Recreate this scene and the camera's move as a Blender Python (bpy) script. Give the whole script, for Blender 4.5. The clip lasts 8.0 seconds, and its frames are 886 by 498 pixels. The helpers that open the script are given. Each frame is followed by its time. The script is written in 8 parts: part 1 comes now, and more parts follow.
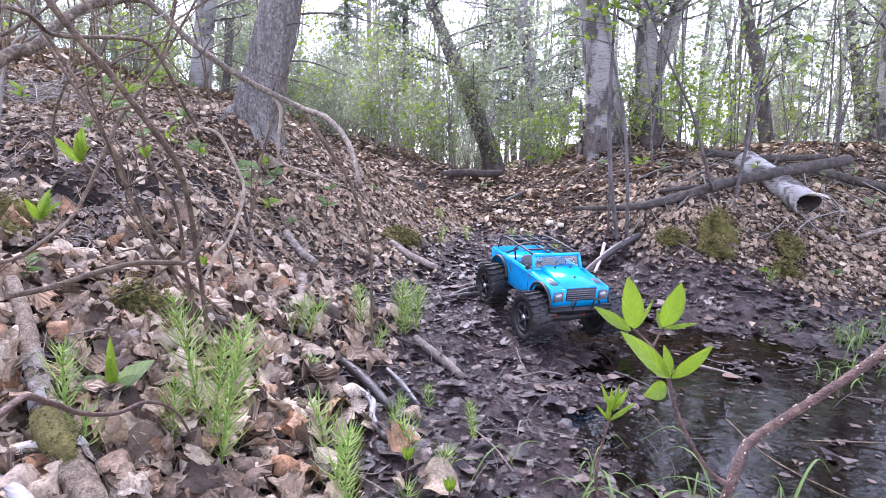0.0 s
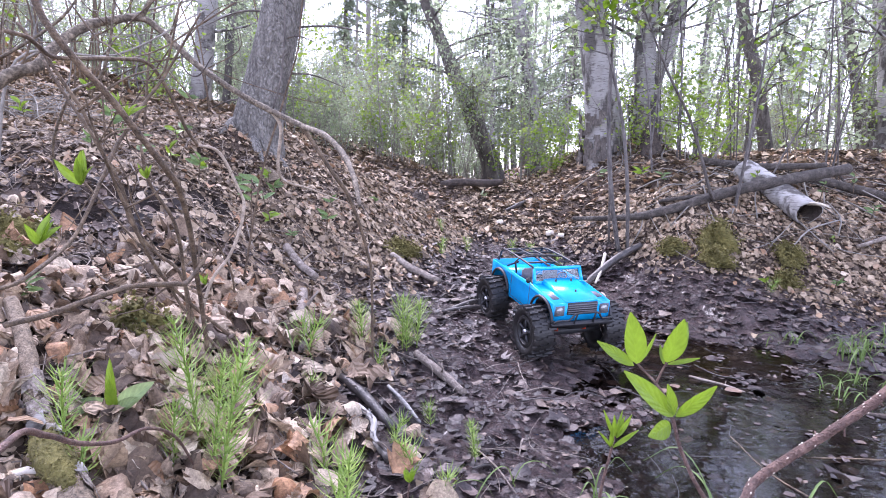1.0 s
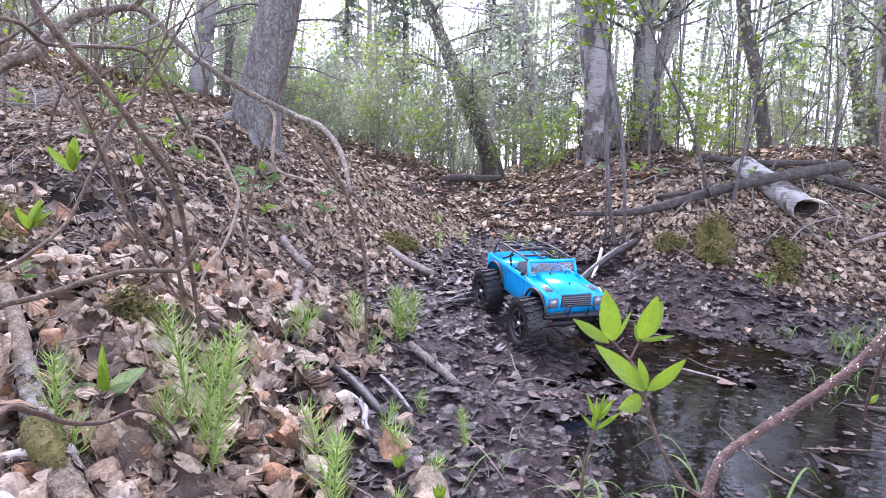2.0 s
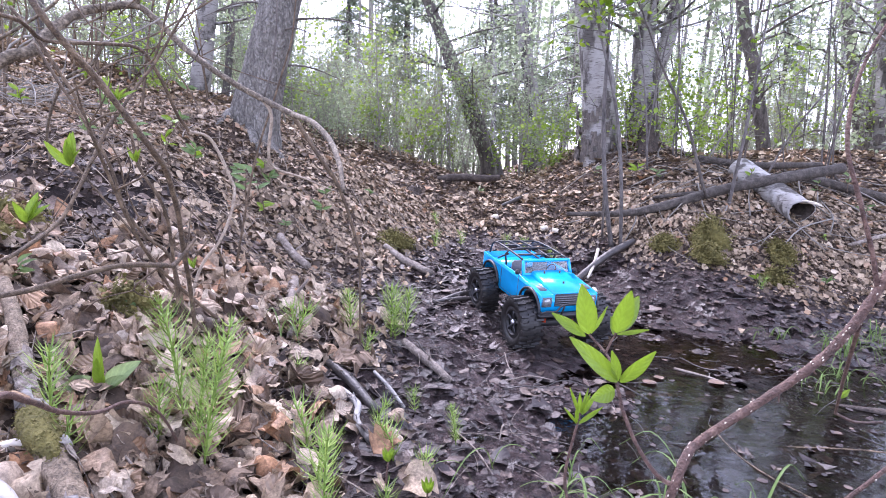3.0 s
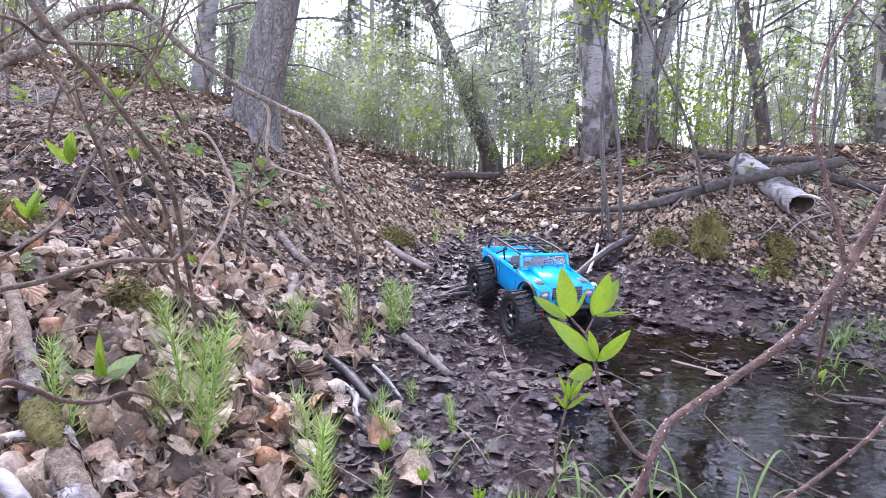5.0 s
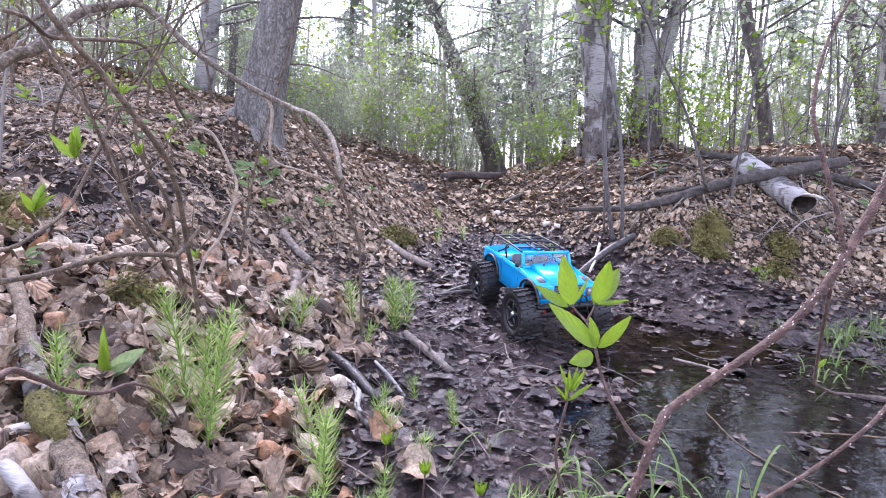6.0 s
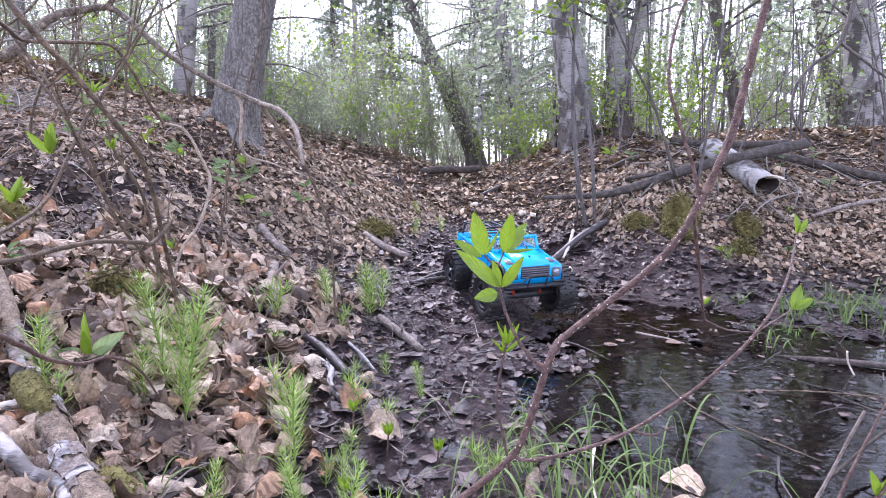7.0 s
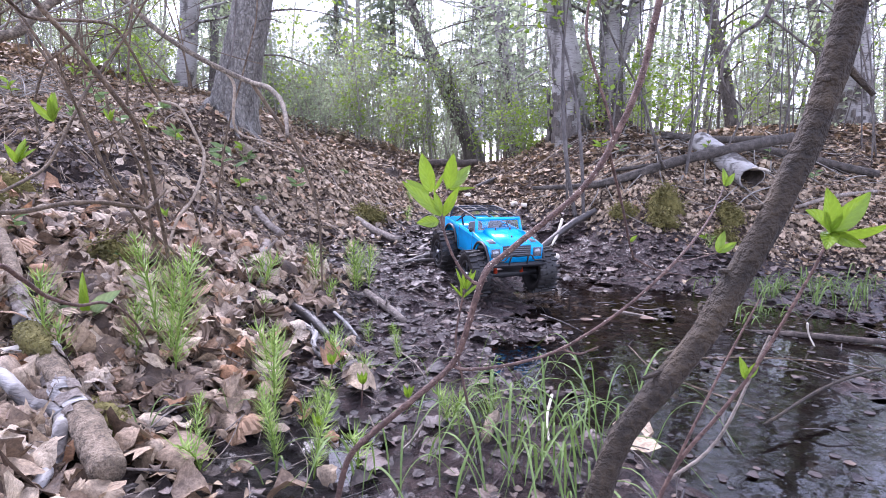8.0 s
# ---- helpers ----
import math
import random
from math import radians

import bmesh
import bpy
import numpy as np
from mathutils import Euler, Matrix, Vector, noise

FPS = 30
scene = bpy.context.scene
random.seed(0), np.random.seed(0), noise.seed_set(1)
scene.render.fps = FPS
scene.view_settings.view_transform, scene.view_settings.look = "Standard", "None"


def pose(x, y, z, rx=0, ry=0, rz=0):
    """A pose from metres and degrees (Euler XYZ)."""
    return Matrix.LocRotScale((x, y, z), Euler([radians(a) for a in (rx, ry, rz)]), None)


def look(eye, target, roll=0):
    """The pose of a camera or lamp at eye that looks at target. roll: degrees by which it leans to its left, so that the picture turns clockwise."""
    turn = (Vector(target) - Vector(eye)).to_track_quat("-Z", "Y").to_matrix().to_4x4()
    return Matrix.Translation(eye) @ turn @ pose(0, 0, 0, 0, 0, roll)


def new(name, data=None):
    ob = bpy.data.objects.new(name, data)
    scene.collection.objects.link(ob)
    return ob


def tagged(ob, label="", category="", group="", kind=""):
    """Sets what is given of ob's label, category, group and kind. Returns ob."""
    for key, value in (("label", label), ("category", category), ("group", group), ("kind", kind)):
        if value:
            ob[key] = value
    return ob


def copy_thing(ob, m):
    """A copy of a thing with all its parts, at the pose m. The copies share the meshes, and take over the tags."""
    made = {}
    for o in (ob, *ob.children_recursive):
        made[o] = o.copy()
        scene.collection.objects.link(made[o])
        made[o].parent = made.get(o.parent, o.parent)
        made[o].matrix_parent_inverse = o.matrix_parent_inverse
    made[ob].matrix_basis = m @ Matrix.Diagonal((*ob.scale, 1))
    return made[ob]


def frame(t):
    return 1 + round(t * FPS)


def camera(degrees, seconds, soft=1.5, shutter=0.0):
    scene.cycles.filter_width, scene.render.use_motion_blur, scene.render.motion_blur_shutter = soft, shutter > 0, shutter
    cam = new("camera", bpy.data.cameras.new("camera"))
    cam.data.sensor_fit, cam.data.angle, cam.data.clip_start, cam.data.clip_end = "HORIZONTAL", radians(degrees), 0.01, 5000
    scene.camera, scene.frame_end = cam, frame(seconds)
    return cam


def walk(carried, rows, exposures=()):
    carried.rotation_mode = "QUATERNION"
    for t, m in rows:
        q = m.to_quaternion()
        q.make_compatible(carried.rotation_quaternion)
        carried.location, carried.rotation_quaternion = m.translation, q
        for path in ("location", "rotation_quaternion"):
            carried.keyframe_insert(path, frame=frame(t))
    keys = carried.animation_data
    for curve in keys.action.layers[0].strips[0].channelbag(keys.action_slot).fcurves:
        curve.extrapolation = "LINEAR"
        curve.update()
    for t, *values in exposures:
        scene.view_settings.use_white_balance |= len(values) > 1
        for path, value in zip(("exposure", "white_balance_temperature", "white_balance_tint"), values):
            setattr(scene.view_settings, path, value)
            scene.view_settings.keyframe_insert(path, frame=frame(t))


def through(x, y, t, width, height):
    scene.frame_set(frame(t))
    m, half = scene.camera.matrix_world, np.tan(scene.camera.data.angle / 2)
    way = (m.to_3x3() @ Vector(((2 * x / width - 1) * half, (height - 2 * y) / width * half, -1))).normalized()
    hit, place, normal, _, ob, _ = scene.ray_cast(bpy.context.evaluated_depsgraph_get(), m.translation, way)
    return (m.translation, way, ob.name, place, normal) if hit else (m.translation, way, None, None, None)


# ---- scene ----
cam = camera(79.7, 8.0, 0.95)
PATH = [
    (0, (0.01, 0.563, 0.479), (-0.085, 2.54, 0.194), 1.3),
    (0.5, (0.02, 0.569, 0.483), (-0.066, 2.548, 0.206), 1.4),
    (1, (0.009, 0.568, 0.499), (-0.088, 2.549, 0.239), 1.0),
    (1.5, (0.015, 0.567, 0.491), (-0.084, 2.546, 0.222), 1.1),
    (3, (0.04, 0.551, 0.484), (-0.059, 2.53, 0.213), 1.8),
    (3.5, (0.036, 0.553, 0.491), (-0.067, 2.533, 0.225), 2.0),
    (4, (0.049, 0.548, 0.48), (-0.056, 2.526, 0.207), 1.6),
    (5.5, (0.056, 0.536, 0.473), (-0.056, 2.514, 0.198), 1.2),
    (6, (0.056, 0.533, 0.467), (-0.063, 2.511, 0.196), 1.3),
    (6.5, (0.065, 0.518, 0.471), (-0.049, 2.497, 0.202), 0.5),
    (6.9, (0.11, 0.488, 0.446), (0.013, 2.468, 0.178), -0.1),
    (7, (0.115, 0.468, 0.442), (0.033, 2.447, 0.165), -0.5),
    (7.5, (0.122, 0.452, 0.415), (0.036, 2.432, 0.145), 0.2),
    (8, (0.169, 0.399, 0.387), (0.078, 2.378, 0.113), -0.0),
]
walk(cam, [(t, look(eye, target, roll)) for t, eye, target, roll in PATH], ((0, 2.43), (5.5, 2.42), (6.3, 2.34), (8, 2.32)))

# ---- light ----
world = bpy.data.worlds.new("overcast_sky")
scene.world = world
world.use_nodes = True
wn, wl = world.node_tree.nodes, world.node_tree.links
wn.clear()
sky = wn.new("ShaderNodeTexSky")
sky.sky_type, sky.sun_disc = "NISHITA", False
sky.sun_elevation, sky.sun_rotation = radians(50), radians(-25)
sky.air_density, sky.dust_density = 1.0, 1.0
grey = wn.new("ShaderNodeHueSaturation")
grey.inputs["Saturation"].default_value = 0.41
bg = wn.new("ShaderNodeBackground")
bg.inputs["Strength"].default_value = 0.15
wout = wn.new("ShaderNodeOutputWorld")
wl.new(sky.outputs[0], grey.inputs["Color"])
wl.new(grey.outputs[0], bg.inputs["Color"])
wl.new(bg.outputs[0], wout.inputs["Surface"])

sun = new("sun", bpy.data.lights.new("sun", "SUN"))
sun.data.energy, sun.data.angle, sun.data.color = 1.4, radians(14), (1.0, 0.97, 0.93)
sun.matrix_world = look((0, 0, 10), (1.5, -3.0, 6.0))
scene.view_settings.use_white_balance = True
scene.view_settings.white_balance_temperature, scene.view_settings.white_balance_tint = 5720, 31

# ---- materials ----


def shader(name, rough=0.8, metal=0.0):
    m = bpy.data.materials.new(name)
    m.use_nodes = True
    n = m.node_tree.nodes
    b = n["Principled BSDF"]
    b.inputs["Roughness"].default_value = rough
    b.inputs["Metallic"].default_value = metal
    return m, n, m.node_tree.links, b


def coords(n, l, stretch=(1, 1, 1)):
    tc = n.new("ShaderNodeTexCoord")
    mp = n.new("ShaderNodeMapping")
    mp.inputs["Scale"].default_value = stretch
    l.new(tc.outputs["Object"], mp.inputs["Vector"])
    return mp.outputs["Vector"]


def noise_tex(n, l, vec, scale, detail=4.0, rough=0.6):
    t = n.new("ShaderNodeTexNoise")
    t.inputs["Scale"].default_value = scale
    t.inputs["Detail"].default_value = detail
    t.inputs["Roughness"].default_value = rough
    if vec is not None:
        l.new(vec, t.inputs["Vector"])
    return t.outputs["Fac"]


def ramp(n, l, fac, stops):
    r = n.new("ShaderNodeValToRGB")
    e = r.color_ramp.elements
    while len(e) < len(stops):
        e.new(0.5)
    for el, (p, c) in zip(e, stops):
        el.position, el.color = p, (*c, 1)
    l.new(fac, r.inputs["Fac"])
    return r.outputs["Color"]


def mixed(n, l, fac, a, b, mode="MIX"):
    m = n.new("ShaderNodeMix")
    m.data_type, m.blend_type = "RGBA", mode
    for value, key in ((fac, 0), (a, 6), (b, 7)):
        if hasattr(value, "default_value"):
            l.new(value, m.inputs[key])
        else:
            m.inputs[key].default_value = value if key == 0 else (*value, 1)
    return m.outputs[2]


def bumped(n, l, b, height, strength=0.4, dist=0.01):
    k = n.new("ShaderNodeBump")
    k.inputs["Strength"].default_value, k.inputs["Distance"].default_value = strength, dist
    l.new(height, k.inputs["Height"])
    l.new(k.outputs["Normal"], b.inputs["Normal"])


def mottled(name, dark, mid, light, scale=20.0, fine=150.0, rough=0.8, bump=0.4, dist=0.004, stretch=(1, 1, 1)):
    """A surface with three tones at a coarse scale and grain at a fine one."""
    m, n, l, b = shader(name, rough)
    v = coords(n, l, stretch)
    a, f = noise_tex(n, l, v, scale, 5), noise_tex(n, l, v, fine, 3)
    col = ramp(n, l, a, [(0.3, dark), (0.5, mid), (0.72, light)])
    col = mixed(n, l, 0.35, col, ramp(n, l, f, [(0.3, dark), (0.7, light)]))
    l.new(col, b.inputs["Base Color"])
    bumped(n, l, b, f, bump, dist)
    return m


def veins(n, l):
    """0 on the midrib and side veins of a blade, 1 between them; and the distance from the midrib."""
    at = n.new("ShaderNodeAttribute")
    at.attribute_name = "blade"
    sp = n.new("ShaderNodeSeparateXYZ")
    l.new(at.outputs["Vector"], sp.inputs[0])

    def calc(op, a, b=0.0, c=0.0):
        m = n.new("ShaderNodeMath")
        m.operation = op
        for k, value in enumerate((a, b, c)):
            if hasattr(value, "default_value"):
                l.new(value, m.inputs[k])
            else:
                m.inputs[k].default_value = value
        return m.outputs[0]

    across = calc("ABSOLUTE", sp.outputs[0])
    along = calc("MULTIPLY_ADD", across, -0.32, sp.outputs[1])
    wave = calc("MULTIPLY", calc("PINGPONG", calc("MULTIPLY", along, 6.0), 0.5), 2.0)
    return calc("MINIMUM", calc("MULTIPLY", wave, 1.0), calc("MULTIPLY", across, 5.0)), across


def leaf_like(name, tones, rough=0.6, through=0.0, vein=300.0, spread=0.0, mottle=0.35, ribs=0.0):
    """Leaves: one tone a leaf, mottled a little; through: how much light comes through; ribs: how far the veins show."""
    m, n, l, b = shader(name, rough)
    g = n.new("ShaderNodeNewGeometry")
    col = ramp(n, l, g.outputs["Random Per Island"], tones)
    v = coords(n, l)
    f = noise_tex(n, l, v, vein, 3)
    col = mixed(n, l, f, col, tuple(c * 0.55 for c in tones[0][1]), "MIX") if spread else col
    spot = noise_tex(n, l, v, 55, 6, 0.75)
    col = mixed(n, l, mottle, col, ramp(n, l, spot, [(0.36, (0.28, 0.25, 0.23)), (0.5, (0.8, 0.78, 0.76)), (0.62, (1.25, 1.25, 1.25))]), "MULTIPLY")
    if mottle > 0.5:
        col = mixed(n, l, 0.5, col, ramp(n, l, noise_tex(n, l, v, 240, 4, 0.7), [(0.36, (0.35, 0.32, 0.3)), (0.62, (1.25, 1.25, 1.25))]), "MULTIPLY")
    if ribs:
        between, across = veins(n, l)
        col = mixed(n, l, ribs, col, ramp(n, l, between, [(0.0, (1.35, 1.32, 1.25)), (0.22, (0.98, 0.98, 0.98)), (1.0, (0.82, 0.8, 0.78))]), "MULTIPLY")
        col = mixed(n, l, ribs, col, ramp(n, l, across, [(0.72, (1, 1, 1)), (1.0, (0.62, 0.56, 0.5))]), "MULTIPLY")
        add = n.new("ShaderNodeMath")
        add.operation = "MULTIPLY_ADD"
        add.inputs[1].default_value = 0.2
        l.new(between, add.inputs[0])
        l.new(f, add.inputs[2])
        f = add.outputs[0]
    l.new(col, b.inputs["Base Color"])
    bumped(n, l, b, f, 0.6, 0.003)
    if through:
        t = n.new("ShaderNodeBsdfTranslucent")
        l.new(col, t.inputs["Color"])
        mx = n.new("ShaderNodeMixShader")
        mx.inputs[0].default_value = through
        l.new(b.outputs[0], mx.inputs[1])
        l.new(t.outputs[0], mx.inputs[2])
        l.new(mx.outputs[0], n["Material Output"].inputs["Surface"])
    return m


def soil_material():
    """Forest soil, with black wet mud where the hollow lies low."""
    m, n, l, b = shader("soil", 0.9)
    v = coords(n, l)
    a, f = noise_tex(n, l, v, 9, 6), noise_tex(n, l, v, 55, 8, 0.72)
    dry = ramp(n, l, a, [(0.3, (0.032, 0.023, 0.018)), (0.5, (0.085, 0.061, 0.046)), (0.72, (0.17, 0.126, 0.095))])
    dry = mixed(n, l, 0.6, dry, ramp(n, l, noise_tex(n, l, v, 120, 6, 0.75), [(0.36, (0.3, 0.28, 0.27)), (0.5, (0.95, 0.93, 0.9)), (0.64, (1.5, 1.42, 1.35))]), "MULTIPLY")
    wet = ramp(n, l, noise_tex(n, l, v, 30, 6), [(0.33, (0.024, 0.017, 0.016)), (0.5, (0.062, 0.044, 0.042)), (0.68, (0.12, 0.087, 0.08))])
    wet = mixed(n, l, 0.7, wet, ramp(n, l, noise_tex(n, l, v, 150, 6, 0.75), [(0.36, (0.35, 0.33, 0.34)), (0.5, (0.95, 0.93, 0.93)), (0.64, (1.7, 1.6, 1.55))]), "MULTIPLY")
    att = n.new("ShaderNodeAttribute")
    att.attribute_name = "wet"
    # soil coloured near black in the slope's hollows and the sump
    dark_fac = n.new("ShaderNodeAttribute")
    dark_fac.attribute_name = "dark_soil"
    dry = mixed(n, l, dark_fac.outputs["Fac"], dry, ramp(n, l, f, [(0.35, (0.010, 0.007, 0.006)), (0.55, (0.026, 0.018, 0.015)), (0.72, (0.07, 0.05, 0.04))]))
    wet = mixed(n, l, dark_fac.outputs["Fac"], wet, ramp(n, l, f, [(0.35, (0.008, 0.006, 0.006)), (0.55, (0.020, 0.015, 0.014)), (0.72, (0.05, 0.038, 0.034))]))
    col = mixed(n, l, att.outputs["Fac"], dry, wet)
    l.new(col, b.inputs["Base Color"])
    r = n.new("ShaderNodeMapRange")
    r.inputs["To Min"].default_value, r.inputs["To Max"].default_value = 0.92, 0.29
    patch = n.new("ShaderNodeMath")
    patch.operation = "MULTIPLY_ADD"
    patch.inputs[1].default_value = 0.9
    patch.inputs[2].default_value = -0.42
    l.new(noise_tex(n, l, v, 22, 4), patch.inputs[0])
    shine = n.new("ShaderNodeMath")
    shine.operation = "ADD"
    l.new(att.outputs["Fac"], r.inputs["Value"])
    l.new(r.outputs["Result"], shine.inputs[0])
    l.new(patch.outputs[0], shine.inputs[1])
    shine.use_clamp = True
    l.new(shine.outputs[0], b.inputs["Roughness"])
    b.inputs["Specular IOR Level"].default_value = 0.27
    film = n.new("ShaderNodeMath")
    film.operation = "MULTIPLY"
    l.new(att.outputs["Fac"], film.inputs[0])
    l.new(ramp(n, l, noise_tex(n, l, v, 6, 4), [(0.42, (0.03, 0.03, 0.03)), (0.62, (0.16, 0.16, 0.16))]), film.inputs[1])
    l.new(film.outputs[0], b.inputs["Coat Weight"])
    b.inputs["Coat Roughness"].default_value = 0.16
    b.inputs["Coat IOR"].default_value = 1.4
    fine = noise_tex(n, l, v, 260, 4)
    lump = n.new("ShaderNodeMath")
    lump.operation = "MULTIPLY_ADD"
    lump.inputs[1].default_value = 0.35
    l.new(fine, lump.inputs[0])
    l.new(f, lump.inputs[2])
    bumped(n, l, b, lump.outputs[0], 1.0, 0.022)
    return m


def water_material():
    m, n, l, b = shader("puddle_water", 0.02)
    n.remove(b)
    v = coords(n, l)
    gl = n.new("ShaderNodeBsdfGlossy")
    gl.inputs["Roughness"].default_value = 0.015
    k = n.new("ShaderNodeBump")
    k.inputs["Strength"].default_value, k.inputs["Distance"].default_value = 0.5, 0.003
    rip = n.new("ShaderNodeMath")
    rip.operation = "MULTIPLY_ADD"
    rip.inputs[1].default_value = 0.16
    l.new(noise_tex(n, l, v, 85, 2), rip.inputs[0])
    l.new(noise_tex(n, l, v, 26, 2), rip.inputs[2])
    calm = n.new("ShaderNodeMapRange")
    calm.inputs["From Min"].default_value, calm.inputs["From Max"].default_value = 0.36, 0.6
    calm.inputs["To Min"].default_value, calm.inputs["To Max"].default_value = 0.2, 1.0
    l.new(noise_tex(n, l, v, 3.5, 3), calm.inputs["Value"])
    wave = n.new("ShaderNodeMath")
    wave.operation = "MULTIPLY"
    l.new(rip.outputs[0], wave.inputs[0])
    l.new(calm.outputs["Result"], wave.inputs[1])
    l.new(wave.outputs[0], k.inputs["Height"])
    l.new(k.outputs["Normal"], gl.inputs["Normal"])
    tr = n.new("ShaderNodeBsdfTransparent")
    tr.inputs["Color"].default_value = (0.46, 0.39, 0.35, 1)
    fr = n.new("ShaderNodeFresnel")
    fr.inputs["IOR"].default_value = 1.5
    l.new(k.outputs["Normal"], fr.inputs["Normal"])
    mx = n.new("ShaderNodeMixShader")
    l.new(fr.outputs[0], mx.inputs[0])
    l.new(tr.outputs[0], mx.inputs[1])
    l.new(gl.outputs[0], mx.inputs[2])
    l.new(mx.outputs[0], n["Material Output"].inputs["Surface"])
    return m


def birch_material(name, white=0.6, grime=0.5):
    """Pale bark with dark horizontal lenticels and grey-brown grime."""
    m, n, l, b = shader(name, 0.75)
    v, w = coords(n, l), coords(n, l, (7, 7, 75))
    base = ramp(n, l, noise_tex(n, l, v, 7, 5), [(0.3, (white * 0.42, white * 0.38, white * 0.34)), (0.5, (white * 0.8, white * 0.76, white * 0.7)), (0.7, (white, white * 0.97, white * 0.92))])
    line = ramp(n, l, noise_tex(n, l, w, 3.0, 3), [(0.56, (1, 1, 1)), (0.66, (0.25, 0.22, 0.2))])
    col = mixed(n, l, 1.0, base, line, "MULTIPLY")
    blot = ramp(n, l, noise_tex(n, l, coords(n, l, (3, 3, 1.4)), 3.2, 5), [(0.52, (1, 1, 1)), (0.6, (0.16, 0.14, 0.125))])
    col = mixed(n, l, grime, col, blot, "MULTIPLY")
    l.new(col, b.inputs["Base Color"])
    bumped(n, l, b, noise_tex(n, l, w, 5, 4), 0.5, 0.006)
    return m


def scaly_bark(name, dark, light, scale=38.0):
    m, n, l, b = shader(name, 0.9)
    v = coords(n, l, (1, 1, 0.55))
    vo = n.new("ShaderNodeTexVoronoi")
    vo.feature = "F1"
    vo.inputs["Scale"].default_value = scale
    wob = n.new("ShaderNodeVectorMath")
    wob.operation = "ADD"
    l.new(v, wob.inputs[0])
    nz = n.new("ShaderNodeTexNoise")
    nz.inputs["Scale"].default_value = 25
    l.new(v, nz.inputs["Vector"])
    sc = n.new("ShaderNodeVectorMath")
    sc.operation = "SCALE"
    sc.inputs["Scale"].default_value = 0.06
    l.new(nz.outputs["Color"], sc.inputs[0])
    l.new(sc.outputs[0], wob.inputs[1])
    l.new(wob.outputs[0], vo.inputs["Vector"])
    plate = ramp(n, l, vo.outputs["Distance"], [(0.25, light), (0.75, dark)])
    tone = ramp(n, l, noise_tex(n, l, v, 6, 5), [(0.35, tuple(0.6 * c for c in light)), (0.65, light)])
    speck = ramp(n, l, noise_tex(n, l, v, 130, 5, 0.7), [(0.38, (0.25, 0.24, 0.23)), (0.5, (0.8, 0.8, 0.8)), (0.64, (1.3, 1.3, 1.28))])
    crack = ramp(n, l, noise_tex(n, l, coords(n, l, (1, 1, 0.12)), 34, 5, 0.7), [(0.4, (0.34, 0.32, 0.31)), (0.5, (0.85, 0.85, 0.85)), (0.62, (1.1, 1.1, 1.1))])
    bark = mixed(n, l, 0.55, mixed(n, l, 0.6, plate, tone), speck, "MULTIPLY")
    l.new(mixed(n, l, 0.5, bark, crack, "MULTIPLY"), b.inputs["Base Color"])
    inv = n.new("ShaderNodeMath")
    inv.operation = "SUBTRACT"
    inv.inputs[0].default_value = 1.0
    l.new(vo.outputs["Distance"], inv.inputs[1])
    bumped(n, l, b, inv.outputs[0], 0.8, 0.012)
    return m


def plain(name, colour, rough=0.5, metal=0.0, vary=0.15, scale=60.0, bump=0.1):
    m, n, l, b = shader(name, rough, metal)
    v = coords(n, l)
    f = noise_tex(n, l, v, scale, 4)
    col = ramp(n, l, f, [(0.3, tuple(c * (1 - vary) for c in colour)), (0.7, tuple(min(1, c * (1 + vary)) for c in colour))])
    l.new(col, b.inputs["Base Color"])
    bumped(n, l, b, f, bump, 0.002)
    return m


SOIL = soil_material()
WATER = water_material()
DRY_LEAF = leaf_like("dry_leaf", [(0.0, (0.075, 0.05, 0.033)), (0.22, (0.20, 0.138, 0.088)), (0.45, (0.36, 0.265, 0.172)), (0.68, (0.50, 0.395, 0.272)), (0.8, (0.62, 0.52, 0.385)), (0.88, (0.40, 0.21, 0.10)), (0.94, (0.32, 0.22, 0.14)), (1.0, (0.64, 0.565, 0.455))], 0.68, 0.12, 160, 0.0, 0.7, 0.12)
# Retoned copy of DRY_LEAF; the slope's brightness is put into its colour.
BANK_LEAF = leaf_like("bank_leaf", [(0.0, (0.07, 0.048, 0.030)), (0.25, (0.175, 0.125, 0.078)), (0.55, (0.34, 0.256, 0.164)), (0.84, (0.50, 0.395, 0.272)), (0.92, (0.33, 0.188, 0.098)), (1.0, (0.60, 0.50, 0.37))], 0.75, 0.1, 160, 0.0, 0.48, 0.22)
# Leaves toned near black: shade between the dry leaves, put into colour.
GAP_LEAF = leaf_like("gap_leaf", [(0.0, (0.02, 0.014, 0.011)), (0.6, (0.07, 0.046, 0.034)), (1.0, (0.16, 0.11, 0.082))], 0.75, 0.0, 160, 0.0, 0.8, 0.3)
WET_LEAF = leaf_like("wet_leaf", [(0.0, (0.018, 0.013, 0.012)), (0.5, (0.050, 0.036, 0.033)), (0.84, (0.086, 0.062, 0.055)), (0.95, (0.14, 0.098, 0.072)), (1.0, (0.20, 0.155, 0.125))], 0.52, 0.0, 160, 0.0, 0.7, 0.3)
FRESH_LEAF = leaf_like("fresh_leaf", [(0.0, (0.135, 0.235, 0.012)), (0.5, (0.185, 0.30, 0.02)), (1.0, (0.26, 0.375, 0.035))], 0.34, 0.42, 90, 0.0, 0.2, 0.22)
HERB_LEAF = leaf_like("herb_leaf", [(0.0, (0.07, 0.13, 0.045)), (0.5, (0.13, 0.21, 0.07)), (1.0, (0.25, 0.34, 0.13))], 0.5, 0.35, 90)
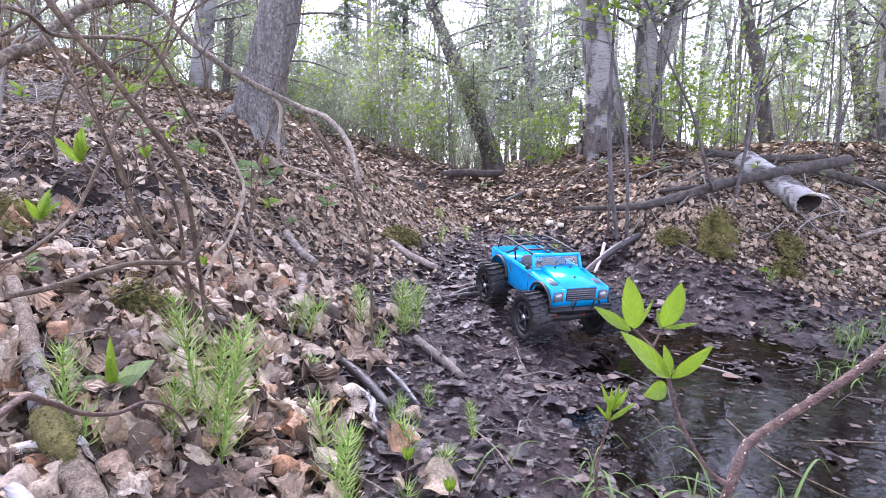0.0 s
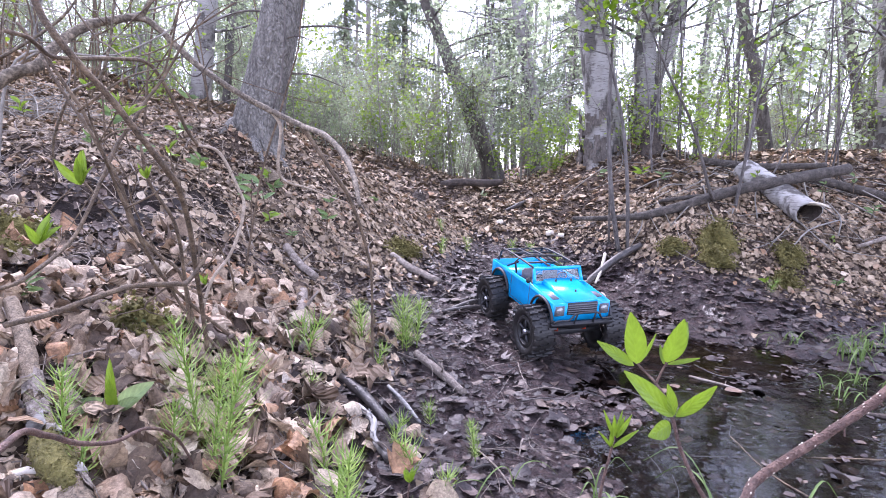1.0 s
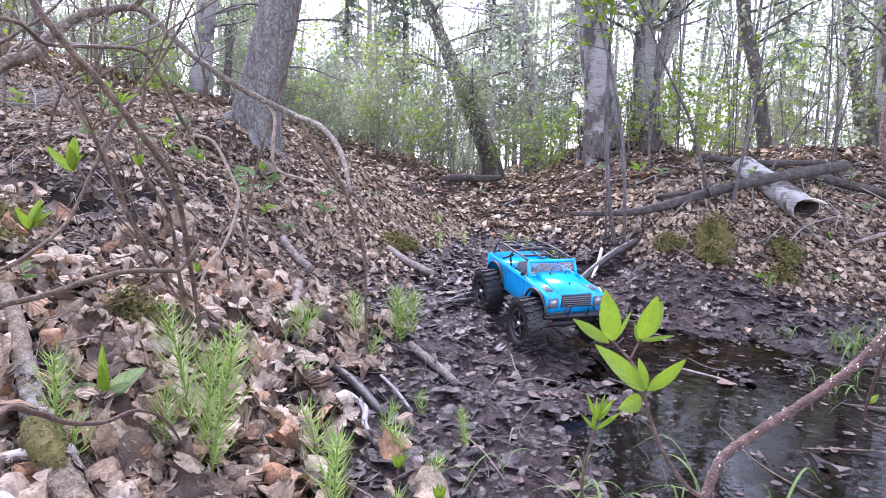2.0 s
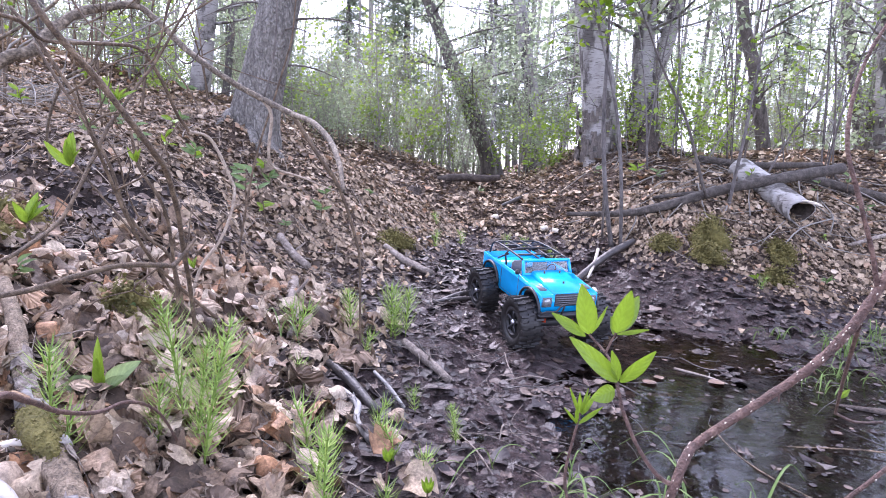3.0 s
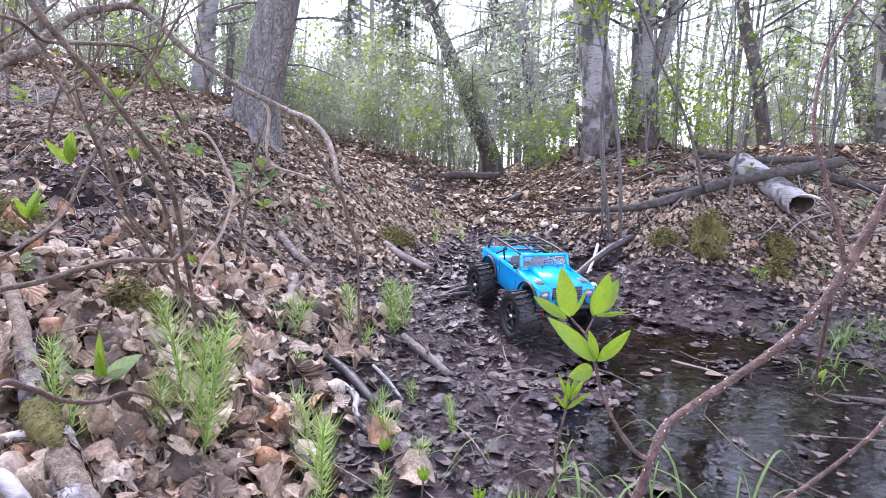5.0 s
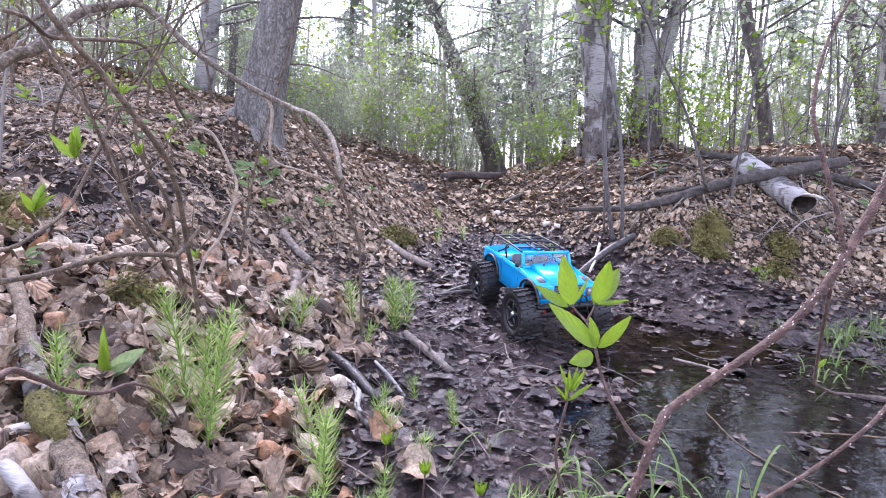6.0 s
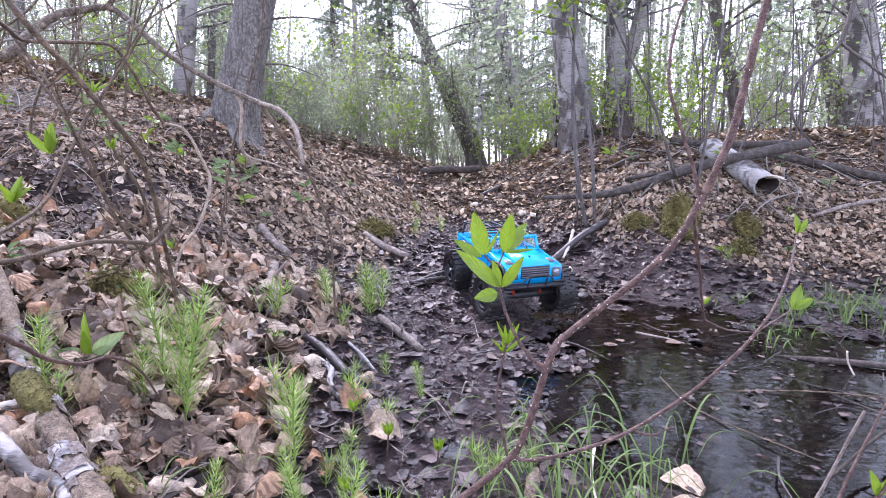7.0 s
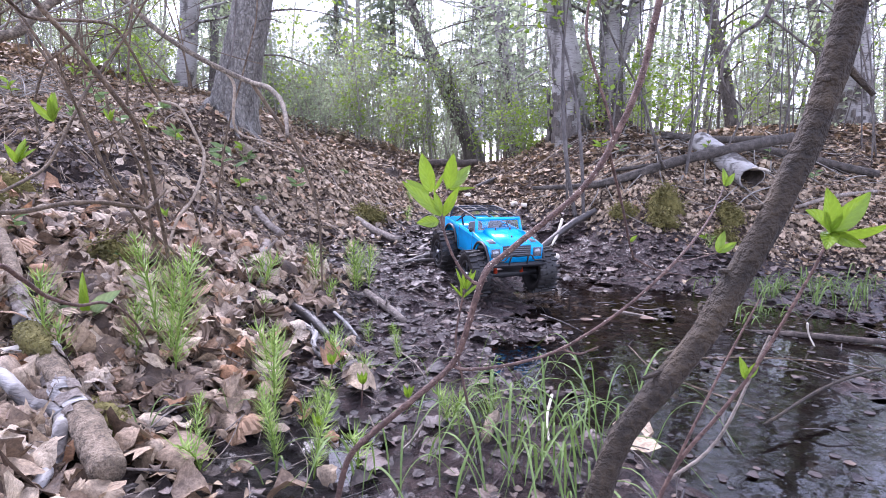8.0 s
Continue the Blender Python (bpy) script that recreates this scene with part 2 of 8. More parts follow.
# Spring green, paled and blued: background haze is mixed into these tones.
HAZED_BUSH_LEAF = leaf_like("hazed_bush_leaf", [(0.0, (0.23, 0.30, 0.16)), (0.5, (0.33, 0.40, 0.23)), (1.0, (0.44, 0.49, 0.33))], 0.5, 0.62, 90)
SPRAY_LEAF = leaf_like("spray_leaf", [(0.0, (0.17, 0.27, 0.03)), (0.5, (0.25, 0.37, 0.05)), (1.0, (0.36, 0.47, 0.09))], 0.45, 0.5, 90)
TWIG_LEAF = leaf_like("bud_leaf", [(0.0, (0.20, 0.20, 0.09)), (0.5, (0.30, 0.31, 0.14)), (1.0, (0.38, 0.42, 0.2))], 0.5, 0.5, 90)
# Needles lightened and greyed; the haze of distance is put into this colour.
HAZED_NEEDLE = leaf_like("hazed_needles", [(0.0, (0.19, 0.235, 0.15)), (0.6, (0.29, 0.34, 0.225)), (1.0, (0.38, 0.42, 0.30))], 0.6, 0.62, 90)
HORSETAIL = leaf_like("horsetail_green", [(0.0, (0.15, 0.25, 0.035)), (0.6, (0.25, 0.37, 0.07)), (1.0, (0.38, 0.48, 0.13))], 0.5, 0.3, 90)
GRASS = leaf_like("grass_green", [(0.0, (0.05, 0.105, 0.025)), (0.5, (0.115, 0.20, 0.045)), (0.8, (0.22, 0.28, 0.085)), (1.0, (0.40, 0.35, 0.20))], 0.6, 0.3, 90)
MOSS = mottled("moss", (0.07, 0.062, 0.018), (0.17, 0.15, 0.04), (0.30, 0.26, 0.08), 30, 220, 0.95, 1.0, 0.01)
SPRUCE_BARK = scaly_bark("spruce_bark", (0.030, 0.027, 0.022), (0.30, 0.28, 0.245), 88)
BIRCH = birch_material("birch_bark", 0.36, 0.85)
BIRCH_CLEAN = birch_material("fallen_birch_bark", 0.44, 0.9)
GREY_BARK = mottled("grey_bark", (0.03, 0.027, 0.024), (0.115, 0.10, 0.09), (0.26, 0.24, 0.22), 22, 130, 0.88, 1.0, 0.01, (1, 1, 0.35))
DARK_BARK = mottled("dark_bark", (0.022, 0.019, 0.017), (0.10, 0.085, 0.073), (0.24, 0.21, 0.18), 24, 130, 0.9, 1.0, 0.012, (1, 1, 0.35))
STEM_BARK = mottled("shrub_bark", (0.016, 0.010, 0.006), (0.08, 0.053, 0.031), (0.29, 0.21, 0.132), 45, 320, 0.8, 1.0, 0.004)
RED_BARK = mottled("red_twig_bark", (0.024, 0.012, 0.010), (0.092, 0.046, 0.035), (0.26, 0.165, 0.125), 130, 600, 0.65, 1.0, 0.003)
ARCH_BARK = mottled("pale_shrub_bark", (0.014, 0.010, 0.007), (0.068, 0.051, 0.035), (0.40, 0.33, 0.235), 90, 260, 0.85, 1.0, 0.003)
STICK = mottled("dead_wood", (0.055, 0.04, 0.03), (0.20, 0.16, 0.125), (0.44, 0.38, 0.32), 70, 300, 0.85, 0.9, 0.004)
WET_STICK = mottled("wet_wood", (0.02, 0.017, 0.015), (0.05, 0.042, 0.037), (0.11, 0.095, 0.085), 30, 200, 0.4, 0.5, 0.004)
FALLEN_BARK = mottled("fallen_log_bark", (0.016, 0.013, 0.011), (0.062, 0.052, 0.043), (0.175, 0.15, 0.125), 42, 240, 0.9, 1.0, 0.008)
PALE_WOOD = mottled("pale_wood", (0.40, 0.33, 0.24), (0.60, 0.53, 0.42), (0.75, 0.70, 0.60), 30, 200, 0.7, 0.3, 0.003)
PALE_TWIG = mottled("pale_twig_bark", (0.12, 0.09, 0.06), (0.34, 0.27, 0.195), (0.55, 0.46, 0.36), 60, 300, 0.8, 0.8, 0.003)
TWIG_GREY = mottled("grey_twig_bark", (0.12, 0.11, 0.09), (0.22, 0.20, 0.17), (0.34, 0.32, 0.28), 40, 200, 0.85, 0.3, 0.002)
ROT = mottled("rotten_wood", (0.018, 0.014, 0.012), (0.055, 0.042, 0.034), (0.14, 0.11, 0.088), 40, 200, 0.9, 0.8, 0.006)

# ---- mesh helpers ----


class Shape:
    """Gathers vertices and faces of one mesh."""

    def __init__(self):
        self.v, self.f, self.k, self.b = [], [], 0, []

    def add(self, verts, faces, blade=None):
        verts = np.asarray(verts, float).reshape(-1, 3)
        if blade is not None:
            self.b.append((self.k, np.asarray(blade, float)))
        self.v.append(verts)
        self.f.extend([tuple(i + self.k for i in f) for f in faces])
        self.k += len(verts)
        return self

    def add_many(self, verts, faces, blade=None):
        """verts: (n, k, 3); the same faces on each, and the same place on the blade: (across, along)."""
        n, k, _ = verts.shape
        if blade is not None:
            self.b.append((self.k, np.tile(np.asarray(blade, float), (n, 1))))
        self.v.append(verts.reshape(-1, 3))
        faces3 = [np.array([f for f in faces if len(f) == s]) for s in (3, 4)]
        for fs in faces3:
            if len(fs):
                idx = (fs[None] + (np.arange(n) * k)[:, None, None] + self.k).reshape(-1, fs.shape[1])
                self.f.extend(map(tuple, idx.tolist()))
        self.k += n * k
        return self

    def tube(self, pts, radii, sides=8, steps=4, rough=0.0, seed=0, flat=1.0):
        p = spline(pts, steps) if steps > 1 else np.array(pts, float)
        r = np.interp(np.linspace(0, 1, len(p)), np.linspace(0, 1, len(radii)), radii)
        d = np.gradient(p, axis=0)
        d /= np.linalg.norm(d, axis=1)[:, None] + 1e-12
        u = np.cross(d[0], (0.3, 0.9, 0.32) if abs(d[0][1]) < 0.8 else (1, 0, 0))
        rng = np.random.default_rng(seed)
        verts = []
        for i in range(len(p)):
            u = u - d[i] * (u @ d[i])
            u /= np.linalg.norm(u)
            w = np.cross(d[i], u)
            a = np.arange(sides) / sides * 2 * np.pi
            rr = r[i] * (1 + rough * rng.uniform(-1, 1, sides))
            verts.append(p[i] + (np.cos(a) * rr)[:, None] * u + (np.sin(a) * rr * flat)[:, None] * w)
        n = len(p)
        faces = [(i * sides + j, i * sides + (j + 1) % sides, (i + 1) * sides + (j + 1) % sides, (i + 1) * sides + j) for i in range(n - 1) for j in range(sides)]
        faces += [tuple(range(sides - 1, -1, -1)), tuple(range((n - 1) * sides, n * sides))]
        return self.add(np.concatenate(verts), faces)

    def leaves(self, at, size, seed=0, up=0.5, wide=0.55, curl=0.35):
        """Small folded leaves at the places given."""
        at = np.asarray(at, float).reshape(-1, 3)
        n = len(at)
        rng = np.random.default_rng(seed)
        size = np.broadcast_to(size, n) * rng.uniform(0.7, 1.25, n)
        self.add_many(leaf_batch(rng, at, size, up, wide, curl), LEAF_FACES, LEAF_BLADE)
        return self

    def slips(self, at, size, seed=0, up=0.5, wide=0.55, curl=0.35):
        """Far leaves and needles: two faces, folded along the rib."""
        at = np.asarray(at, float).reshape(-1, 3)
        rng = np.random.default_rng(seed)
        full = leaf_batch(rng, at, np.broadcast_to(size, len(at)) * rng.uniform(0.7, 1.25, len(at)), up, wide, curl)
        self.add_many(full[:, [0, 5, 3, 8]], [(0, 1, 2), (0, 2, 3)])
        return self

    def mesh(self, name, material, smooth=True):
        me = bpy.data.meshes.new(name)
        me.from_pydata(np.concatenate(self.v).tolist() if self.v else [], [], self.f)
        me.materials.append(material)
        if self.b:
            place = np.zeros((self.k, 3))
            place[:, 0] = 0.5
            for k, uv in self.b:
                place[k:k + len(uv), :2] = uv
            me.attributes.new("blade", "FLOAT_VECTOR", "POINT").data.foreach_set("vector", place.ravel())
        if smooth:
            me.polygons.foreach_set("use_smooth", [True] * len(me.polygons))
        me.update()
        return me


def spline(pts, steps):
    """A smooth line through the points."""
    p = np.array(pts, float)
    if len(p) < 3:
        return np.array([p[0] + (p[-1] - p[0]) * t for t in np.linspace(0, 1, steps + 1)])
    q = np.vstack([2 * p[0] - p[1], p, 2 * p[-1] - p[-2]])
    out = []
    for i in range(len(p) - 1):
        a, b, c, d = q[i:i + 4]
        for t in np.arange(steps) / steps:
            out.append(0.5 * (2 * b + (c - a) * t + (2 * a - 5 * b + 4 * c - d) * t * t + (3 * b - a - 3 * c + d) * t ** 3))
    return np.array(out + [p[-1]])


LEAF_FACES = [(0, 4, 1), (0, 1, 7), (1, 4, 5, 2), (1, 2, 8, 7), (2, 5, 6, 3), (2, 3, 9, 8)]
LEAF_BLADE = [(0, 0), (0, 0.33), (0, 0.68), (0, 1), (1, 0.25), (1, 0.6), (1, 0.86), (-1, 0.25), (-1, 0.6), (-1, 0.86)]


def leaf_batch(rng, at, size, up=0.5, wide=0.55, curl=0.35):
    """(n, 10, 3) vertices of pointed, creased leaves, each turned its own way; up: how far they face the sky."""
    n = len(at)
    t = np.array([0, 0.33, 0.68, 1.0, 0.25, 0.6, 0.86, 0.25, 0.6, 0.86]) - 0.4
    s = np.array([0, 0, 0, 0, 0.36, 0.46, 0.2, -0.36, -0.46, -0.2])
    jag = 1 + rng.uniform(-0.22, 0.22, (n, 10))
    X = s[None] * jag * (wide * rng.uniform(1.3, 2.0, (n, 1)))
    Yy = t[None] * np.ones((n, 1)) * (1 + 0.1 * rng.uniform(-1, 1, (n, 10)))
    fold, bend, twist = (rng.uniform(-0.3, 1, (n, 1)) * curl * 1.6, rng.uniform(-1, 1, (n, 1)) * curl * 2.2, rng.uniform(-1, 1, (n, 1)) * curl * 1.5)
    Z = np.abs(X) * fold + bend * (Yy ** 2) + twist * X * Yy + rng.uniform(-0.05, 0.05, (n, 10)) * curl * 2
    L = np.stack([X, Yy, Z], 2) * np.asarray(size)[:, None, None]
    nz = rng.normal(size=(n, 3)) * (1 - up)
    nz[:, 2] = np.abs(nz[:, 2]) + up
    nz /= np.linalg.norm(nz, axis=1)[:, None]
    a = rng.normal(size=(n, 3))
    ux = a - nz * (a * nz).sum(1)[:, None]
    ux /= np.linalg.norm(ux, axis=1)[:, None]
    uy = np.cross(nz, ux)
    return at[:, None, :] + L[:, :, 0:1] * ux[:, None] + L[:, :, 1:2] * uy[:, None] + L[:, :, 2:3] * nz[:, None]


def crisp_leaf(rng, size, curl=0.6, rows=10, cols=7):
    """One dead leaf: a toothed or lobed blade with a raised rib, curled and crumpled; (vertices, faces)."""
    u, q = np.meshgrid(np.linspace(0, 1, rows), np.linspace(-1, 1, cols), indexing="ij")
    w = np.maximum(0.02, np.sin(np.pi * u ** rng.uniform(0.62, 0.85)) ** 0.7) * rng.uniform(0.38, 0.52)
    w = w * (1 + 0.10 * np.sin(rng.uniform(14, 26) * u + rng.uniform(0, 6)) * (np.abs(q) > 0.9) + rng.uniform(-0.16, 0.16, (rows, 1)) * (np.abs(q) > 0.6))
    w = w * (1 + rng.choice([0.0, 0.0, 0.22, 0.3]) * np.sin(19 * u + rng.uniform(0, 6)) * np.abs(q) ** 2)
    x, y = q * w, u - 0.5
    a, b, c = rng.uniform(-1.2, 1.2), rng.uniform(-1.5, 1.5), rng.uniform(-1.2, 1.2)
    z = curl * (a * x * x * 2.2 + b * y * y * 0.9 + c * x * y * 1.4 + 0.10 * np.abs(q) * w + 0.09 * np.sin(9 * y + 4 * x + rng.uniform(0, 6)) * np.abs(q)) + rng.uniform(-0.018, 0.018, x.shape)
    for k in range(3):
        t = rng.uniform(0, 3.14)
        z = z + curl * rng.uniform(0.15, 0.5) * np.abs(np.cos(t) * x + np.sin(t) * y - rng.uniform(-0.3, 0.3)) * rng.choice([-1, 1])
    z = z - z.mean()
    v = np.stack([x, y, z], 2).reshape(-1, 3) * size
    return v, [(i * cols + j, i * cols + j + 1, (i + 1) * cols + j + 1, (i + 1) * cols + j) for i in range(rows - 1) for j in range(cols - 1)]


def grid_blade(rows, cols):
    """(across, along) for a blade built in rows and columns."""
    u, q = np.meshgrid(np.linspace(0, 1, rows), np.linspace(-1, 1, cols), indexing="ij")
    return np.stack([q, u], 2).reshape(-1, 2)


def turned(rng, n, tilt):
    """n turns whose up axis strays from the sky's by the tilt."""
    nz = rng.normal(0, tilt, (n, 3))
    nz[:, 2] = np.abs(nz[:, 2]) * 0.3 + 1
    nz /= np.linalg.norm(nz, axis=1)[:, None]
    a = rng.normal(size=(n, 3))
    ux = a - nz * (a * nz).sum(1)[:, None]
    ux /= np.linalg.norm(ux, axis=1)[:, None]
    return np.stack([ux, np.cross(nz, ux), nz], 1)


def part(name, shape, material, parent, label="", smooth=True):
    ob = new(name, shape.mesh(name, material, smooth) if isinstance(shape, Shape) else shape)
    ob.parent = parent
    return tagged(ob, label)


def thing(name, at, label, category, group="", kind=""):
    ob = new(name)
    ob.location = at
    ob.empty_display_size = 0.05
    return tagged(ob, label, category, group, kind)


def single(name, shape, material, label, category, group="", kind="", smooth=True):
    return tagged(new(name, shape.mesh(name, material, smooth)), label, category, group, kind)


# ---- ground ----


def soft(u, w=0.12):
    return w * np.logaddexp(0, np.asarray(u, float) / w)


SLOPES = [-0.002, 0.42, -0.196, 0.253, -0.137, 0.126, -0.031, 0.032, -0.255, -0.26, 0.45, -0.169]
HUMPS = [-0.013, 0.085, -0.09, 0.007, 0.005, -0.008, 0.021, -0.003, -0.026, 0.052, -0.028, -0.005, 0.006, 0.016, 0.126, 0.109, -0.086, 0.072, -0.039, -0.003, -0.078, 0.043, -0.021, 0.07, -0.058, -0.122, -0.007, -0.059, 0.058, 0.102, -0.003, -0.019, -0.079, 0.097, 0.062, 0.027, -0.111, -0.023, -0.083, -0.093, 0.14, -0.085]


def terrain(x, y):
    """Height of the hollow's floor and banks: a flat wet floor, a slope to the west, a bank to the north-east, low humps."""
    x, y = np.asarray(x, float), np.asarray(y, float)
    far = 4.7 - 0.55 / (1 + np.exp(-(x - 0.5) / 0.2))
    y = y - soft(y - far, 0.15)
    x = np.where(x > 0, x - soft(x - 3.2, 0.4), x + soft(-x - 4.5, 0.5))
    a = SLOPES
    z = (a[0] + a[1] * soft(-x - 0.1) + a[2] * soft(-x - 0.6) + a[3] * soft(y - 2.1) + a[4] * soft(y - 3.2, 0.3)
         + a[5] * soft(0.5 * x + y - 3.05, 0.1) + a[6] * soft(0.5 * x + y - 3.6, 0.15) + a[7] * soft(y - 2.1) * soft(-x - 0.1)
         + a[8] * soft(x - 1.2, 0.2) * soft(y - 2.6, 0.2) + a[9] * soft(y - 4.2, 0.4) + a[10] * soft(x - 0.5, 0.2) * soft(y - 3.4, 0.3)
         + a[11] * soft(-x - 0.1) * soft(1.7 - y, 0.2))
    k = 0
    for gy in (1.3, 1.8, 2.3, 2.8, 3.4, 4.1):
        for gx in (-1.5, -1, -0.5, 0, 0.5, 1, 1.6):
            z = z + HUMPS[k] * np.exp(-((x - gx) ** 2 + (y - gy) ** 2) / 0.18)
            k += 1
    return z


def pool(x, y):
    """1 in the deep part of the puddle, 0 outside."""
    x, y = np.asarray(x, float), np.asarray(y, float)
    wide = ((x - 0.90) / 0.66) ** 2 + ((y - 1.42) / 0.62) ** 2
    arm = ((x - 0.64) / 0.36) ** 2 + ((y - 2.16) / 0.52) ** 2
    d = np.minimum(wide, arm) + 0.22 * np.sin(7 * x + 2 * y) * np.sin(6 * y - 2 * x) + 0.12 * np.sin(17 * x - 5 * y) * np.sin(13 * y + 4 * x)
    return 1 / (1 + np.exp((d - 0.92) / 0.11))


WEST_EDGE = ([0.6, 1.0, 1.1, 1.28, 1.42, 1.6, 1.75, 1.9, 2.15, 2.36, 2.55, 2.8, 3.4], [-0.10, -0.17, -0.22, -0.25, -0.24, -0.25, -0.27, -0.30, -0.31, -0.30, -0.22, -0.18, -0.14])
NORTH_EDGE = ([-0.4, -0.2, 0.0, 0.2, 0.4, 0.52, 0.64, 0.78, 0.9, 1.0, 1.1, 1.27, 1.5, 2.4], [2.75, 2.95, 3.2, 3.32, 3.32, 3.24, 3.12, 3.0, 2.9, 2.82, 2.7, 2.6, 2.56, 2.46])


def muddy(x, y):
    """1 where the floor is black mud, 0 on the dry banks."""
    x, y = np.asarray(x, float), np.asarray(y, float)
    west = np.interp(y, *WEST_EDGE) + 0.04 * np.sin(11 * y) + 0.025 * np.sin(27 * y + 5 * x)
    north = np.interp(x, *NORTH_EDGE) + 0.04 * np.sin(13 * x) + 0.03 * np.sin(31 * x + 6 * y)
    return 1 / (1 + np.exp(-(x - west) / 0.042)) / (1 + np.exp((y - north) / 0.05)) / (1 + np.exp((x - 2.3) / 0.15)) / (1 + np.exp((0.15 - y) / 0.1))


LATTICE = np.random.default_rng(9).uniform(-1, 1, (256, 256))


def lumps(x, y, per_metre):
    """Smooth random lumps, so many to the metre."""
    u, v = np.asarray(x, float) * per_metre + 71.3, np.asarray(y, float) * per_metre + 37.7
    i, j = np.floor(u).astype(int), np.floor(v).astype(int)
    a, b = u - i, v - j
    a, b = a * a * (3 - 2 * a), b * b * (3 - 2 * b)
    i, j = i % 256, j % 256
    k, m = (i + 1) % 256, (j + 1) % 256
    return (LATTICE[i, j] * (1 - a) + LATTICE[k, j] * a) * (1 - b) + (LATTICE[i, m] * (1 - a) + LATTICE[k, m] * a) * b


def relief(x, y):
    """Unevenness a hand's width and less across."""
    x, y = np.asarray(x, float), np.asarray(y, float)
    q = 0.55 * lumps(x, y, 4) + lumps(x, y, 9) + 0.8 * lumps(x, y, 19) + 0.5 * lumps(x, y, 41)
    quiet = np.exp(-(np.maximum(0, np.hypot(x, y - 2) - 3.5)) / 2)
    return (q * (0.013 - 0.003 * muddy(x, y) - 0.002 * pool(x, y)) + 0.003 * lumps(x, y, 62) + 0.003 * muddy(x, y) * lumps(x, y, 38)) * quiet


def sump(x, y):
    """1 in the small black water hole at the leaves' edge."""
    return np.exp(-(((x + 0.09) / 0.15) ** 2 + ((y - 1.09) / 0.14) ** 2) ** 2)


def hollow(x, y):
    """1 in the hollows of the western slope, sunk, nearly leafless and coloured near black."""
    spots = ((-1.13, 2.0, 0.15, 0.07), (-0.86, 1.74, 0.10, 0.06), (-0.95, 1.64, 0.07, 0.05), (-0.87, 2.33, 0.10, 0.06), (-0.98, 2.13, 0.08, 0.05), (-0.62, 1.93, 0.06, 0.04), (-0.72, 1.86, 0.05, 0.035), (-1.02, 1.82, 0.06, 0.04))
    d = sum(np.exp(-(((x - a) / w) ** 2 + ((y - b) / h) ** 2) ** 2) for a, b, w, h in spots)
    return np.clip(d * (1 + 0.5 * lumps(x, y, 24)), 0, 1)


def height(x, y):
    """The ground with its relief, the puddle's bed and the black soil thrown up round the spruce's foot."""
    bed = pool(x, y)
    floor = terrain(x, y)
    floor = floor + soft(-0.001 - floor, 0.002) * (1 - bed) * (y > 0.3)
    base = floor * (1 - 0.85 * bed) - 0.0155 * bed
    base = base + 0.10 * np.exp(-((x + 1.13) / 0.2) ** 2 - ((y - 2.98) / 0.22) ** 2) + 0.05 * np.exp(-((x + 1.02) / 0.14) ** 2 - ((y - 2.9) / 0.13) ** 2)
    base = base + 0.011 * np.exp(-((x - 0.16) / 0.13) ** 2 - ((y - 1.69) / 0.14) ** 2)
    return base + relief(x, y) * (1 + 0.6 * hollow(x, y)) - 0.018 * sump(x, y) - 0.022 * hollow(x, y)


def ground_axis(lo, hi, step, reach):
    inner = np.arange(lo, hi + step / 2, step)
    grow = step * np.cumsum(1.22 ** np.arange(1, 42))
    grow = grow[grow < reach]
    return np.concatenate([lo - grow[::-1], inner, hi + grow])


def build_ground():
    gx, gy = ground_axis(-2.2, 2.4, 0.0115, 400), ground_axis(0.5, 4.2, 0.0115, 400)
    X, Yg = np.meshgrid(gx, gy)
    Z = height(X, Yg)
    nx, ny = len(gx), len(gy)
    v = np.stack([X, Yg, Z], 2).reshape(-1, 3)
    i = (np.arange(ny - 1)[:, None] * nx + np.arange(nx - 1)[None]).ravel()
    faces = np.stack([i, i + 1, i + nx + 1, i + nx], 1)
    me = bpy.data.meshes.new("ground")
    me.from_pydata(v.tolist(), [], faces.tolist())
    me.materials.append(SOIL)
    me.polygons.foreach_set("use_smooth", [True] * len(me.polygons))
    wet = me.attributes.new("wet", "FLOAT", "POINT")
    wet.data.foreach_set("value", muddy(X, Yg).ravel())
    dark_soil = me.attributes.new("dark_soil", "FLOAT", "POINT")
    dark_soil.data.foreach_set("value", np.maximum(hollow(X, Yg), sump(X, Yg)).ravel())
    return tagged(new("ground", me), "brown forest soil with black wet mud in the hollow", "ground", kind="structure")


ground = build_ground()


def build_water():
    a = np.linspace(0, 2 * np.pi, 72, endpoint=False)
    s = Shape()
    ring = [(0.88 + (1.1 + 0.06 * np.sin(5 * t)) * np.cos(t), 1.72 + (1.2 + 0.07 * np.sin(3 * t)) * np.sin(t), -0.0095) for t in a]
    s.add([(0.88, 1.72, -0.0095)] + ring, [(0, i + 1, (i + 1) % 72 + 1) for i in range(72)])
    return single("water", s, WATER, "shallow brown puddle water over black mud", "puddle", kind="structure", smooth=False)


water = build_water()

# ---- trees ----


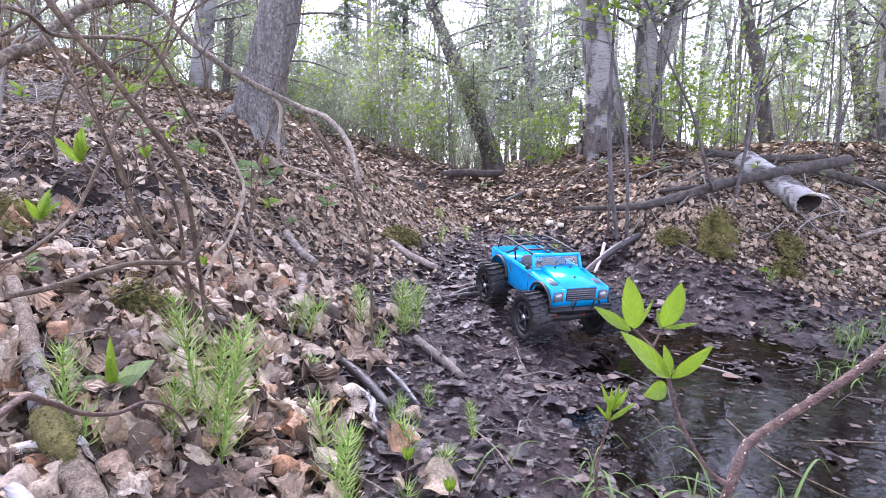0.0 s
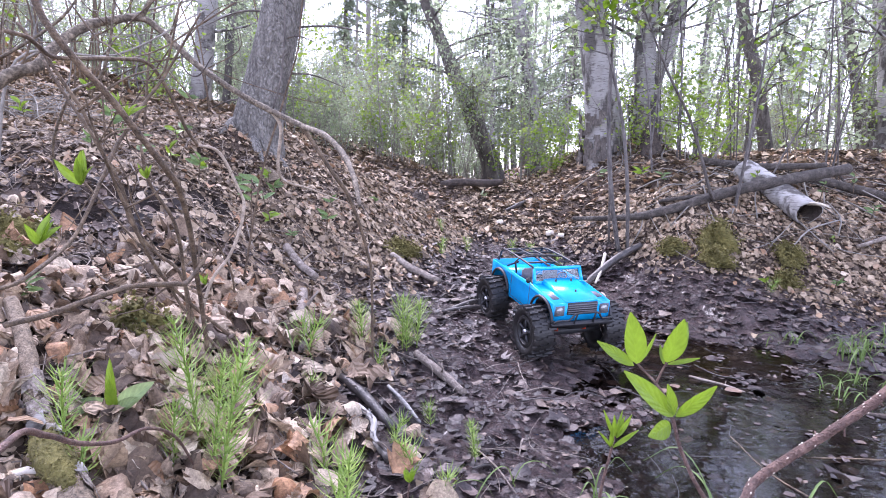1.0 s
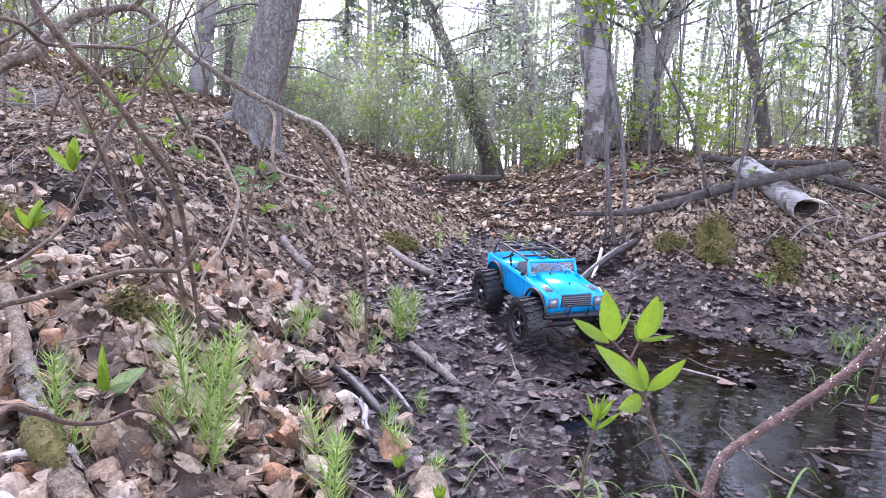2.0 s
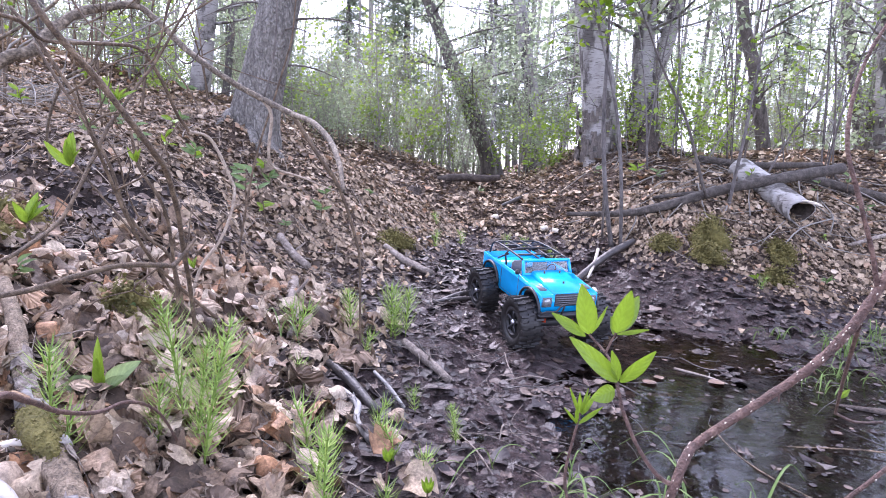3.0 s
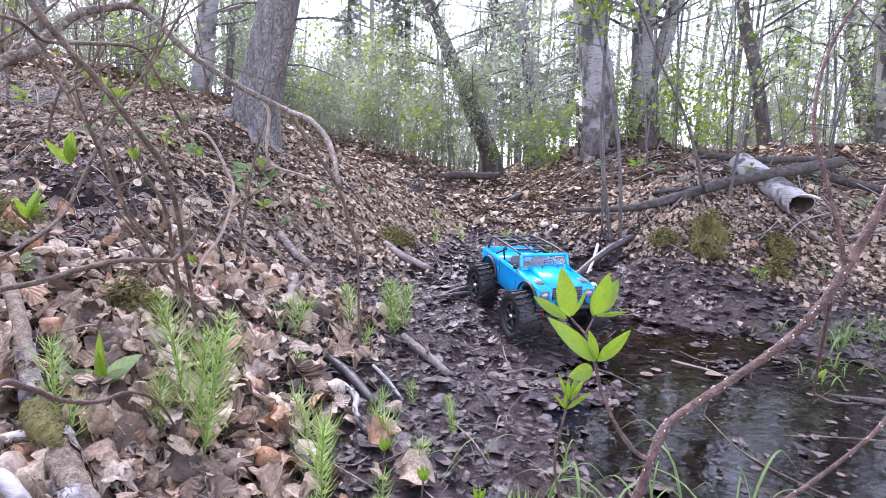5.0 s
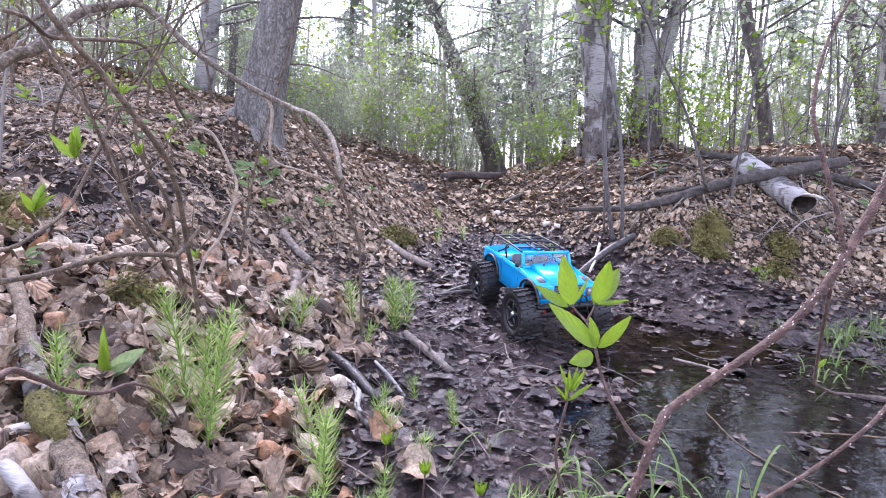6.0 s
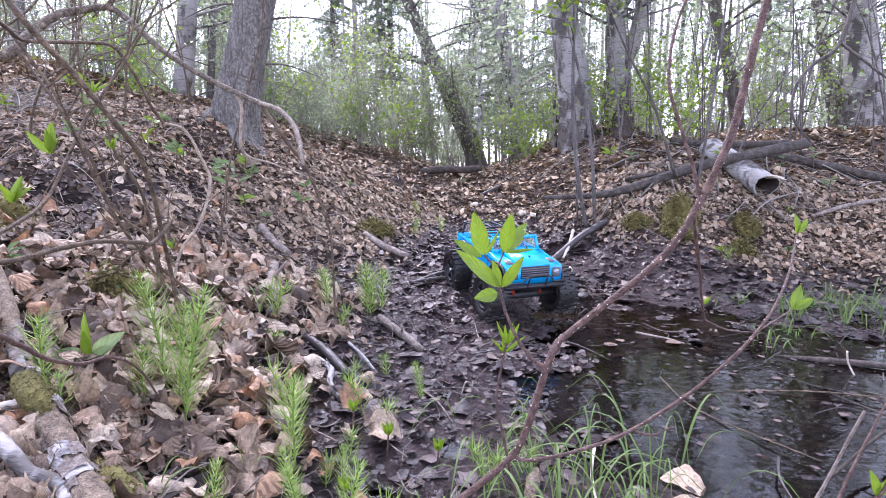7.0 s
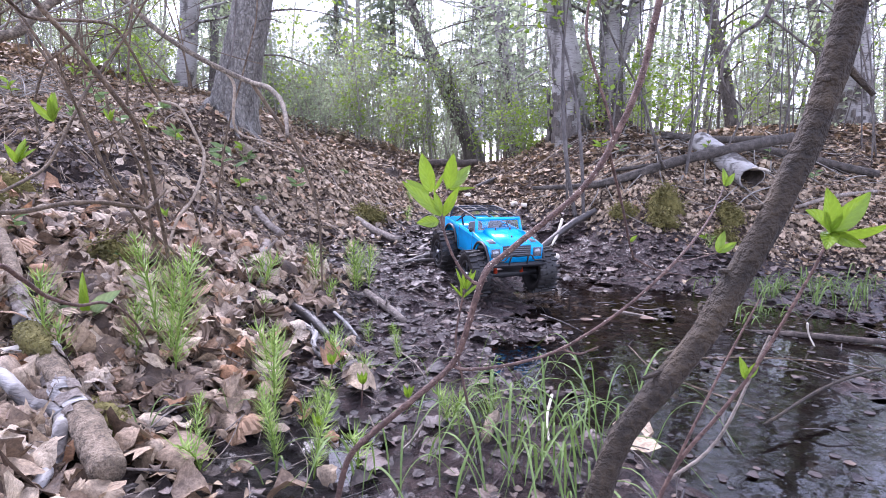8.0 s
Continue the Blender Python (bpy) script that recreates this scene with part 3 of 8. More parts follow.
def trunk_shape(line, radii, sides=20, rings=6, knots=0.03, flare=0.0, seed=0):
    s = Shape()
    p = spline(line, rings)
    rng = np.random.default_rng(seed)
    r = np.interp(np.linspace(0, 1, len(p)), np.linspace(0, 1, len(radii)), radii)
    z0 = p[0][2]
    ph = rng.uniform(0, 6.28, 4)
    d = np.gradient(p, axis=0)
    d /= np.linalg.norm(d, axis=1)[:, None]
    a = np.arange(sides) / sides * 2 * np.pi
    verts = []
    for i, (c, dd) in enumerate(zip(p, d)):
        u = np.cross(dd, (0, 1, 0))
        u /= np.linalg.norm(u)
        w = np.cross(dd, u)
        h = c[2] - z0
        root = flare * np.exp(-h / (0.3 if flare > 0.5 else 0.16)) * (1 + 0.55 * np.sin(3 * a + ph[0]) + 0.3 * np.sin(5 * a + ph[1]))
        rr = r[i] * (1 + root + knots * (np.sin(4 * a + 9 * h + ph[2]) + np.sin(7 * a - 5 * h + ph[3]) + rng.uniform(-1, 1, sides)))
        verts.append(c + (np.cos(a) * rr)[:, None] * u + (np.sin(a) * rr)[:, None] * w)
    n = len(p)
    faces = [(i * sides + j, i * sides + (j + 1) % sides, (i + 1) * sides + (j + 1) % sides, (i + 1) * sides + j) for i in range(n - 1) for j in range(sides)]
    faces.append(tuple(range((n - 1) * sides, n * sides)))
    return s.add(np.concatenate(verts), faces)


def limbs(line, count, reach, seed, low=0.25, droop=0.1, thick=0.012):
    """Side branches off a trunk; returns the shape and the places where twigs end."""
    rng = np.random.default_rng(seed)
    p = spline(line, 10)
    s, tips = Shape(), []
    for k in range(count):
        t = low + (1 - low) * (k + rng.uniform(0, 1)) / count
        c = p[min(int(t * (len(p) - 1)), len(p) - 1)]
        a = rng.uniform(0, 2 * np.pi)
        far = reach * (1.15 - 0.75 * t) * rng.uniform(0.6, 1.2)
        out = np.array([np.cos(a), np.sin(a), 0.0])
        mid = c + out * far * 0.5 + (0, 0, far * rng.uniform(0.05, 0.3))
        end = c + out * far + (0, 0, far * (rng.uniform(0.1, 0.5) - droop))
        s.tube([c, mid, end], [thick, thick * 0.6, thick * 0.2], 4, 2)
        for j in range(5):
            b = mid + (end - mid) * rng.uniform(0, 1) if j else end
            e = b + rng.normal(0, 0.18 * far, 3)
            s.tube([b, (b + e) / 2 + rng.normal(0, 0.02 * far, 3), e], [thick * 0.3, thick * 0.2, thick * 0.1], 3, 1)
            tips += [b + (e - b) * u for u in (0.4, 0.7, 1.0)]
    return s, np.array(tips)


def cloud(tips, per, spread, seed):
    rng = np.random.default_rng(seed)
    return np.repeat(tips, per, 0) + rng.normal(0, spread, (len(tips) * per, 3))


def tree(name, line, radii, bark, label, seed, branch=14, reach=1.0, leaf=None, leaf_size=0.035, per=4, low=0.3, flare=0.0, sides=18, twig=0.012, group=""):
    base = np.array(line[0], float)
    t = thing(name, base, label, "tree", group)
    rel = np.array(line, float) - base
    part("trunk", trunk_shape(rel, radii, sides, 8, 0.02, flare, seed), bark, t)
    if branch:
        s, tips = limbs(rel, branch, reach, seed + 1, low, thick=twig)
        tagged(part("limb_growth", s, bark, t), kind="stuff")
        if leaf is not None and per:
            tagged(part("crown", Shape().slips(cloud(tips, per, 0.09, seed + 2), leaf_size * 1.1, seed + 3, 0.35, 0.7), leaf, t, smooth=False), kind="stuff")
    return t


# the large spruce on the western slope
old_spruce = tree("spruce_tree", [(-1.0, 3.06, 0.34), (-1.0, 3.06, 0.52), (-0.98, 3.04, 0.72), (-0.915, 3.02, 0.97), (-0.847, 3.0, 1.215), (-0.69, 3.0, 2.0), (-0.45, 3.05, 3.6), (-0.2, 3.1, 6.5)],
     [0.128, 0.116, 0.098, 0.088, 0.084, 0.08, 0.075, 0.045], SPRUCE_BARK, "old spruce with grey scaly bark leaning on the slope", 11, 0, flare=0.6, sides=44)
for k, (z, a, far) in enumerate(((0.95, 0.4, 0.35), (1.15, 0.1, 0.5), (1.22, 2.9, 0.4), (0.82, 3.3, 0.25), (1.35, 0.7, 0.55), (1.45, 2.6, 0.5), (1.6, 0.2, 0.6), (1.08, -0.6, 0.3))):
    x = -0.856 - 0.21 * (1.215 - z)
    part("dead_branch", Shape().tube([np.array((x, 3.0, z)) - (-1.0, 3.06, 0.34), np.array((x + 0.5 * far * math.cos(a), 3.0 + 0.5 * far * math.sin(a), z + 0.02)) - (-1.0, 3.06, 0.34), np.array((x + far * math.cos(a), 3.0 + far * math.sin(a), z - 0.03)) - (-1.0, 3.06, 0.34)], [0.006, 0.004, 0.0015], 6, 4), DARK_BARK, old_spruce)
for k, (a, far) in enumerate(((-0.75, 0.22), (-1.3, 0.18), (-2.2, 0.16))):
    line = []
    for u in (0.0, 0.35, 0.7, 1.0):
        x, y = -1.0 + (0.10 + far * u) * math.cos(a + 0.3 * u), 3.06 + (0.10 + far * u) * math.sin(a + 0.3 * u)
        line.append(np.array((x + 1.0, y - 3.06, float(height(x, y)) + 0.03 * (1 - u) ** 2 - 0.012 - 0.012 * u - 0.34)))
    part("root", Shape().tube(line, [0.036, 0.022, 0.014, 0.005], 12, 6, 0.1, k), SPRUCE_BARK, old_spruce)
# birches on the north-eastern bank
tree("birch_tree", [(0.885, 4.13, 0.52), (0.868, 4.12, 0.72), (0.827, 4.1, 1.06), (0.736, 4.1, 1.572), (0.62, 4.1, 2.4), (0.5, 4.2, 4.5), (0.45, 4.2, 7)],
     [0.125, 0.112, 0.103, 0.088, 0.08, 0.06, 0.03], BIRCH, "mature birch with pale peeling bark and dark scars", 21, 30, 1.2, HAZED_BUSH_LEAF, 0.03, 5, 0.45, 0.3, 28)
tree("birch_tree", [(1.235, 4.3, 0.55), (1.19, 4.28, 0.8), (1.161, 4.25, 1.091), (1.13, 4.25, 1.412), (1.15, 4.25, 1.65), (1.16, 4.3, 3), (1.2, 4.3, 6)],
     [0.10, 0.088, 0.082, 0.066, 0.058, 0.05, 0.025], BIRCH, "grey birch with a forked trunk on the bank", 31, 26, 1.1, HAZED_BUSH_LEAF, 0.03, 5, 0.5, 0.35, 24)
tree("birch_tree", [(1.165, 4.24, 1.05), (1.20, 4.23, 1.2), (1.262, 4.22, 1.36), (1.315, 4.22, 1.62), (1.5, 4.2, 2.6), (1.7, 4.2, 5)],
     [0.062, 0.055, 0.05, 0.047, 0.04, 0.02], BIRCH, "second stem of the forked grey birch", 41, 20, 1.0, HAZED_BUSH_LEAF, 0.03, 5, 0.5, 0, 18)
tree("birch_tree", [(0.70, 6.0, 0.5), (0.66, 6.0, 0.85), (0.607, 6.0, 1.27), (0.433, 6.0, 2.17), (0.2, 6.1, 3.6), (0.1, 6.2, 6.5)],
     [0.085, 0.075, 0.068, 0.06, 0.05, 0.03], BIRCH, "slender birch leaning beside the path", 51, 26, 1.2, HAZED_BUSH_LEAF, 0.035, 5, 0.35, 0.3)
tree("aspen_tree", [(0.25, 6.0, 0.45), (0.20, 6.0, 0.70), (0.0, 6.0, 1.15), (-0.241, 6.0, 1.69), (-0.46, 6.0, 2.2), (-0.9, 6.0, 3.4), (-1.3, 6, 5.5)],
     [0.105, 0.092, 0.082, 0.066, 0.055, 0.045, 0.02], DARK_BARK, "dark leaning trunk over the path", 61, 22, 1.0, HAZED_BUSH_LEAF, 0.03, 4, 0.3, 0.3)
tree("aspen_tree", [(-2.07, 4.6, 0.95), (-2.046, 4.6, 1.1), (-1.967, 4.6, 1.712), (-1.85, 4.6, 2.8), (-1.8, 4.7, 5.5)],
     [0.082, 0.074, 0.068, 0.055, 0.03], BIRCH, "pale young aspen on the slope", 71, 22, 1.0, HAZED_BUSH_LEAF, 0.03, 4, 0.45)
tree("alder_tree", [(2.40, 5.0, 0.55), (2.365, 5.0, 0.75), (2.229, 5.0, 1.36), (2.081, 5.0, 1.864), (1.9, 5, 3), (1.8, 5, 5)],
     [0.06, 0.052, 0.048, 0.045, 0.04, 0.02], DARK_BARK, "thin dark alder with green shoots", 81, 14, 0.9, HAZED_BUSH_LEAF, 0.035, 5, 0.12)
tree("alder_tree", [(3.5, 5.5, 0.55), (3.469, 5.5, 0.76), (3.325, 5.5, 1.424), (3.181, 5.5, 2.029), (3.0, 5.5, 3.2), (2.9, 5.5, 5)],
     [0.055, 0.05, 0.045, 0.04, 0.035, 0.02], DARK_BARK, "thin dark alder on the bank", 91, 14, 0.9, HAZED_BUSH_LEAF, 0.035, 5, 0.12)
tree("birch_tree", [(3.06, 4.6, 0.55), (3.044, 4.6, 0.74), (3.0, 4.6, 1.30), (2.937, 4.6, 1.69), (2.85, 4.6, 2.6), (2.8, 4.6, 5)],
     [0.15, 0.125, 0.105, 0.10, 0.09, 0.05], BIRCH, "stout grey birch with rough bark at the foot", 101, 28, 1.0, HAZED_BUSH_LEAF, 0.03, 4, 0.5, 0.3, 26)



def rough_foot(x, y, radius, tall, seed):
    """Dark corky bark plates round the foot of an old birch, thinning out upwards."""
    rng = np.random.default_rng(seed)
    near = min((o for o in scene.objects if o.name.startswith("birch_tree")), key=lambda o: (o.location.x - x) ** 2 + (o.location.y - y) ** 2)
    base, z0 = np.array(near.location), float(terrain(x, y))
    s = Shape()
    for k in range(150):
        a, up = rng.uniform(0, 6.283), tall * rng.uniform(0, 1) ** 1.9
        r = radius * (1.08 + 0.35 * math.exp(-up / 0.07)) + rng.uniform(0, 0.008)
        w, h = rng.uniform(0.008, 0.02), rng.uniform(0.012, 0.035)
        v = []
        for j in (-1, 0, 1):
            for q in (-1, 0, 1):
                b = a + j * w / radius * rng.uniform(0.8, 1.1)
                rr = r + 0.006 * (1 - abs(j)) * (1 - 0.5 * abs(q)) + rng.uniform(-0.002, 0.002)
                v.append((x - 0.14 * up + rr * math.cos(b), y + rr * math.sin(b), z0 - 0.03 + up + q * h * rng.uniform(0.8, 1.1)))
        s.add(np.array(v) - base, [(0, 1, 4, 3), (1, 2, 5, 4), (3, 4, 7, 6), (4, 5, 8, 7)])
    tagged(part("corky_bark", s, DARK_BARK, near, "dark rugged bark at the foot"), kind="stuff")


rough_foot(0.865, 4.12, 0.112, 0.3, 1)
rough_foot(1.195, 4.28, 0.09, 0.34, 2)
rough_foot(0.66, 6.0, 0.076, 0.3, 3)
rough_foot(3.045, 4.6, 0.12, 0.4, 4)
# young trees and spruces further off, built once and copied


def young_tree(seed, tall, radius, bark, leaf, per, reach, size):
    rng = np.random.default_rng(seed)
    line = [(0, 0, -0.1)] + [(rng.normal(0, 0.05 * k), rng.normal(0, 0.05 * k), tall * k / 5) for k in range(1, 6)]
    return tree("young_tree", line, [radius, radius * 0.9, radius * 0.75, radius * 0.6, radius * 0.4, radius * 0.15], bark,
                "slender young tree with sparse spring leaves", seed, 26, reach, leaf, size, per, 0.1, 0.15, 8, radius * 0.25, "young trees")


def young_spruce(seed, tall):
    rng = np.random.default_rng(seed)
    t = thing("young_spruce", (0, 0, 0), "spruce with drooping boughs, its needles coloured hazy pale", "tree", "spruces")
    part("trunk", trunk_shape([(0, 0, -0.1), (0.02, 0, tall / 2), (0, 0, tall)], [0.09, 0.06, 0.01], 8, 6, 0.02, 0.2, seed), DARK_BARK, t)
    s, g = Shape(), Shape()
    at = []
    for k in range(140):
        z = tall * (0.12 + 0.88 * (k + rng.uniform(0, 1)) / 140)
        far = 0.20 * (tall - z) * rng.uniform(0.6, 1.1) + 0.15
        a = rng.uniform(0, 6.283)
        out = np.array([np.cos(a), np.sin(a), 0])
        line = spline([(0, 0, z), out * far * 0.5 + (0, 0, z + 0.02 * far), out * far + (0, 0, z - 0.22 * far)], 5)
        s.tube(line, [0.012, 0.003], 3, 1)
        side = np.array([-out[1], out[0], 0])
        for j in range(int(250 * far) + 36):
            u = rng.uniform(0.1, 1)
            c = line[int(u * 10)] + (line[min(int(u * 10) + 1, 10)] - line[int(u * 10)]) * (u * 10 % 1)
            w = rng.uniform(-1, 1) * 0.22 * far * (1.1 - 0.6 * u)
            at.append(c + side * w + (0, 0, -abs(w) * rng.uniform(0.2, 0.8) - rng.uniform(0, 0.06)))
    tagged(part("bough_growth", s, DARK_BARK, t), kind="stuff")
    tagged(part("needle_foliage", g.slips(np.array(at), 0.11, seed, 0.3, 0.075, 0.3), HAZED_NEEDLE, t, smooth=False), kind="stuff")
    return t


def plant_out(makers, places, tall_vary, seed):
    rng = np.random.default_rng(seed)
    for k, (x, y) in enumerate(places):
        src = makers[k % len(makers)]
        z = float(terrain(x, y))
        m = pose(x, y, z, rng.normal(0, 3), rng.normal(0, 3), rng.uniform(0, 360))
        s = rng.uniform(1 - tall_vary, 1 + tall_vary)
        if k < len(makers):
            src.matrix_basis = m @ Matrix.Scale(s, 4)
        else:
            c = copy_thing(src, m)
            c.scale = (s, s, s)


def wedge(seed, n, y0, y1, side0, side1, power=1.0):
    """Places spread over the wood north of the hollow, between two bearings."""
    rng = np.random.default_rng(seed)
    out = []
    for k in range(n):
        y = y0 + (y1 - y0) * rng.uniform(0, 1) ** power
        b = side0 + (side1 - side0) * rng.uniform(0, 1)
        out.append((b * (y - 0.5), y))
    return out


makers = [young_tree(200 + k, h, r, b, HAZED_BUSH_LEAF, p, q, z) for k, (h, r, b, p, q, z) in enumerate([
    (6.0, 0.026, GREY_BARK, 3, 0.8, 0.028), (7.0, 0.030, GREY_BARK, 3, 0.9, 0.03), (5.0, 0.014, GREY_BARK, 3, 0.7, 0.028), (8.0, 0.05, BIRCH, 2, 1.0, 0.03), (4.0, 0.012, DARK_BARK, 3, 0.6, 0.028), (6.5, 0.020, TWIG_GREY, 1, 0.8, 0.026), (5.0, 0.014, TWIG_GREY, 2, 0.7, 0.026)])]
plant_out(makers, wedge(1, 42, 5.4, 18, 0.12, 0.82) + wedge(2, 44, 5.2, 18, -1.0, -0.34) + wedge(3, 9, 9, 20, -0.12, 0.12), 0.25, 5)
spruces = [young_spruce(300, 6.5), young_spruce(301, 7.5)]
plant_out(spruces, [(-1.32, 11.5), (0.2, 14.5), (2.1, 13.5), (1.4, 18.0), (-5.8, 13.5), (9.0, 17.0), (-3.9, 17.0)], 0.15, 6)


def bush(seed, tall, stems, spread, leaf, size, per):
    """Thin upright shoots from one foot, with side twigs and small leaves thickening upwards."""
    rng = np.random.default_rng(seed)
    t = thing("bush", (0, 0, 0), "light green spring bush with thin grey stems", "bush", "spring bushes")
    s, tips = Shape(), []
    for k in range(stems):
        a, far = rng.uniform(0, 6.283), rng.uniform(0.1, 1) * spread
        h = tall * rng.uniform(0.45, 1)
        foot = rng.normal(0, 0.08, 2)
        top = np.array([foot[0] + np.cos(a) * far, foot[1] + np.sin(a) * far, h])
        line = spline([(foot[0], foot[1], -0.05), (foot[0] * 0.6 + top[0] * 0.4 + rng.normal(0, 0.03), foot[1] * 0.6 + top[1] * 0.4, h * 0.5), top], 5)
        r = rng.uniform(0.003, 0.0065)
        s.tube(line, [r, r * 0.35], 4, 1)
        for u in rng.uniform(0.18, 1, 11):
            b = line[int(u * 10)]
            e = b + np.array([rng.normal(0, 0.10), rng.normal(0, 0.10), rng.uniform(-0.02, 0.16)]) * (0.5 + tall * 0.5)
            s.tube([b, (b + e) / 2 + rng.normal(0, 0.012, 3), e], [0.0022, 0.0016, 0.0009], 3, 1)
            tips += [b + (e - b) * w for w in (0.45, 0.75, 1)]
    tagged(part("brushwood", s, TWIG_GREY, t), kind="stuff")
    tagged(part("foliage", Shape().slips(cloud(np.array(tips), per, 0.035, seed), size, seed, 0.3, 0.6), leaf, t, smooth=False), kind="stuff")
    return t


bushes = [bush(400, 0.75, 9, 0.35, HAZED_BUSH_LEAF, 0.017, 6), bush(401, 1.15, 9, 0.4, HAZED_BUSH_LEAF, 0.017, 6), bush(402, 0.5, 8, 0.28, HAZED_BUSH_LEAF, 0.016, 6), bush(403, 1.5, 9, 0.45, HAZED_BUSH_LEAF, 0.018, 6), bush(404, 0.9, 9, 0.4, TWIG_LEAF, 0.015, 4)]
sprays = [bush(410, 0.55, 4, 0.3, SPRAY_LEAF, 0.025, 4), bush(411, 0.85, 3, 0.35, SPRAY_LEAF, 0.025, 4)]
plant_out(sprays, [(0.65, 5.2), (-0.66, 4.6), (0.85, 5.0), (-0.40, 4.75), (1.5, 4.6), (-0.85, 5.0), (1.75, 4.4), (-0.2, 5.3), (0.55, 4.75), (0.3, 5.6), (1.0, 4.5), (-1.25, 4.35), (1.3, 3.95), (2.3, 4.5), (-1.9, 3.9), (-2.4, 4.3), (0.98, 4.0), (2.9, 4.7)], 0.2, 17)
rng_p = np.random.default_rng(71)
thicket = [(-0.62, 4.6), (-0.25, 5.2), (-0.95, 4.5), (-0.1, 5.7), (-0.5, 5.5), (-1.2, 4.9), (0.55, 5.3), (-0.9, 5.8), (-1.35, 4.2), (0.95, 4.75), (-1.6, 5.2)]
thicket += [(b * (y - 0.5), y) for y, b in zip(4.9 + 5.0 * rng_p.uniform(0, 1, 56) ** 1.1, rng_p.uniform(-0.40, 0.02, 56))]
thicket += [(b * (y - 0.5), y) for y, b in zip(rng_p.uniform(4.6, 8.5, 34), rng_p.uniform(0.2, 0.95, 34))]
thicket += [(b * (y - 0.5), y) for y, b in zip(rng_p.uniform(3.9, 7.5, 34), rng_p.uniform(-1.05, -0.42, 34))]
plant_out(bushes, thicket, 0.25, 7)

# the far wood, too far to count


def far_wood(seed, count):
    rng = np.random.default_rng(seed)
    s, at = Shape(), []
    for k in range(count):
        y = 15 + 20 * rng.uniform(0, 1)
        x = rng.uniform(-1.05, 1.05) * y
        tall, r = rng.uniform(7, 14), rng.uniform(0.03, 0.10)
        lean = rng.normal(0, 0.4, 2)
        line = np.array([(x, y, float(terrain(x, y)) - 0.2), (x + lean[0] * 0.4, y, tall * 0.5), (x + lean[0], y + lean[1], tall)])
        s.tube(line, [r, r * 0.7, r * 0.2], 5, 2)
        for j in range(22):
            u = rng.uniform(0.06, 1)
            c = line[0] + (line[2] - line[0]) * u
            a, far = rng.uniform(0, 6.283), rng.uniform(0.5, 1.5) * (1.15 - 0.7 * u)
            e = c + np.array([np.cos(a) * far, np.sin(a) * far, far * rng.uniform(-0.3, 0.5)])
            s.tube([c, (c + e) / 2 + rng.normal(0, 0.08, 3), e], [0.016, 0.010, 0.004], 3, 1)
            at += [c + (e - c) * w + rng.normal(0, 0.10, 3) for w in rng.uniform(0.2, 1.1, 8)]
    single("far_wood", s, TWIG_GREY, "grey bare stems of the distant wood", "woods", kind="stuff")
    # far foliage takes the needles' colour with the haze in it
    single("far_wood_foliage", Shape().slips(np.array(at), 0.13, seed, 0.3, 0.3, 0.3), HAZED_NEEDLE, "distant foliage with haze put into its pale grey-green", "woods", kind="stuff", smooth=False)


far_wood(33, 190)

# ---- fallen wood ----


def log_thing(name, line, radii, bark, label, category="log", seed=0, sides=14, rough=0.06, group=""):
    return single(name, Shape().tube(line, radii, sides, 6, rough, seed), bark, label, category, group)


log_thing("fallen_log", [(0.50, 3.12, 0.325), (0.75, 3.13, 0.335), (0.947, 3.15, 0.372), (1.278, 3.2, 0.471), (1.617, 3.25, 0.54), (1.86, 3.3, 0.585)],
          [0.009, 0.016, 0.022, 0.026, 0.027, 0.026], FALLEN_BARK, "long grey bare log lying across the bank", seed=1)
log_thing("fallen_log", [(-0.20, 4.35, 0.462), (-0.06, 4.4, 0.482), (0.12, 4.42, 0.478), (0.24, 4.46, 0.488)], [0.024, 0.027, 0.026, 0.022], ROT, "dark log lying across the path", seed=2)

# ---- leaf litter ----


def scatter(seed, n, x0, x1, y0, y1):
    rng = np.random.default_rng(seed)
    return rng.uniform(x0, x1, n), rng.uniform(y0, y1, n), rng


def aslope(v, x, y):
    """Tilt leaves so that they lie along the slope beneath them."""
    gx = (terrain(x + 0.03, y) - terrain(x - 0.03, y)) / 0.06
    gy = (terrain(x, y + 0.03) - terrain(x, y - 0.03)) / 0.06
    v = np.array(v, float)
    v[:, :, 2] += gx[:, None] * (v[:, :, 0] - x[:, None]) + gy[:, None] * (v[:, :, 1] - y[:, None])
    return v


def lay(name, seed, n, box, size, material, keep, label, lift=0.006, up=0.76, curl=0.5, least=0.45, fine=False):
    x, y, rng = scatter(seed, n, *box)
    k = rng.uniform(0, 1, n) < keep(x, y)
    x, y = x[k], y[k]
    at = np.stack([x, y, height(x, y) + rng.uniform(0.0, lift * 2, len(x))], 1)
    if fine:
        s = Shape().slips(at, size * rng.uniform(least, 1.35, len(x)), seed, up, 0.7, curl)
    else:
        s = Shape().add_many(aslope(leaf_batch(rng, at, size * rng.uniform(least, 1.35, len(x)), up, 0.62, curl), x, y), LEAF_FACES, LEAF_BLADE)
    return single(name, s, material, label, "leaf litter", kind="stuff")


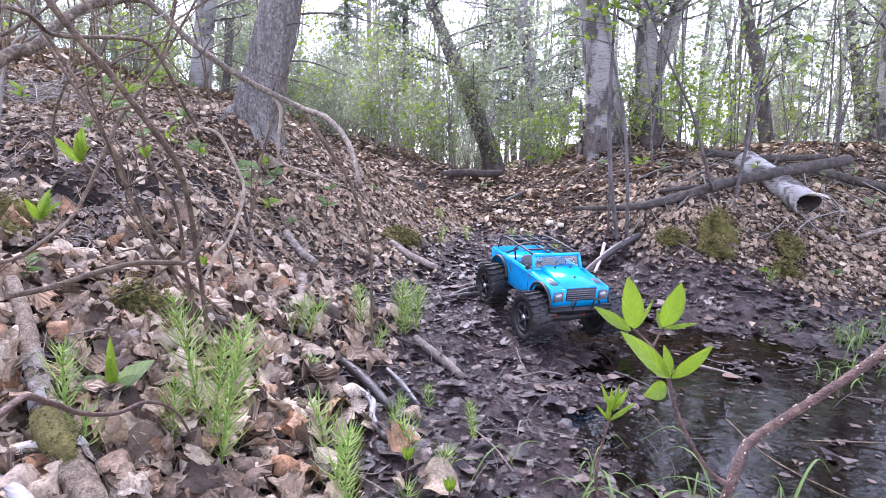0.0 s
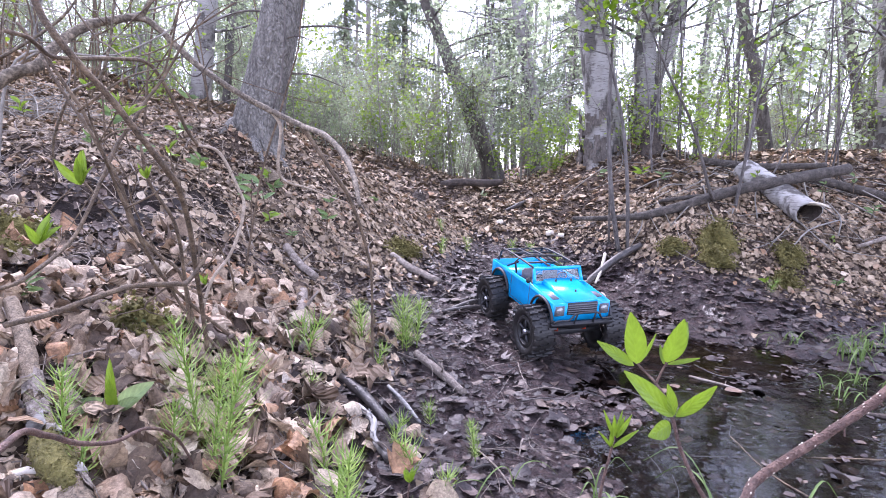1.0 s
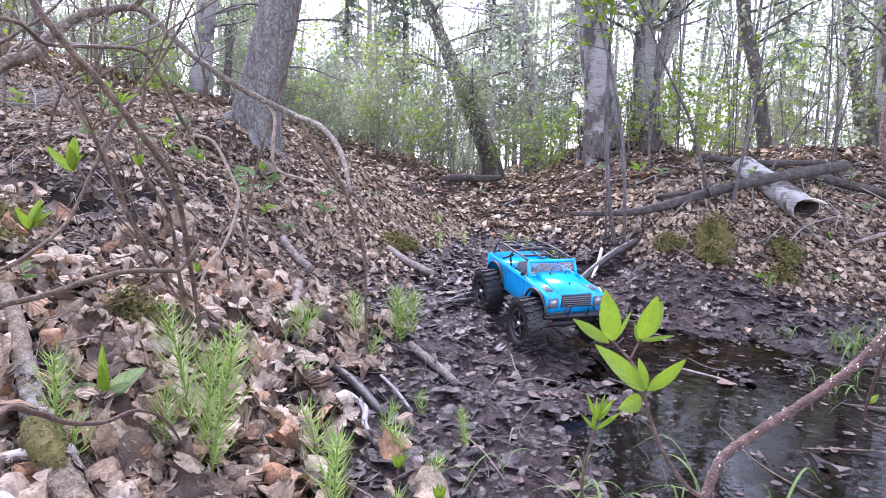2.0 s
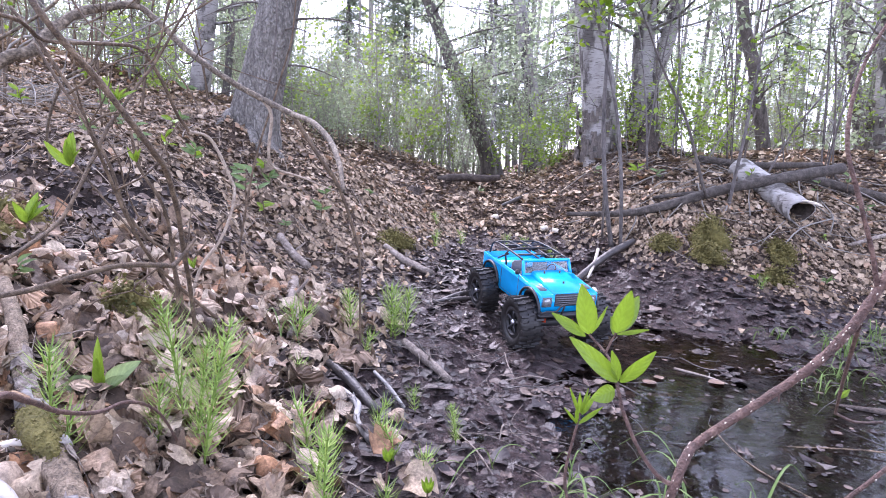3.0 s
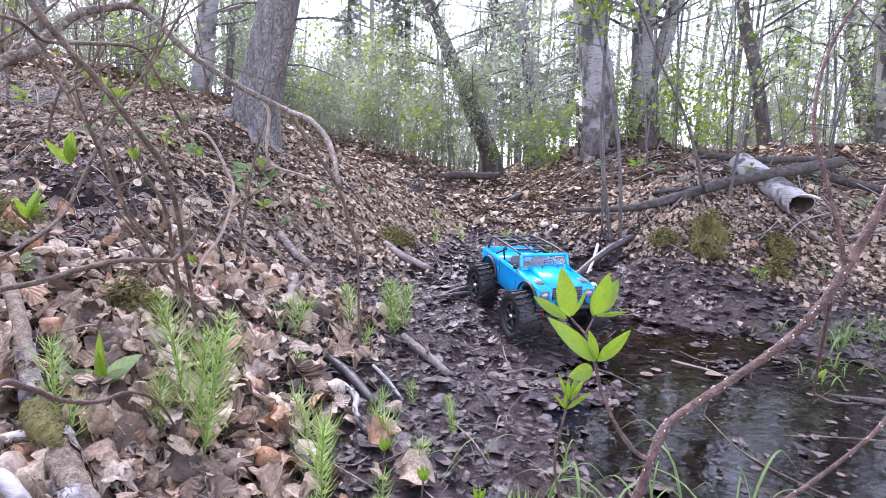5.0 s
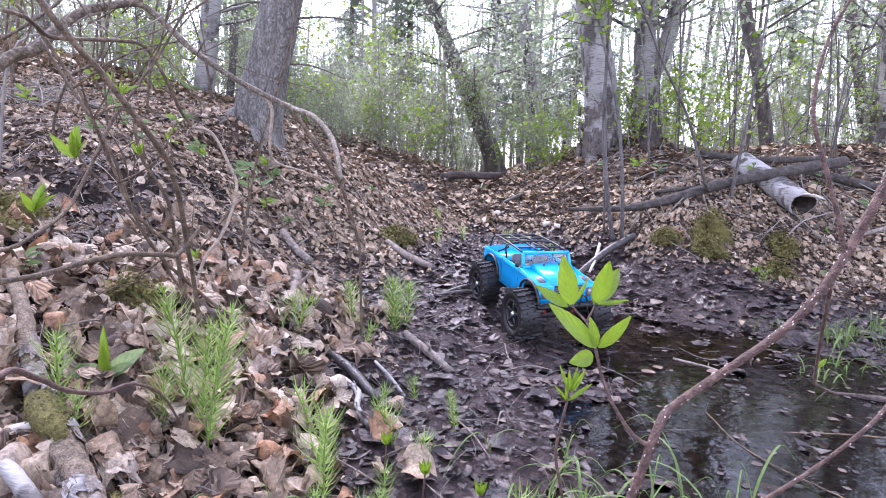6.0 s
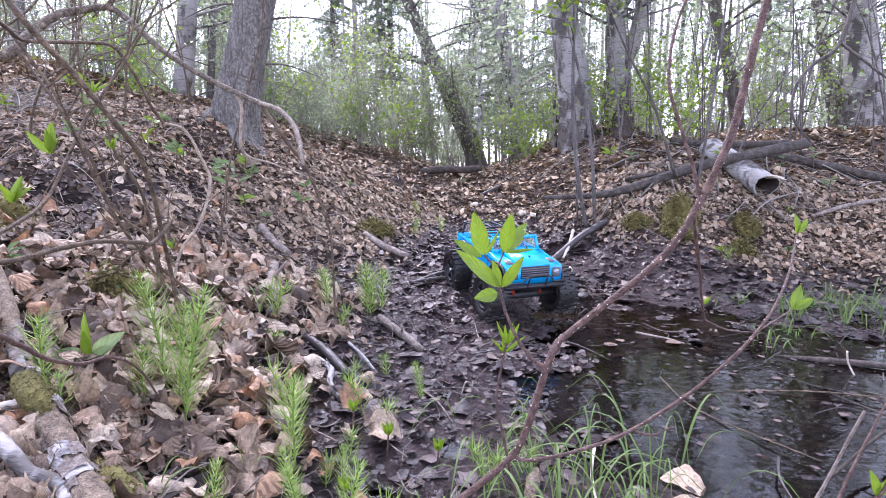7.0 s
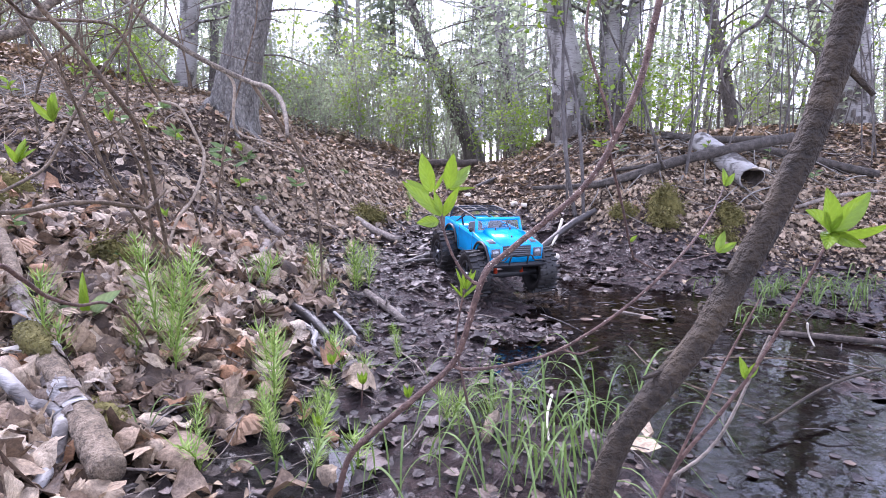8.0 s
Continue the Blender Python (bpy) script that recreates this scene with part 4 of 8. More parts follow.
def bare(x, y):
    """Patches of the slope where dark soil shows."""
    foot = 1 - 0.55 * np.exp(-(((x + 0.92) / 0.3) ** 2 + ((y - 2.93) / 0.22) ** 2) ** 2)
    path = 1 - 0.5 * np.exp(-(((x + 0.35) / 0.3) ** 2 + ((y - 3.9) / 0.7) ** 2) ** 2)
    return np.maximum(0.5 * (x > -0.86), foot * path * (1 - 0.5 * np.exp(-((x - 1.25) / 0.4) ** 2 - ((y - 2.88) / 0.16) ** 2)) * np.clip(1.15 - 1.3 * np.exp(-((x + 0.85) ** 2 + (y - 1.95) ** 2) / 0.06) - 0.3 * np.exp(-((x + 0.95) ** 2 / 0.12 + (y - 2.75) ** 2 / 0.1)) - 0.7 * np.exp(-((x + 1.15) ** 2 + (y - 1.6) ** 2) / 0.05), 0.04, 1) * np.where((x < -0.5) & (y > 1.65), np.clip(1.1 + 1.1 * lumps(x, y, 4.2), 0.62, 1) * (1 - 0.88 * np.exp(-(((x + 1.06) / 0.24) ** 2 + ((y - 2.04) / 0.16) ** 2) ** 2)) * (1 - 0.8 * np.exp(-((x + 0.91) ** 2 + (y - 2.36) ** 2) / 0.012)) * (1 - 0.7 * np.exp(-((x + 0.67) ** 2 + (y - 2.01) ** 2) / 0.012)), np.clip(1.0 + 0.9 * lumps(x, y, 7), 0.35, 1)))


def off_log(x, y):
    """0 on the strip where the mossy log and the birch branch lie, 1 away from it."""
    d = np.abs((x + 0.30) * 0.66 + (y - 1.01) * 0.75)
    return 1 - 0.85 * np.exp(-(d / 0.028) ** 2) * (x < -0.2) * (x > -0.8)


def near_bank(x, y):
    """The stretch of the western bank that is seen from close by."""
    return (x > -1.25) & (x < 0.1) & (y < 2.05) & (y > 0.7)


SCRAP = leaf_like("leaf_scraps", [(0.0, (0.055, 0.037, 0.024)), (0.4, (0.145, 0.10, 0.063)), (0.75, (0.27, 0.198, 0.127)), (1.0, (0.45, 0.355, 0.245))], 0.75, 0.0, 160, 0.0, 0.6)
lay("crumbled_litter", 514, 90000, (-2.4, 2.6, 1.2, 3.3), 0.012, SCRAP, lambda x, y: (1 - muddy(x, y)) * (1 - 0.85 * hollow(x, y)), "crumbled brown leaf scraps over the soil", 0.004, 0.7, 0.5, 0.4, fine=True)
lay("crumbled_litter", 515, 40000, (-2.6, 2.6, 3.3, 5.6), 0.017, SCRAP, lambda x, y: 1 - muddy(x, y), "crumbled brown leaf scraps under the trees", 0.004, 0.7, 0.5, 0.4, fine=True)
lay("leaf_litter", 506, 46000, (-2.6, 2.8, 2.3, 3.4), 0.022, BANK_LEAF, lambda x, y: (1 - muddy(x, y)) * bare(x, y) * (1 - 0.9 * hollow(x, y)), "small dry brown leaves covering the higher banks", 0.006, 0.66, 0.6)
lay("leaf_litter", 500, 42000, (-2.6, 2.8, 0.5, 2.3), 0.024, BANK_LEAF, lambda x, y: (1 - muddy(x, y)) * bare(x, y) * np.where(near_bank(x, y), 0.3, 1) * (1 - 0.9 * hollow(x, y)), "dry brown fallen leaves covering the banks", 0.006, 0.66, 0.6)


def lay_crisp(seed, n):
    x, y, rng = scatter(seed, n, -1.25, 0.1, 0.7, 2.05)
    k = rng.uniform(0, 1, n) < (1 - muddy(x, y)) * bare(x, y) * off_log(x, y) * (1 - 0.9 * hollow(x, y))
    x, y = x[k], y[k]
    z = height(x, y) + rng.uniform(0.002, 0.032, len(x))
    turn = turned(rng, len(x), 0.5)
    kinds = [crisp_leaf(rng, 1.0, rng.uniform(0.5, 1.3)) for _ in range(60)]
    size = (0.018 + 0.042 * rng.uniform(0, 1, len(x)) ** 1.5) * np.where(rng.uniform(0, 1, len(x)) < 0.1, 1.25, 1)
    v = np.stack([kinds[i % 60][0] for i in range(len(x))]) * size[:, None, None]
    v = aslope(np.einsum("nki,nij->nkj", v, turn) + np.stack([x, y, z], 1)[:, None], x, y)
    return single("leaf_litter", Shape().add_many(v, kinds[0][1], grid_blade(10, 7)), DRY_LEAF, "curled dry leaves heaped on the near bank", "leaf litter", kind="stuff")


lay_crisp(510, 6800)
# dark layer added below to deepen the gaps between dry leaves
lay("old_leaf_litter", 511, 6000, (-1.4, 0.15, 0.6, 2.2), 0.03, GAP_LEAF, lambda x, y: (1 - muddy(x, y)) * (1 - 0.6 * hollow(x, y)), "dark leaves added under the dry ones as gap shade", 0.003, 0.8, 0.4)
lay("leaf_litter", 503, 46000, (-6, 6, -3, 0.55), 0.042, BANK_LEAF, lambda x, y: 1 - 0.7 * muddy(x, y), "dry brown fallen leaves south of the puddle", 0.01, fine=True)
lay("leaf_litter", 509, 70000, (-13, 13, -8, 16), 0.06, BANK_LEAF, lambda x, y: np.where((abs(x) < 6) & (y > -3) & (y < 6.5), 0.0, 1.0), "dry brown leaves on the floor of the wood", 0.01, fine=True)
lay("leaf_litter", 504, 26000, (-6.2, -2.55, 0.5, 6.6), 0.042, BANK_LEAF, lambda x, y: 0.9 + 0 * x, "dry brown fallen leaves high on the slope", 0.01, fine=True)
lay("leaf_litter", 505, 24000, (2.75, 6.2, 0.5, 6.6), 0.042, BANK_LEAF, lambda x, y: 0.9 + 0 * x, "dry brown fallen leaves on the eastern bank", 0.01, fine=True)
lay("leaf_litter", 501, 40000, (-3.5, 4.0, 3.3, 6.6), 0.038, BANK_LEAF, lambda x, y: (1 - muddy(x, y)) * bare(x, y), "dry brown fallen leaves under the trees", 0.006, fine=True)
WET_BROWN = leaf_like("wet_brown_leaf", [(0.0, (0.04, 0.028, 0.026)), (0.5, (0.09, 0.065, 0.058)), (0.85, (0.16, 0.12, 0.105)), (1.0, (0.30, 0.235, 0.20))], 0.45, 0.0, 160, 0.0, 0.8, 0.3)
lay("wet_leaf_litter", 507, 22000, (-0.45, 2.3, 0.3, 3.4), 0.014, WET_LEAF, lambda x, y: (1 - 0.9 * sump(x, y)) * muddy(x, y) * np.clip(0.8 + 0.9 * lumps(x, y, 6), 0.1, 1) * (height(x, y) > -0.017), "black crumbled leaf scraps in the mud", 0.002, 0.86, 0.4, 0.3)


def drowned(x, y):
    """1 where the bed lies under the water."""
    return 1 / (1 + np.exp((height(x, y) + 0.012) / 0.002)) * (pool(x, y) > 0.3)


def lay_sodden(name, seed, n, box, least, most, material, keep, label, lift=0.002, tilt=0.07, curl=0.2, under=None, sunk=-0.001):
    """Whole leaves lying flat and wet, lobed and crumpled a little."""
    x, y, rng = scatter(seed, n, *box)
    k = rng.uniform(0, 1, n) < keep(x, y)
    x, y = x[k], y[k]
    z = height(x, y) + rng.uniform(-sunk, lift * 2, len(x))
    z = z if under is None else np.minimum(z, under)
    kinds = [crisp_leaf(rng, 1.0, rng.uniform(0.5, 1.3) * curl, 7, 5) for _ in range(40)]
    size = (least + (most - least) * rng.uniform(0, 1, len(x)) ** 1.6) * np.clip((y - 0.4) / 0.9, 0.55, 1)
    v = np.stack([kinds[i % 40][0] for i in range(len(x))]) * size[:, None, None]
    v = np.einsum("nki,nij->nkj", v, turned(rng, len(x), tilt)) + np.stack([x, y, z], 1)[:, None]
    return single(name, Shape().add_many(v, kinds[0][1], grid_blade(7, 5)), material, label, "leaf litter", kind="stuff")


lay_sodden("wet_leaf_litter", 502, 12500, (-0.45, 2.3, 0.3, 3.4), 0.022, 0.06, WET_LEAF, lambda x, y: (1 - 0.9 * sump(x, y)) * muddy(x, y) * (1 - 0.98 * drowned(x, y)) * np.clip(0.75 + 0.9 * lumps(x, y, 5), 0.2, 1), "black sodden leaves half sunk into the mud", 0.0018, 0.13, 0.32, sunk=0.0045)
lay_sodden("wet_leaf_litter", 512, 1500, (-0.1, 1.7, 0.9, 2.9), 0.018, 0.045, WET_BROWN, lambda x, y: drowned(x, y) * np.clip(0.6 + 0.9 * lumps(x, y, 5), 0.1, 1), "dark leaves lying under the shallow water", 0.002, 0.03, 0.1, -0.0135)

lay_sodden("wet_leaf_litter", 508, 1900, (-0.5, 1.7, 0.95, 3.5), 0.02, 0.055, WET_BROWN, lambda x, y: muddy(x, y) * (1 - 0.85 * drowned(x, y)) * np.clip(1.1 * np.exp(-np.minimum(np.abs(x - np.interp(y, *WEST_EDGE)), np.abs(y - np.interp(x, *NORTH_EDGE))) / 0.16), 0.08, 1), "brown sodden leaves flat on the mud's edge", 0.005, 0.2, 0.42)


def twig_litter(seed, n, box, keep, bark, label, longest=0.14, stout=1.0):
    x, y, rng = scatter(seed, n, *box)
    k = rng.uniform(0, 1, n) < keep(x, y)
    s = Shape()
    for a, b in zip(x[k], y[k]):
        t, far = rng.uniform(0, 6.283), rng.uniform(0.03, longest)
        c, d = np.array([a, b]), np.array([np.cos(t), np.sin(t)]) * far
        side = np.array([-d[1], d[0]]) * rng.normal(0, 0.07)
        line = [(*(c - d / 2), 0), (*(c + side), 0), (*(c + d / 2), 0)]
        line = [(p[0], p[1], float(height(p[0], p[1])) + 0.008 + 0.018 * stout * rng.uniform(0, 1)) for p in line]
        r = (0.0006 + 0.0016 * rng.uniform(0, 1) ** 2.5) * stout
        s.tube(line, [r, r, r * 0.6], 4, 3)
    return single("twig_litter", s, bark, label, "twigs", kind="stuff")


twig_litter(523, 130, (-2.4, -0.4, 1.6, 3.8), lambda x, y: 1 + 0 * x, STEM_BARK, "brown twigs lying on the slope", 0.25)
twig_litter(520, 1500, (-1.6, 0.2, 0.8, 2.4), lambda x, y: (1 - 0.6 * muddy(x, y)) * bare(x, y), STICK, "thin dry twigs scattered over the leaves", 0.18)
twig_litter(521, 500, (-2.2, 2.6, 2.2, 4.2), lambda x, y: 1 - 0.7 * muddy(x, y), STICK, "thin dry twigs scattered on the far banks", 0.22)
twig_litter(524, 130, (0.75, 2.5, 2.9, 4.0), lambda x, y: 1 - muddy(x, y), TWIG_GREY, "grey dead twigs tumbled over the bank", 0.5, 2.0)
twig_litter(525, 90, (-2.3, -0.9, 2.2, 3.6), lambda x, y: 1 + 0 * x, STICK, "dead twigs tumbled down the slope", 0.35, 1.3)
twig_litter(526, 650, (-1.6, -0.2, 1.4, 3.0), lambda x, y: 1 - muddy(x, y), PALE_TWIG, "pale straw and fine stalks among the leaves", 0.11, 0.75)
twig_litter(522, 330, (-0.3, 1.9, 0.8, 2.8), lambda x, y: muddy(x, y), WET_STICK, "thin wet twigs lying in the mud")


def single_leaves(count):
    """The leaves on the near bank that can be told apart, each on its own."""
    rng = np.random.default_rng(530)
    kinds = []
    for k in range(14):
        v, f = crisp_leaf(rng, 1.0, 0.75)
        kinds.append(Shape().add(v, f, grid_blade(10, 7)).mesh("dead_leaf", DRY_LEAF_ALONE))
    made = 0
    while made < count:
        x, y = rng.uniform(-0.85, 0.0), rng.uniform(1.02, 1.75)
        if rng.uniform() < float(muddy(x, y)) or rng.uniform() > float(off_log(x, y)):
            continue
        ob = new("dead_leaf", kinds[made % 14])
        ob.parent = ground
        s = 0.03 + 0.05 * rng.uniform() ** 2.2
        ob.matrix_basis = pose(x, y, float(height(x, y)) + rng.uniform(0.014, 0.03), rng.normal(0, 20), rng.normal(0, 20), rng.uniform(0, 360)) @ Matrix.Scale(s, 4)
        made += 1


def lone_leaf_material():
    m, n, l, b = shader("dry_leaf_alone", 0.7)
    info = n.new("ShaderNodeObjectInfo")
    col = ramp(n, l, info.outputs["Random"], [(0.0, (0.12, 0.08, 0.053)), (0.25, (0.29, 0.205, 0.138)), (0.5, (0.42, 0.32, 0.222)), (0.75, (0.38, 0.225, 0.12)), (1.0, (0.48, 0.395, 0.295))])
    v = coords(n, l)
    spot = noise_tex(n, l, v, 3.0, 4)
    col = mixed(n, l, 0.5, col, ramp(n, l, spot, [(0.35, (0.4, 0.36, 0.33)), (0.6, (1, 1, 1))]), "MULTIPLY")
    between, across = veins(n, l)
    col = mixed(n, l, 0.35, col, ramp(n, l, between, [(0.0, (1.35, 1.32, 1.25)), (0.2, (1, 1, 1)), (1.0, (0.84, 0.82, 0.8))]), "MULTIPLY")
    col = mixed(n, l, 0.8, col, ramp(n, l, across, [(0.72, (1, 1, 1)), (1.0, (0.6, 0.54, 0.48))]), "MULTIPLY")
    l.new(col, b.inputs["Base Color"])
    bumped(n, l, b, between, 0.5, 0.05)
    return m


DRY_LEAF_ALONE = lone_leaf_material()
single_leaves(300)


def floating(seed, n):
    x, y, rng = scatter(seed, n, 0.05, 1.7, 0.8, 2.8)
    k = pool(x, y) > 0.4
    x, y = x[k], y[k]
    at = np.stack([x, y, np.full(len(x), -0.0088) + rng.uniform(0, 0.001, len(x))], 1)
    s = Shape().add_many(leaf_batch(rng, at, 0.004 + 0.018 * rng.uniform(0, 1, len(x)) ** 3, 0.99, 0.6, 0.03), LEAF_FACES)
    return single("floating_litter", s, WET_LEAF, "dark sodden leaf scraps floating on the puddle", "leaf litter", kind="stuff")


floating(540, 1100)


def on_ground(x, y, lift=0.0):
    return (x, y, float(height(x, y)) + lift)


# hollow birch log


TUBE_BARK = birch_material("old_birch_bark", 0.44, 0.9)


def birch_tube():
    t = thing("hollow_birch_log", (1.54, 3.05, 0.372), "hollow white birch bark log with a torn open end", "log")
    axis = Matrix.Translation((0, 0, 0)) @ (Vector((1.478, 3.52, 0.575)) - Vector((1.54, 3.05, 0.372))).to_track_quat("Z", "Y").to_matrix().to_4x4()
    length, sides, rings = 0.52, 30, 14
    rng = np.random.default_rng(77)

    def skin(radius, rough, seed, from_z=0.0):
        r2 = np.random.default_rng(seed)
        tear = 0.008 * np.sin(np.arange(sides) * 0.42) + r2.uniform(-0.003, 0.003, sides)
        out = []
        for i in range(rings):
            for j in range(sides):
                a = j / sides * 2 * np.pi
                z = from_z + (length - from_z) * i / (rings - 1) + (tear[j] if i == 0 else 0)
                r = radius * (1 + rough * np.sin(3 * a + 5 * z) + r2.uniform(-rough, rough) * 0.5)
                out.append(axis @ Vector((r * np.cos(a), r * 0.93 * np.sin(a), z)))
        return [tuple(v) for v in out]

    quads = [(i * sides + j, i * sides + (j + 1) % sides, (i + 1) * sides + (j + 1) % sides, (i + 1) * sides + j) for i in range(rings - 1) for j in range(sides)]
    outer, inner = skin(0.061, 0.03, 1), skin(0.056, 0.03, 1)
    s = Shape().add(outer, quads)
    n = len(outer)
    s.add(inner[:sides], [])
    s.f += [(j, n + j, n + (j + 1) % sides, (j + 1) % sides) for j in range(sides)]
    s.f.append(tuple((rings - 1) * sides + j for j in range(sides)))
    part("bark", s, TUBE_BARK, t)
    part("hollow", Shape().add(inner, [tuple(reversed(q)) for q in quads]), ROT, t, "dark rotten inner wall")
    c = Shape().tube([axis @ Vector((0, -0.012, 0.10)), axis @ Vector((0.003, -0.01, 0.35))], [0.05, 0.054], 14, 6, 0.15, 3)
    part("rotten_core", c, ROT, t, "dark crumbled wood core")
    for k in range(3):
        a = axis @ Vector((rng.uniform(-0.03, 0.03), 0.03, 0.04))
        e = axis @ Vector((rng.uniform(-0.04, 0.04), 0.075, -0.05 - 0.02 * k))
        part("splinter", Shape().tube([a, (a + e) / 2 + Vector((0.005, 0, 0.006)), e], [0.006, 0.005, 0.002], 5, 4, 0.2, k), PALE_WOOD, t)
    for o in t.children:
        o.location = (0, 0, 0)
    return t


birch_tube()


def stick(points, radii, bark, label, sink=0.3, seed=0, knots=2, category="stick", name="stick"):
    """A stick lying on the ground along the places given (x, y, lift)."""
    rng = np.random.default_rng(seed + 900)
    line = [on_ground(x, y, radii[0] * (1 - sink) + up) for x, y, up in points]
    s = Shape().tube(line, radii, 9, 5, 0.10, seed)
    p = np.array(line)
    for k in range(knots):
        c = p[0] + (p[-1] - p[0]) * rng.uniform(0.2, 0.8) if len(p) == 2 else p[rng.integers(1, len(p) - 1)]
        s.tube([c, c + np.array([*rng.normal(0, radii[0] * 2, 2), abs(rng.normal(0, radii[0] * 2)) + radii[0]])], [radii[0] * 0.4, radii[0] * 0.2], 5, 2)
    return single(name, s, bark, label, category)


stick([(-0.605, 2.31, 0.01), (-0.54, 2.25, 0.012), (-0.468, 2.185, 0.01)], [0.013, 0.013, 0.012], STICK, "short weathered stick on the leaf litter", seed=1)
stick([(-0.285, 2.56, 0.005), (-0.2, 2.50, 0.008), (-0.092, 2.43, 0.006)], [0.013, 0.014, 0.013], STICK, "thick bare stick at the edge of the mud", seed=2)
stick([(-0.12, 1.87, 0.004), (-0.05, 1.80, 0.006), (0.006, 1.748, 0.002)], [0.009, 0.011, 0.009], STICK, "broken stick half sunk in the mud", seed=3)
stick([(-0.205, 1.575, 0.008), (-0.165, 1.52, 0.012), (-0.155, 1.47, 0.008), (-0.117, 1.415, 0.006)], [0.0045, 0.0065, 0.006, 0.008], BIRCH_CLEAN, "crooked white birch twig on wet leaves", seed=4)
stick([(-0.262, 1.675, 0.006), (-0.2, 1.61, 0.006), (-0.13, 1.535, 0.002)], [0.009, 0.011, 0.009], WET_STICK, "mossy stick lying in the wet leaves", seed=5)
stick([(-0.45, 2.0, 0.02), (-0.41, 1.86, 0.012), (-0.36, 1.715, 0.002)], [0.015, 0.014, 0.011], STICK, "rotten branch stub with a pale broken top", seed=6, knots=1)
stick([(-0.16, 1.67, 0.01), (-0.12, 1.63, 0.012), (-0.082, 1.59, 0.01)], [0.0035, 0.004, 0.0035], BIRCH_CLEAN, "thin white twig on the mud", seed=7, knots=0)
stick([(-0.05, 2.23, 0.002), (0.03, 2.29, 0.006), (0.115, 2.35, 0.004)], [0.008, 0.009, 0.007], WET_STICK, "wet black stick in the mud", seed=8)
stick([(-0.07, 2.20, 0.0), (0.02, 2.25, 0.004), (0.10, 2.30, 0.0)], [0.006, 0.007, 0.005], WET_STICK, "thin wet stick in the mud", seed=9)
stick([(0.79, 3.01, 0.02), (0.66, 2.96, 0.03), (0.55, 2.89, 0.02), (0.40, 2.68, 0.008), (0.25, 2.48, 0.0)], [0.014, 0.017, 0.015, 0.010, 0.006], WET_STICK, "long dark branch reaching into the mud", seed=10, name="branch", category="branch")
stick([(0.87, 1.785, 0.004), (1.0, 1.71, 0.008), (1.18, 1.63, 0.006)], [0.006, 0.008, 0.007], ROT, "grey log lying in the puddle", seed=11)
stick([(0.60, 1.95, 0.012), (0.67, 1.90, 0.014), (0.70, 1.86, 0.01)], [0.0035, 0.003, 0.0025], STICK, "pale forked twig at the puddle", seed=12, knots=1)
stick([(-0.60, 1.18, 0.006), (-0.55, 1.205, 0.008)], [0.009, 0.010], PALE_WOOD, "short peeled stick beside the mossy log", seed=13, knots=0)
stick([(0.63, 3.0, 0.05), (0.60, 2.93, 0.03), (0.56, 2.86, 0.005)], [0.007, 0.008, 0.005], PALE_WOOD, "pale broken stick leaning on the bank", seed=14, knots=0)
stick([(0.93, 3.22, 0.02), (1.08, 3.20, 0.03), (1.25, 3.23, 0.02)], [0.008, 0.010, 0.008], FALLEN_BARK, "grey branch beside the long log", seed=15, name="branch", category="branch")
stick([(1.75, 3.55, 0.03), (2.0, 3.5, 0.03), (2.35, 3.35, 0.02)], [0.022, 0.025, 0.022], FALLEN_BARK, "weathered grey log on the bank", seed=16, name="fallen_log", category="log")
stick([(1.35, 3.75, 0.03), (1.7, 3.78, 0.04), (2.1, 3.85, 0.03)], [0.02, 0.022, 0.016], FALLEN_BARK, "weathered branch on top of the bank", seed=17, name="branch", category="branch")
stick([(1.70, 2.95, 0.01), (1.9, 3.0, 0.03), (2.15, 3.08, 0.02)], [0.008, 0.010, 0.008], STICK, "thin dead branch on the bank", seed=18, name="branch", category="branch")
stick([(0.40, 4.0, 0.01), (0.30, 3.85, 0.02), (0.22, 3.78, 0.0)], [0.012, 0.013, 0.009], WET_STICK, "dark branch on the path's bank", seed=19, name="branch", category="branch")

# small pale pieces of wood


def chip(x, y, size, seed, bark=PALE_WOOD, label="small pale wood chip on the mud"):
    rng = np.random.default_rng(seed)
    a = rng.uniform(0, 3.14)
    p = np.array(on_ground(x, y, size * 0.45))
    d = np.array([np.cos(a), np.sin(a), 0.15]) * size
    return single("wood_chip", Shape().tube([p - d * 0.6, p, p + d * 0.6], [size * 0.42, size * 0.5, size * 0.44], 10, 3, 0.12, seed), bark, label, "wood chip", "wood chips")


chip(0.57, 2.765, 0.026, 1)
chip(0.17, 3.42, 0.03, 2)
chip(0.42, 3.30, 0.03, 3)
chip(0.47, 3.25, 0.025, 4)
chip(-0.21, 2.02, 0.016, 5)

# logs on the western slope's foot


LOG_BARK = mottled("old_log_bark", (0.03, 0.021, 0.013), (0.19, 0.14, 0.09), (0.43, 0.34, 0.24), 75, 300, 0.85, 1.0, 0.006)

FLAKE = mottled("bark_flakes", (0.05, 0.038, 0.03), (0.19, 0.15, 0.12), (0.42, 0.37, 0.32), 90, 320, 0.85, 0.9, 0.005)


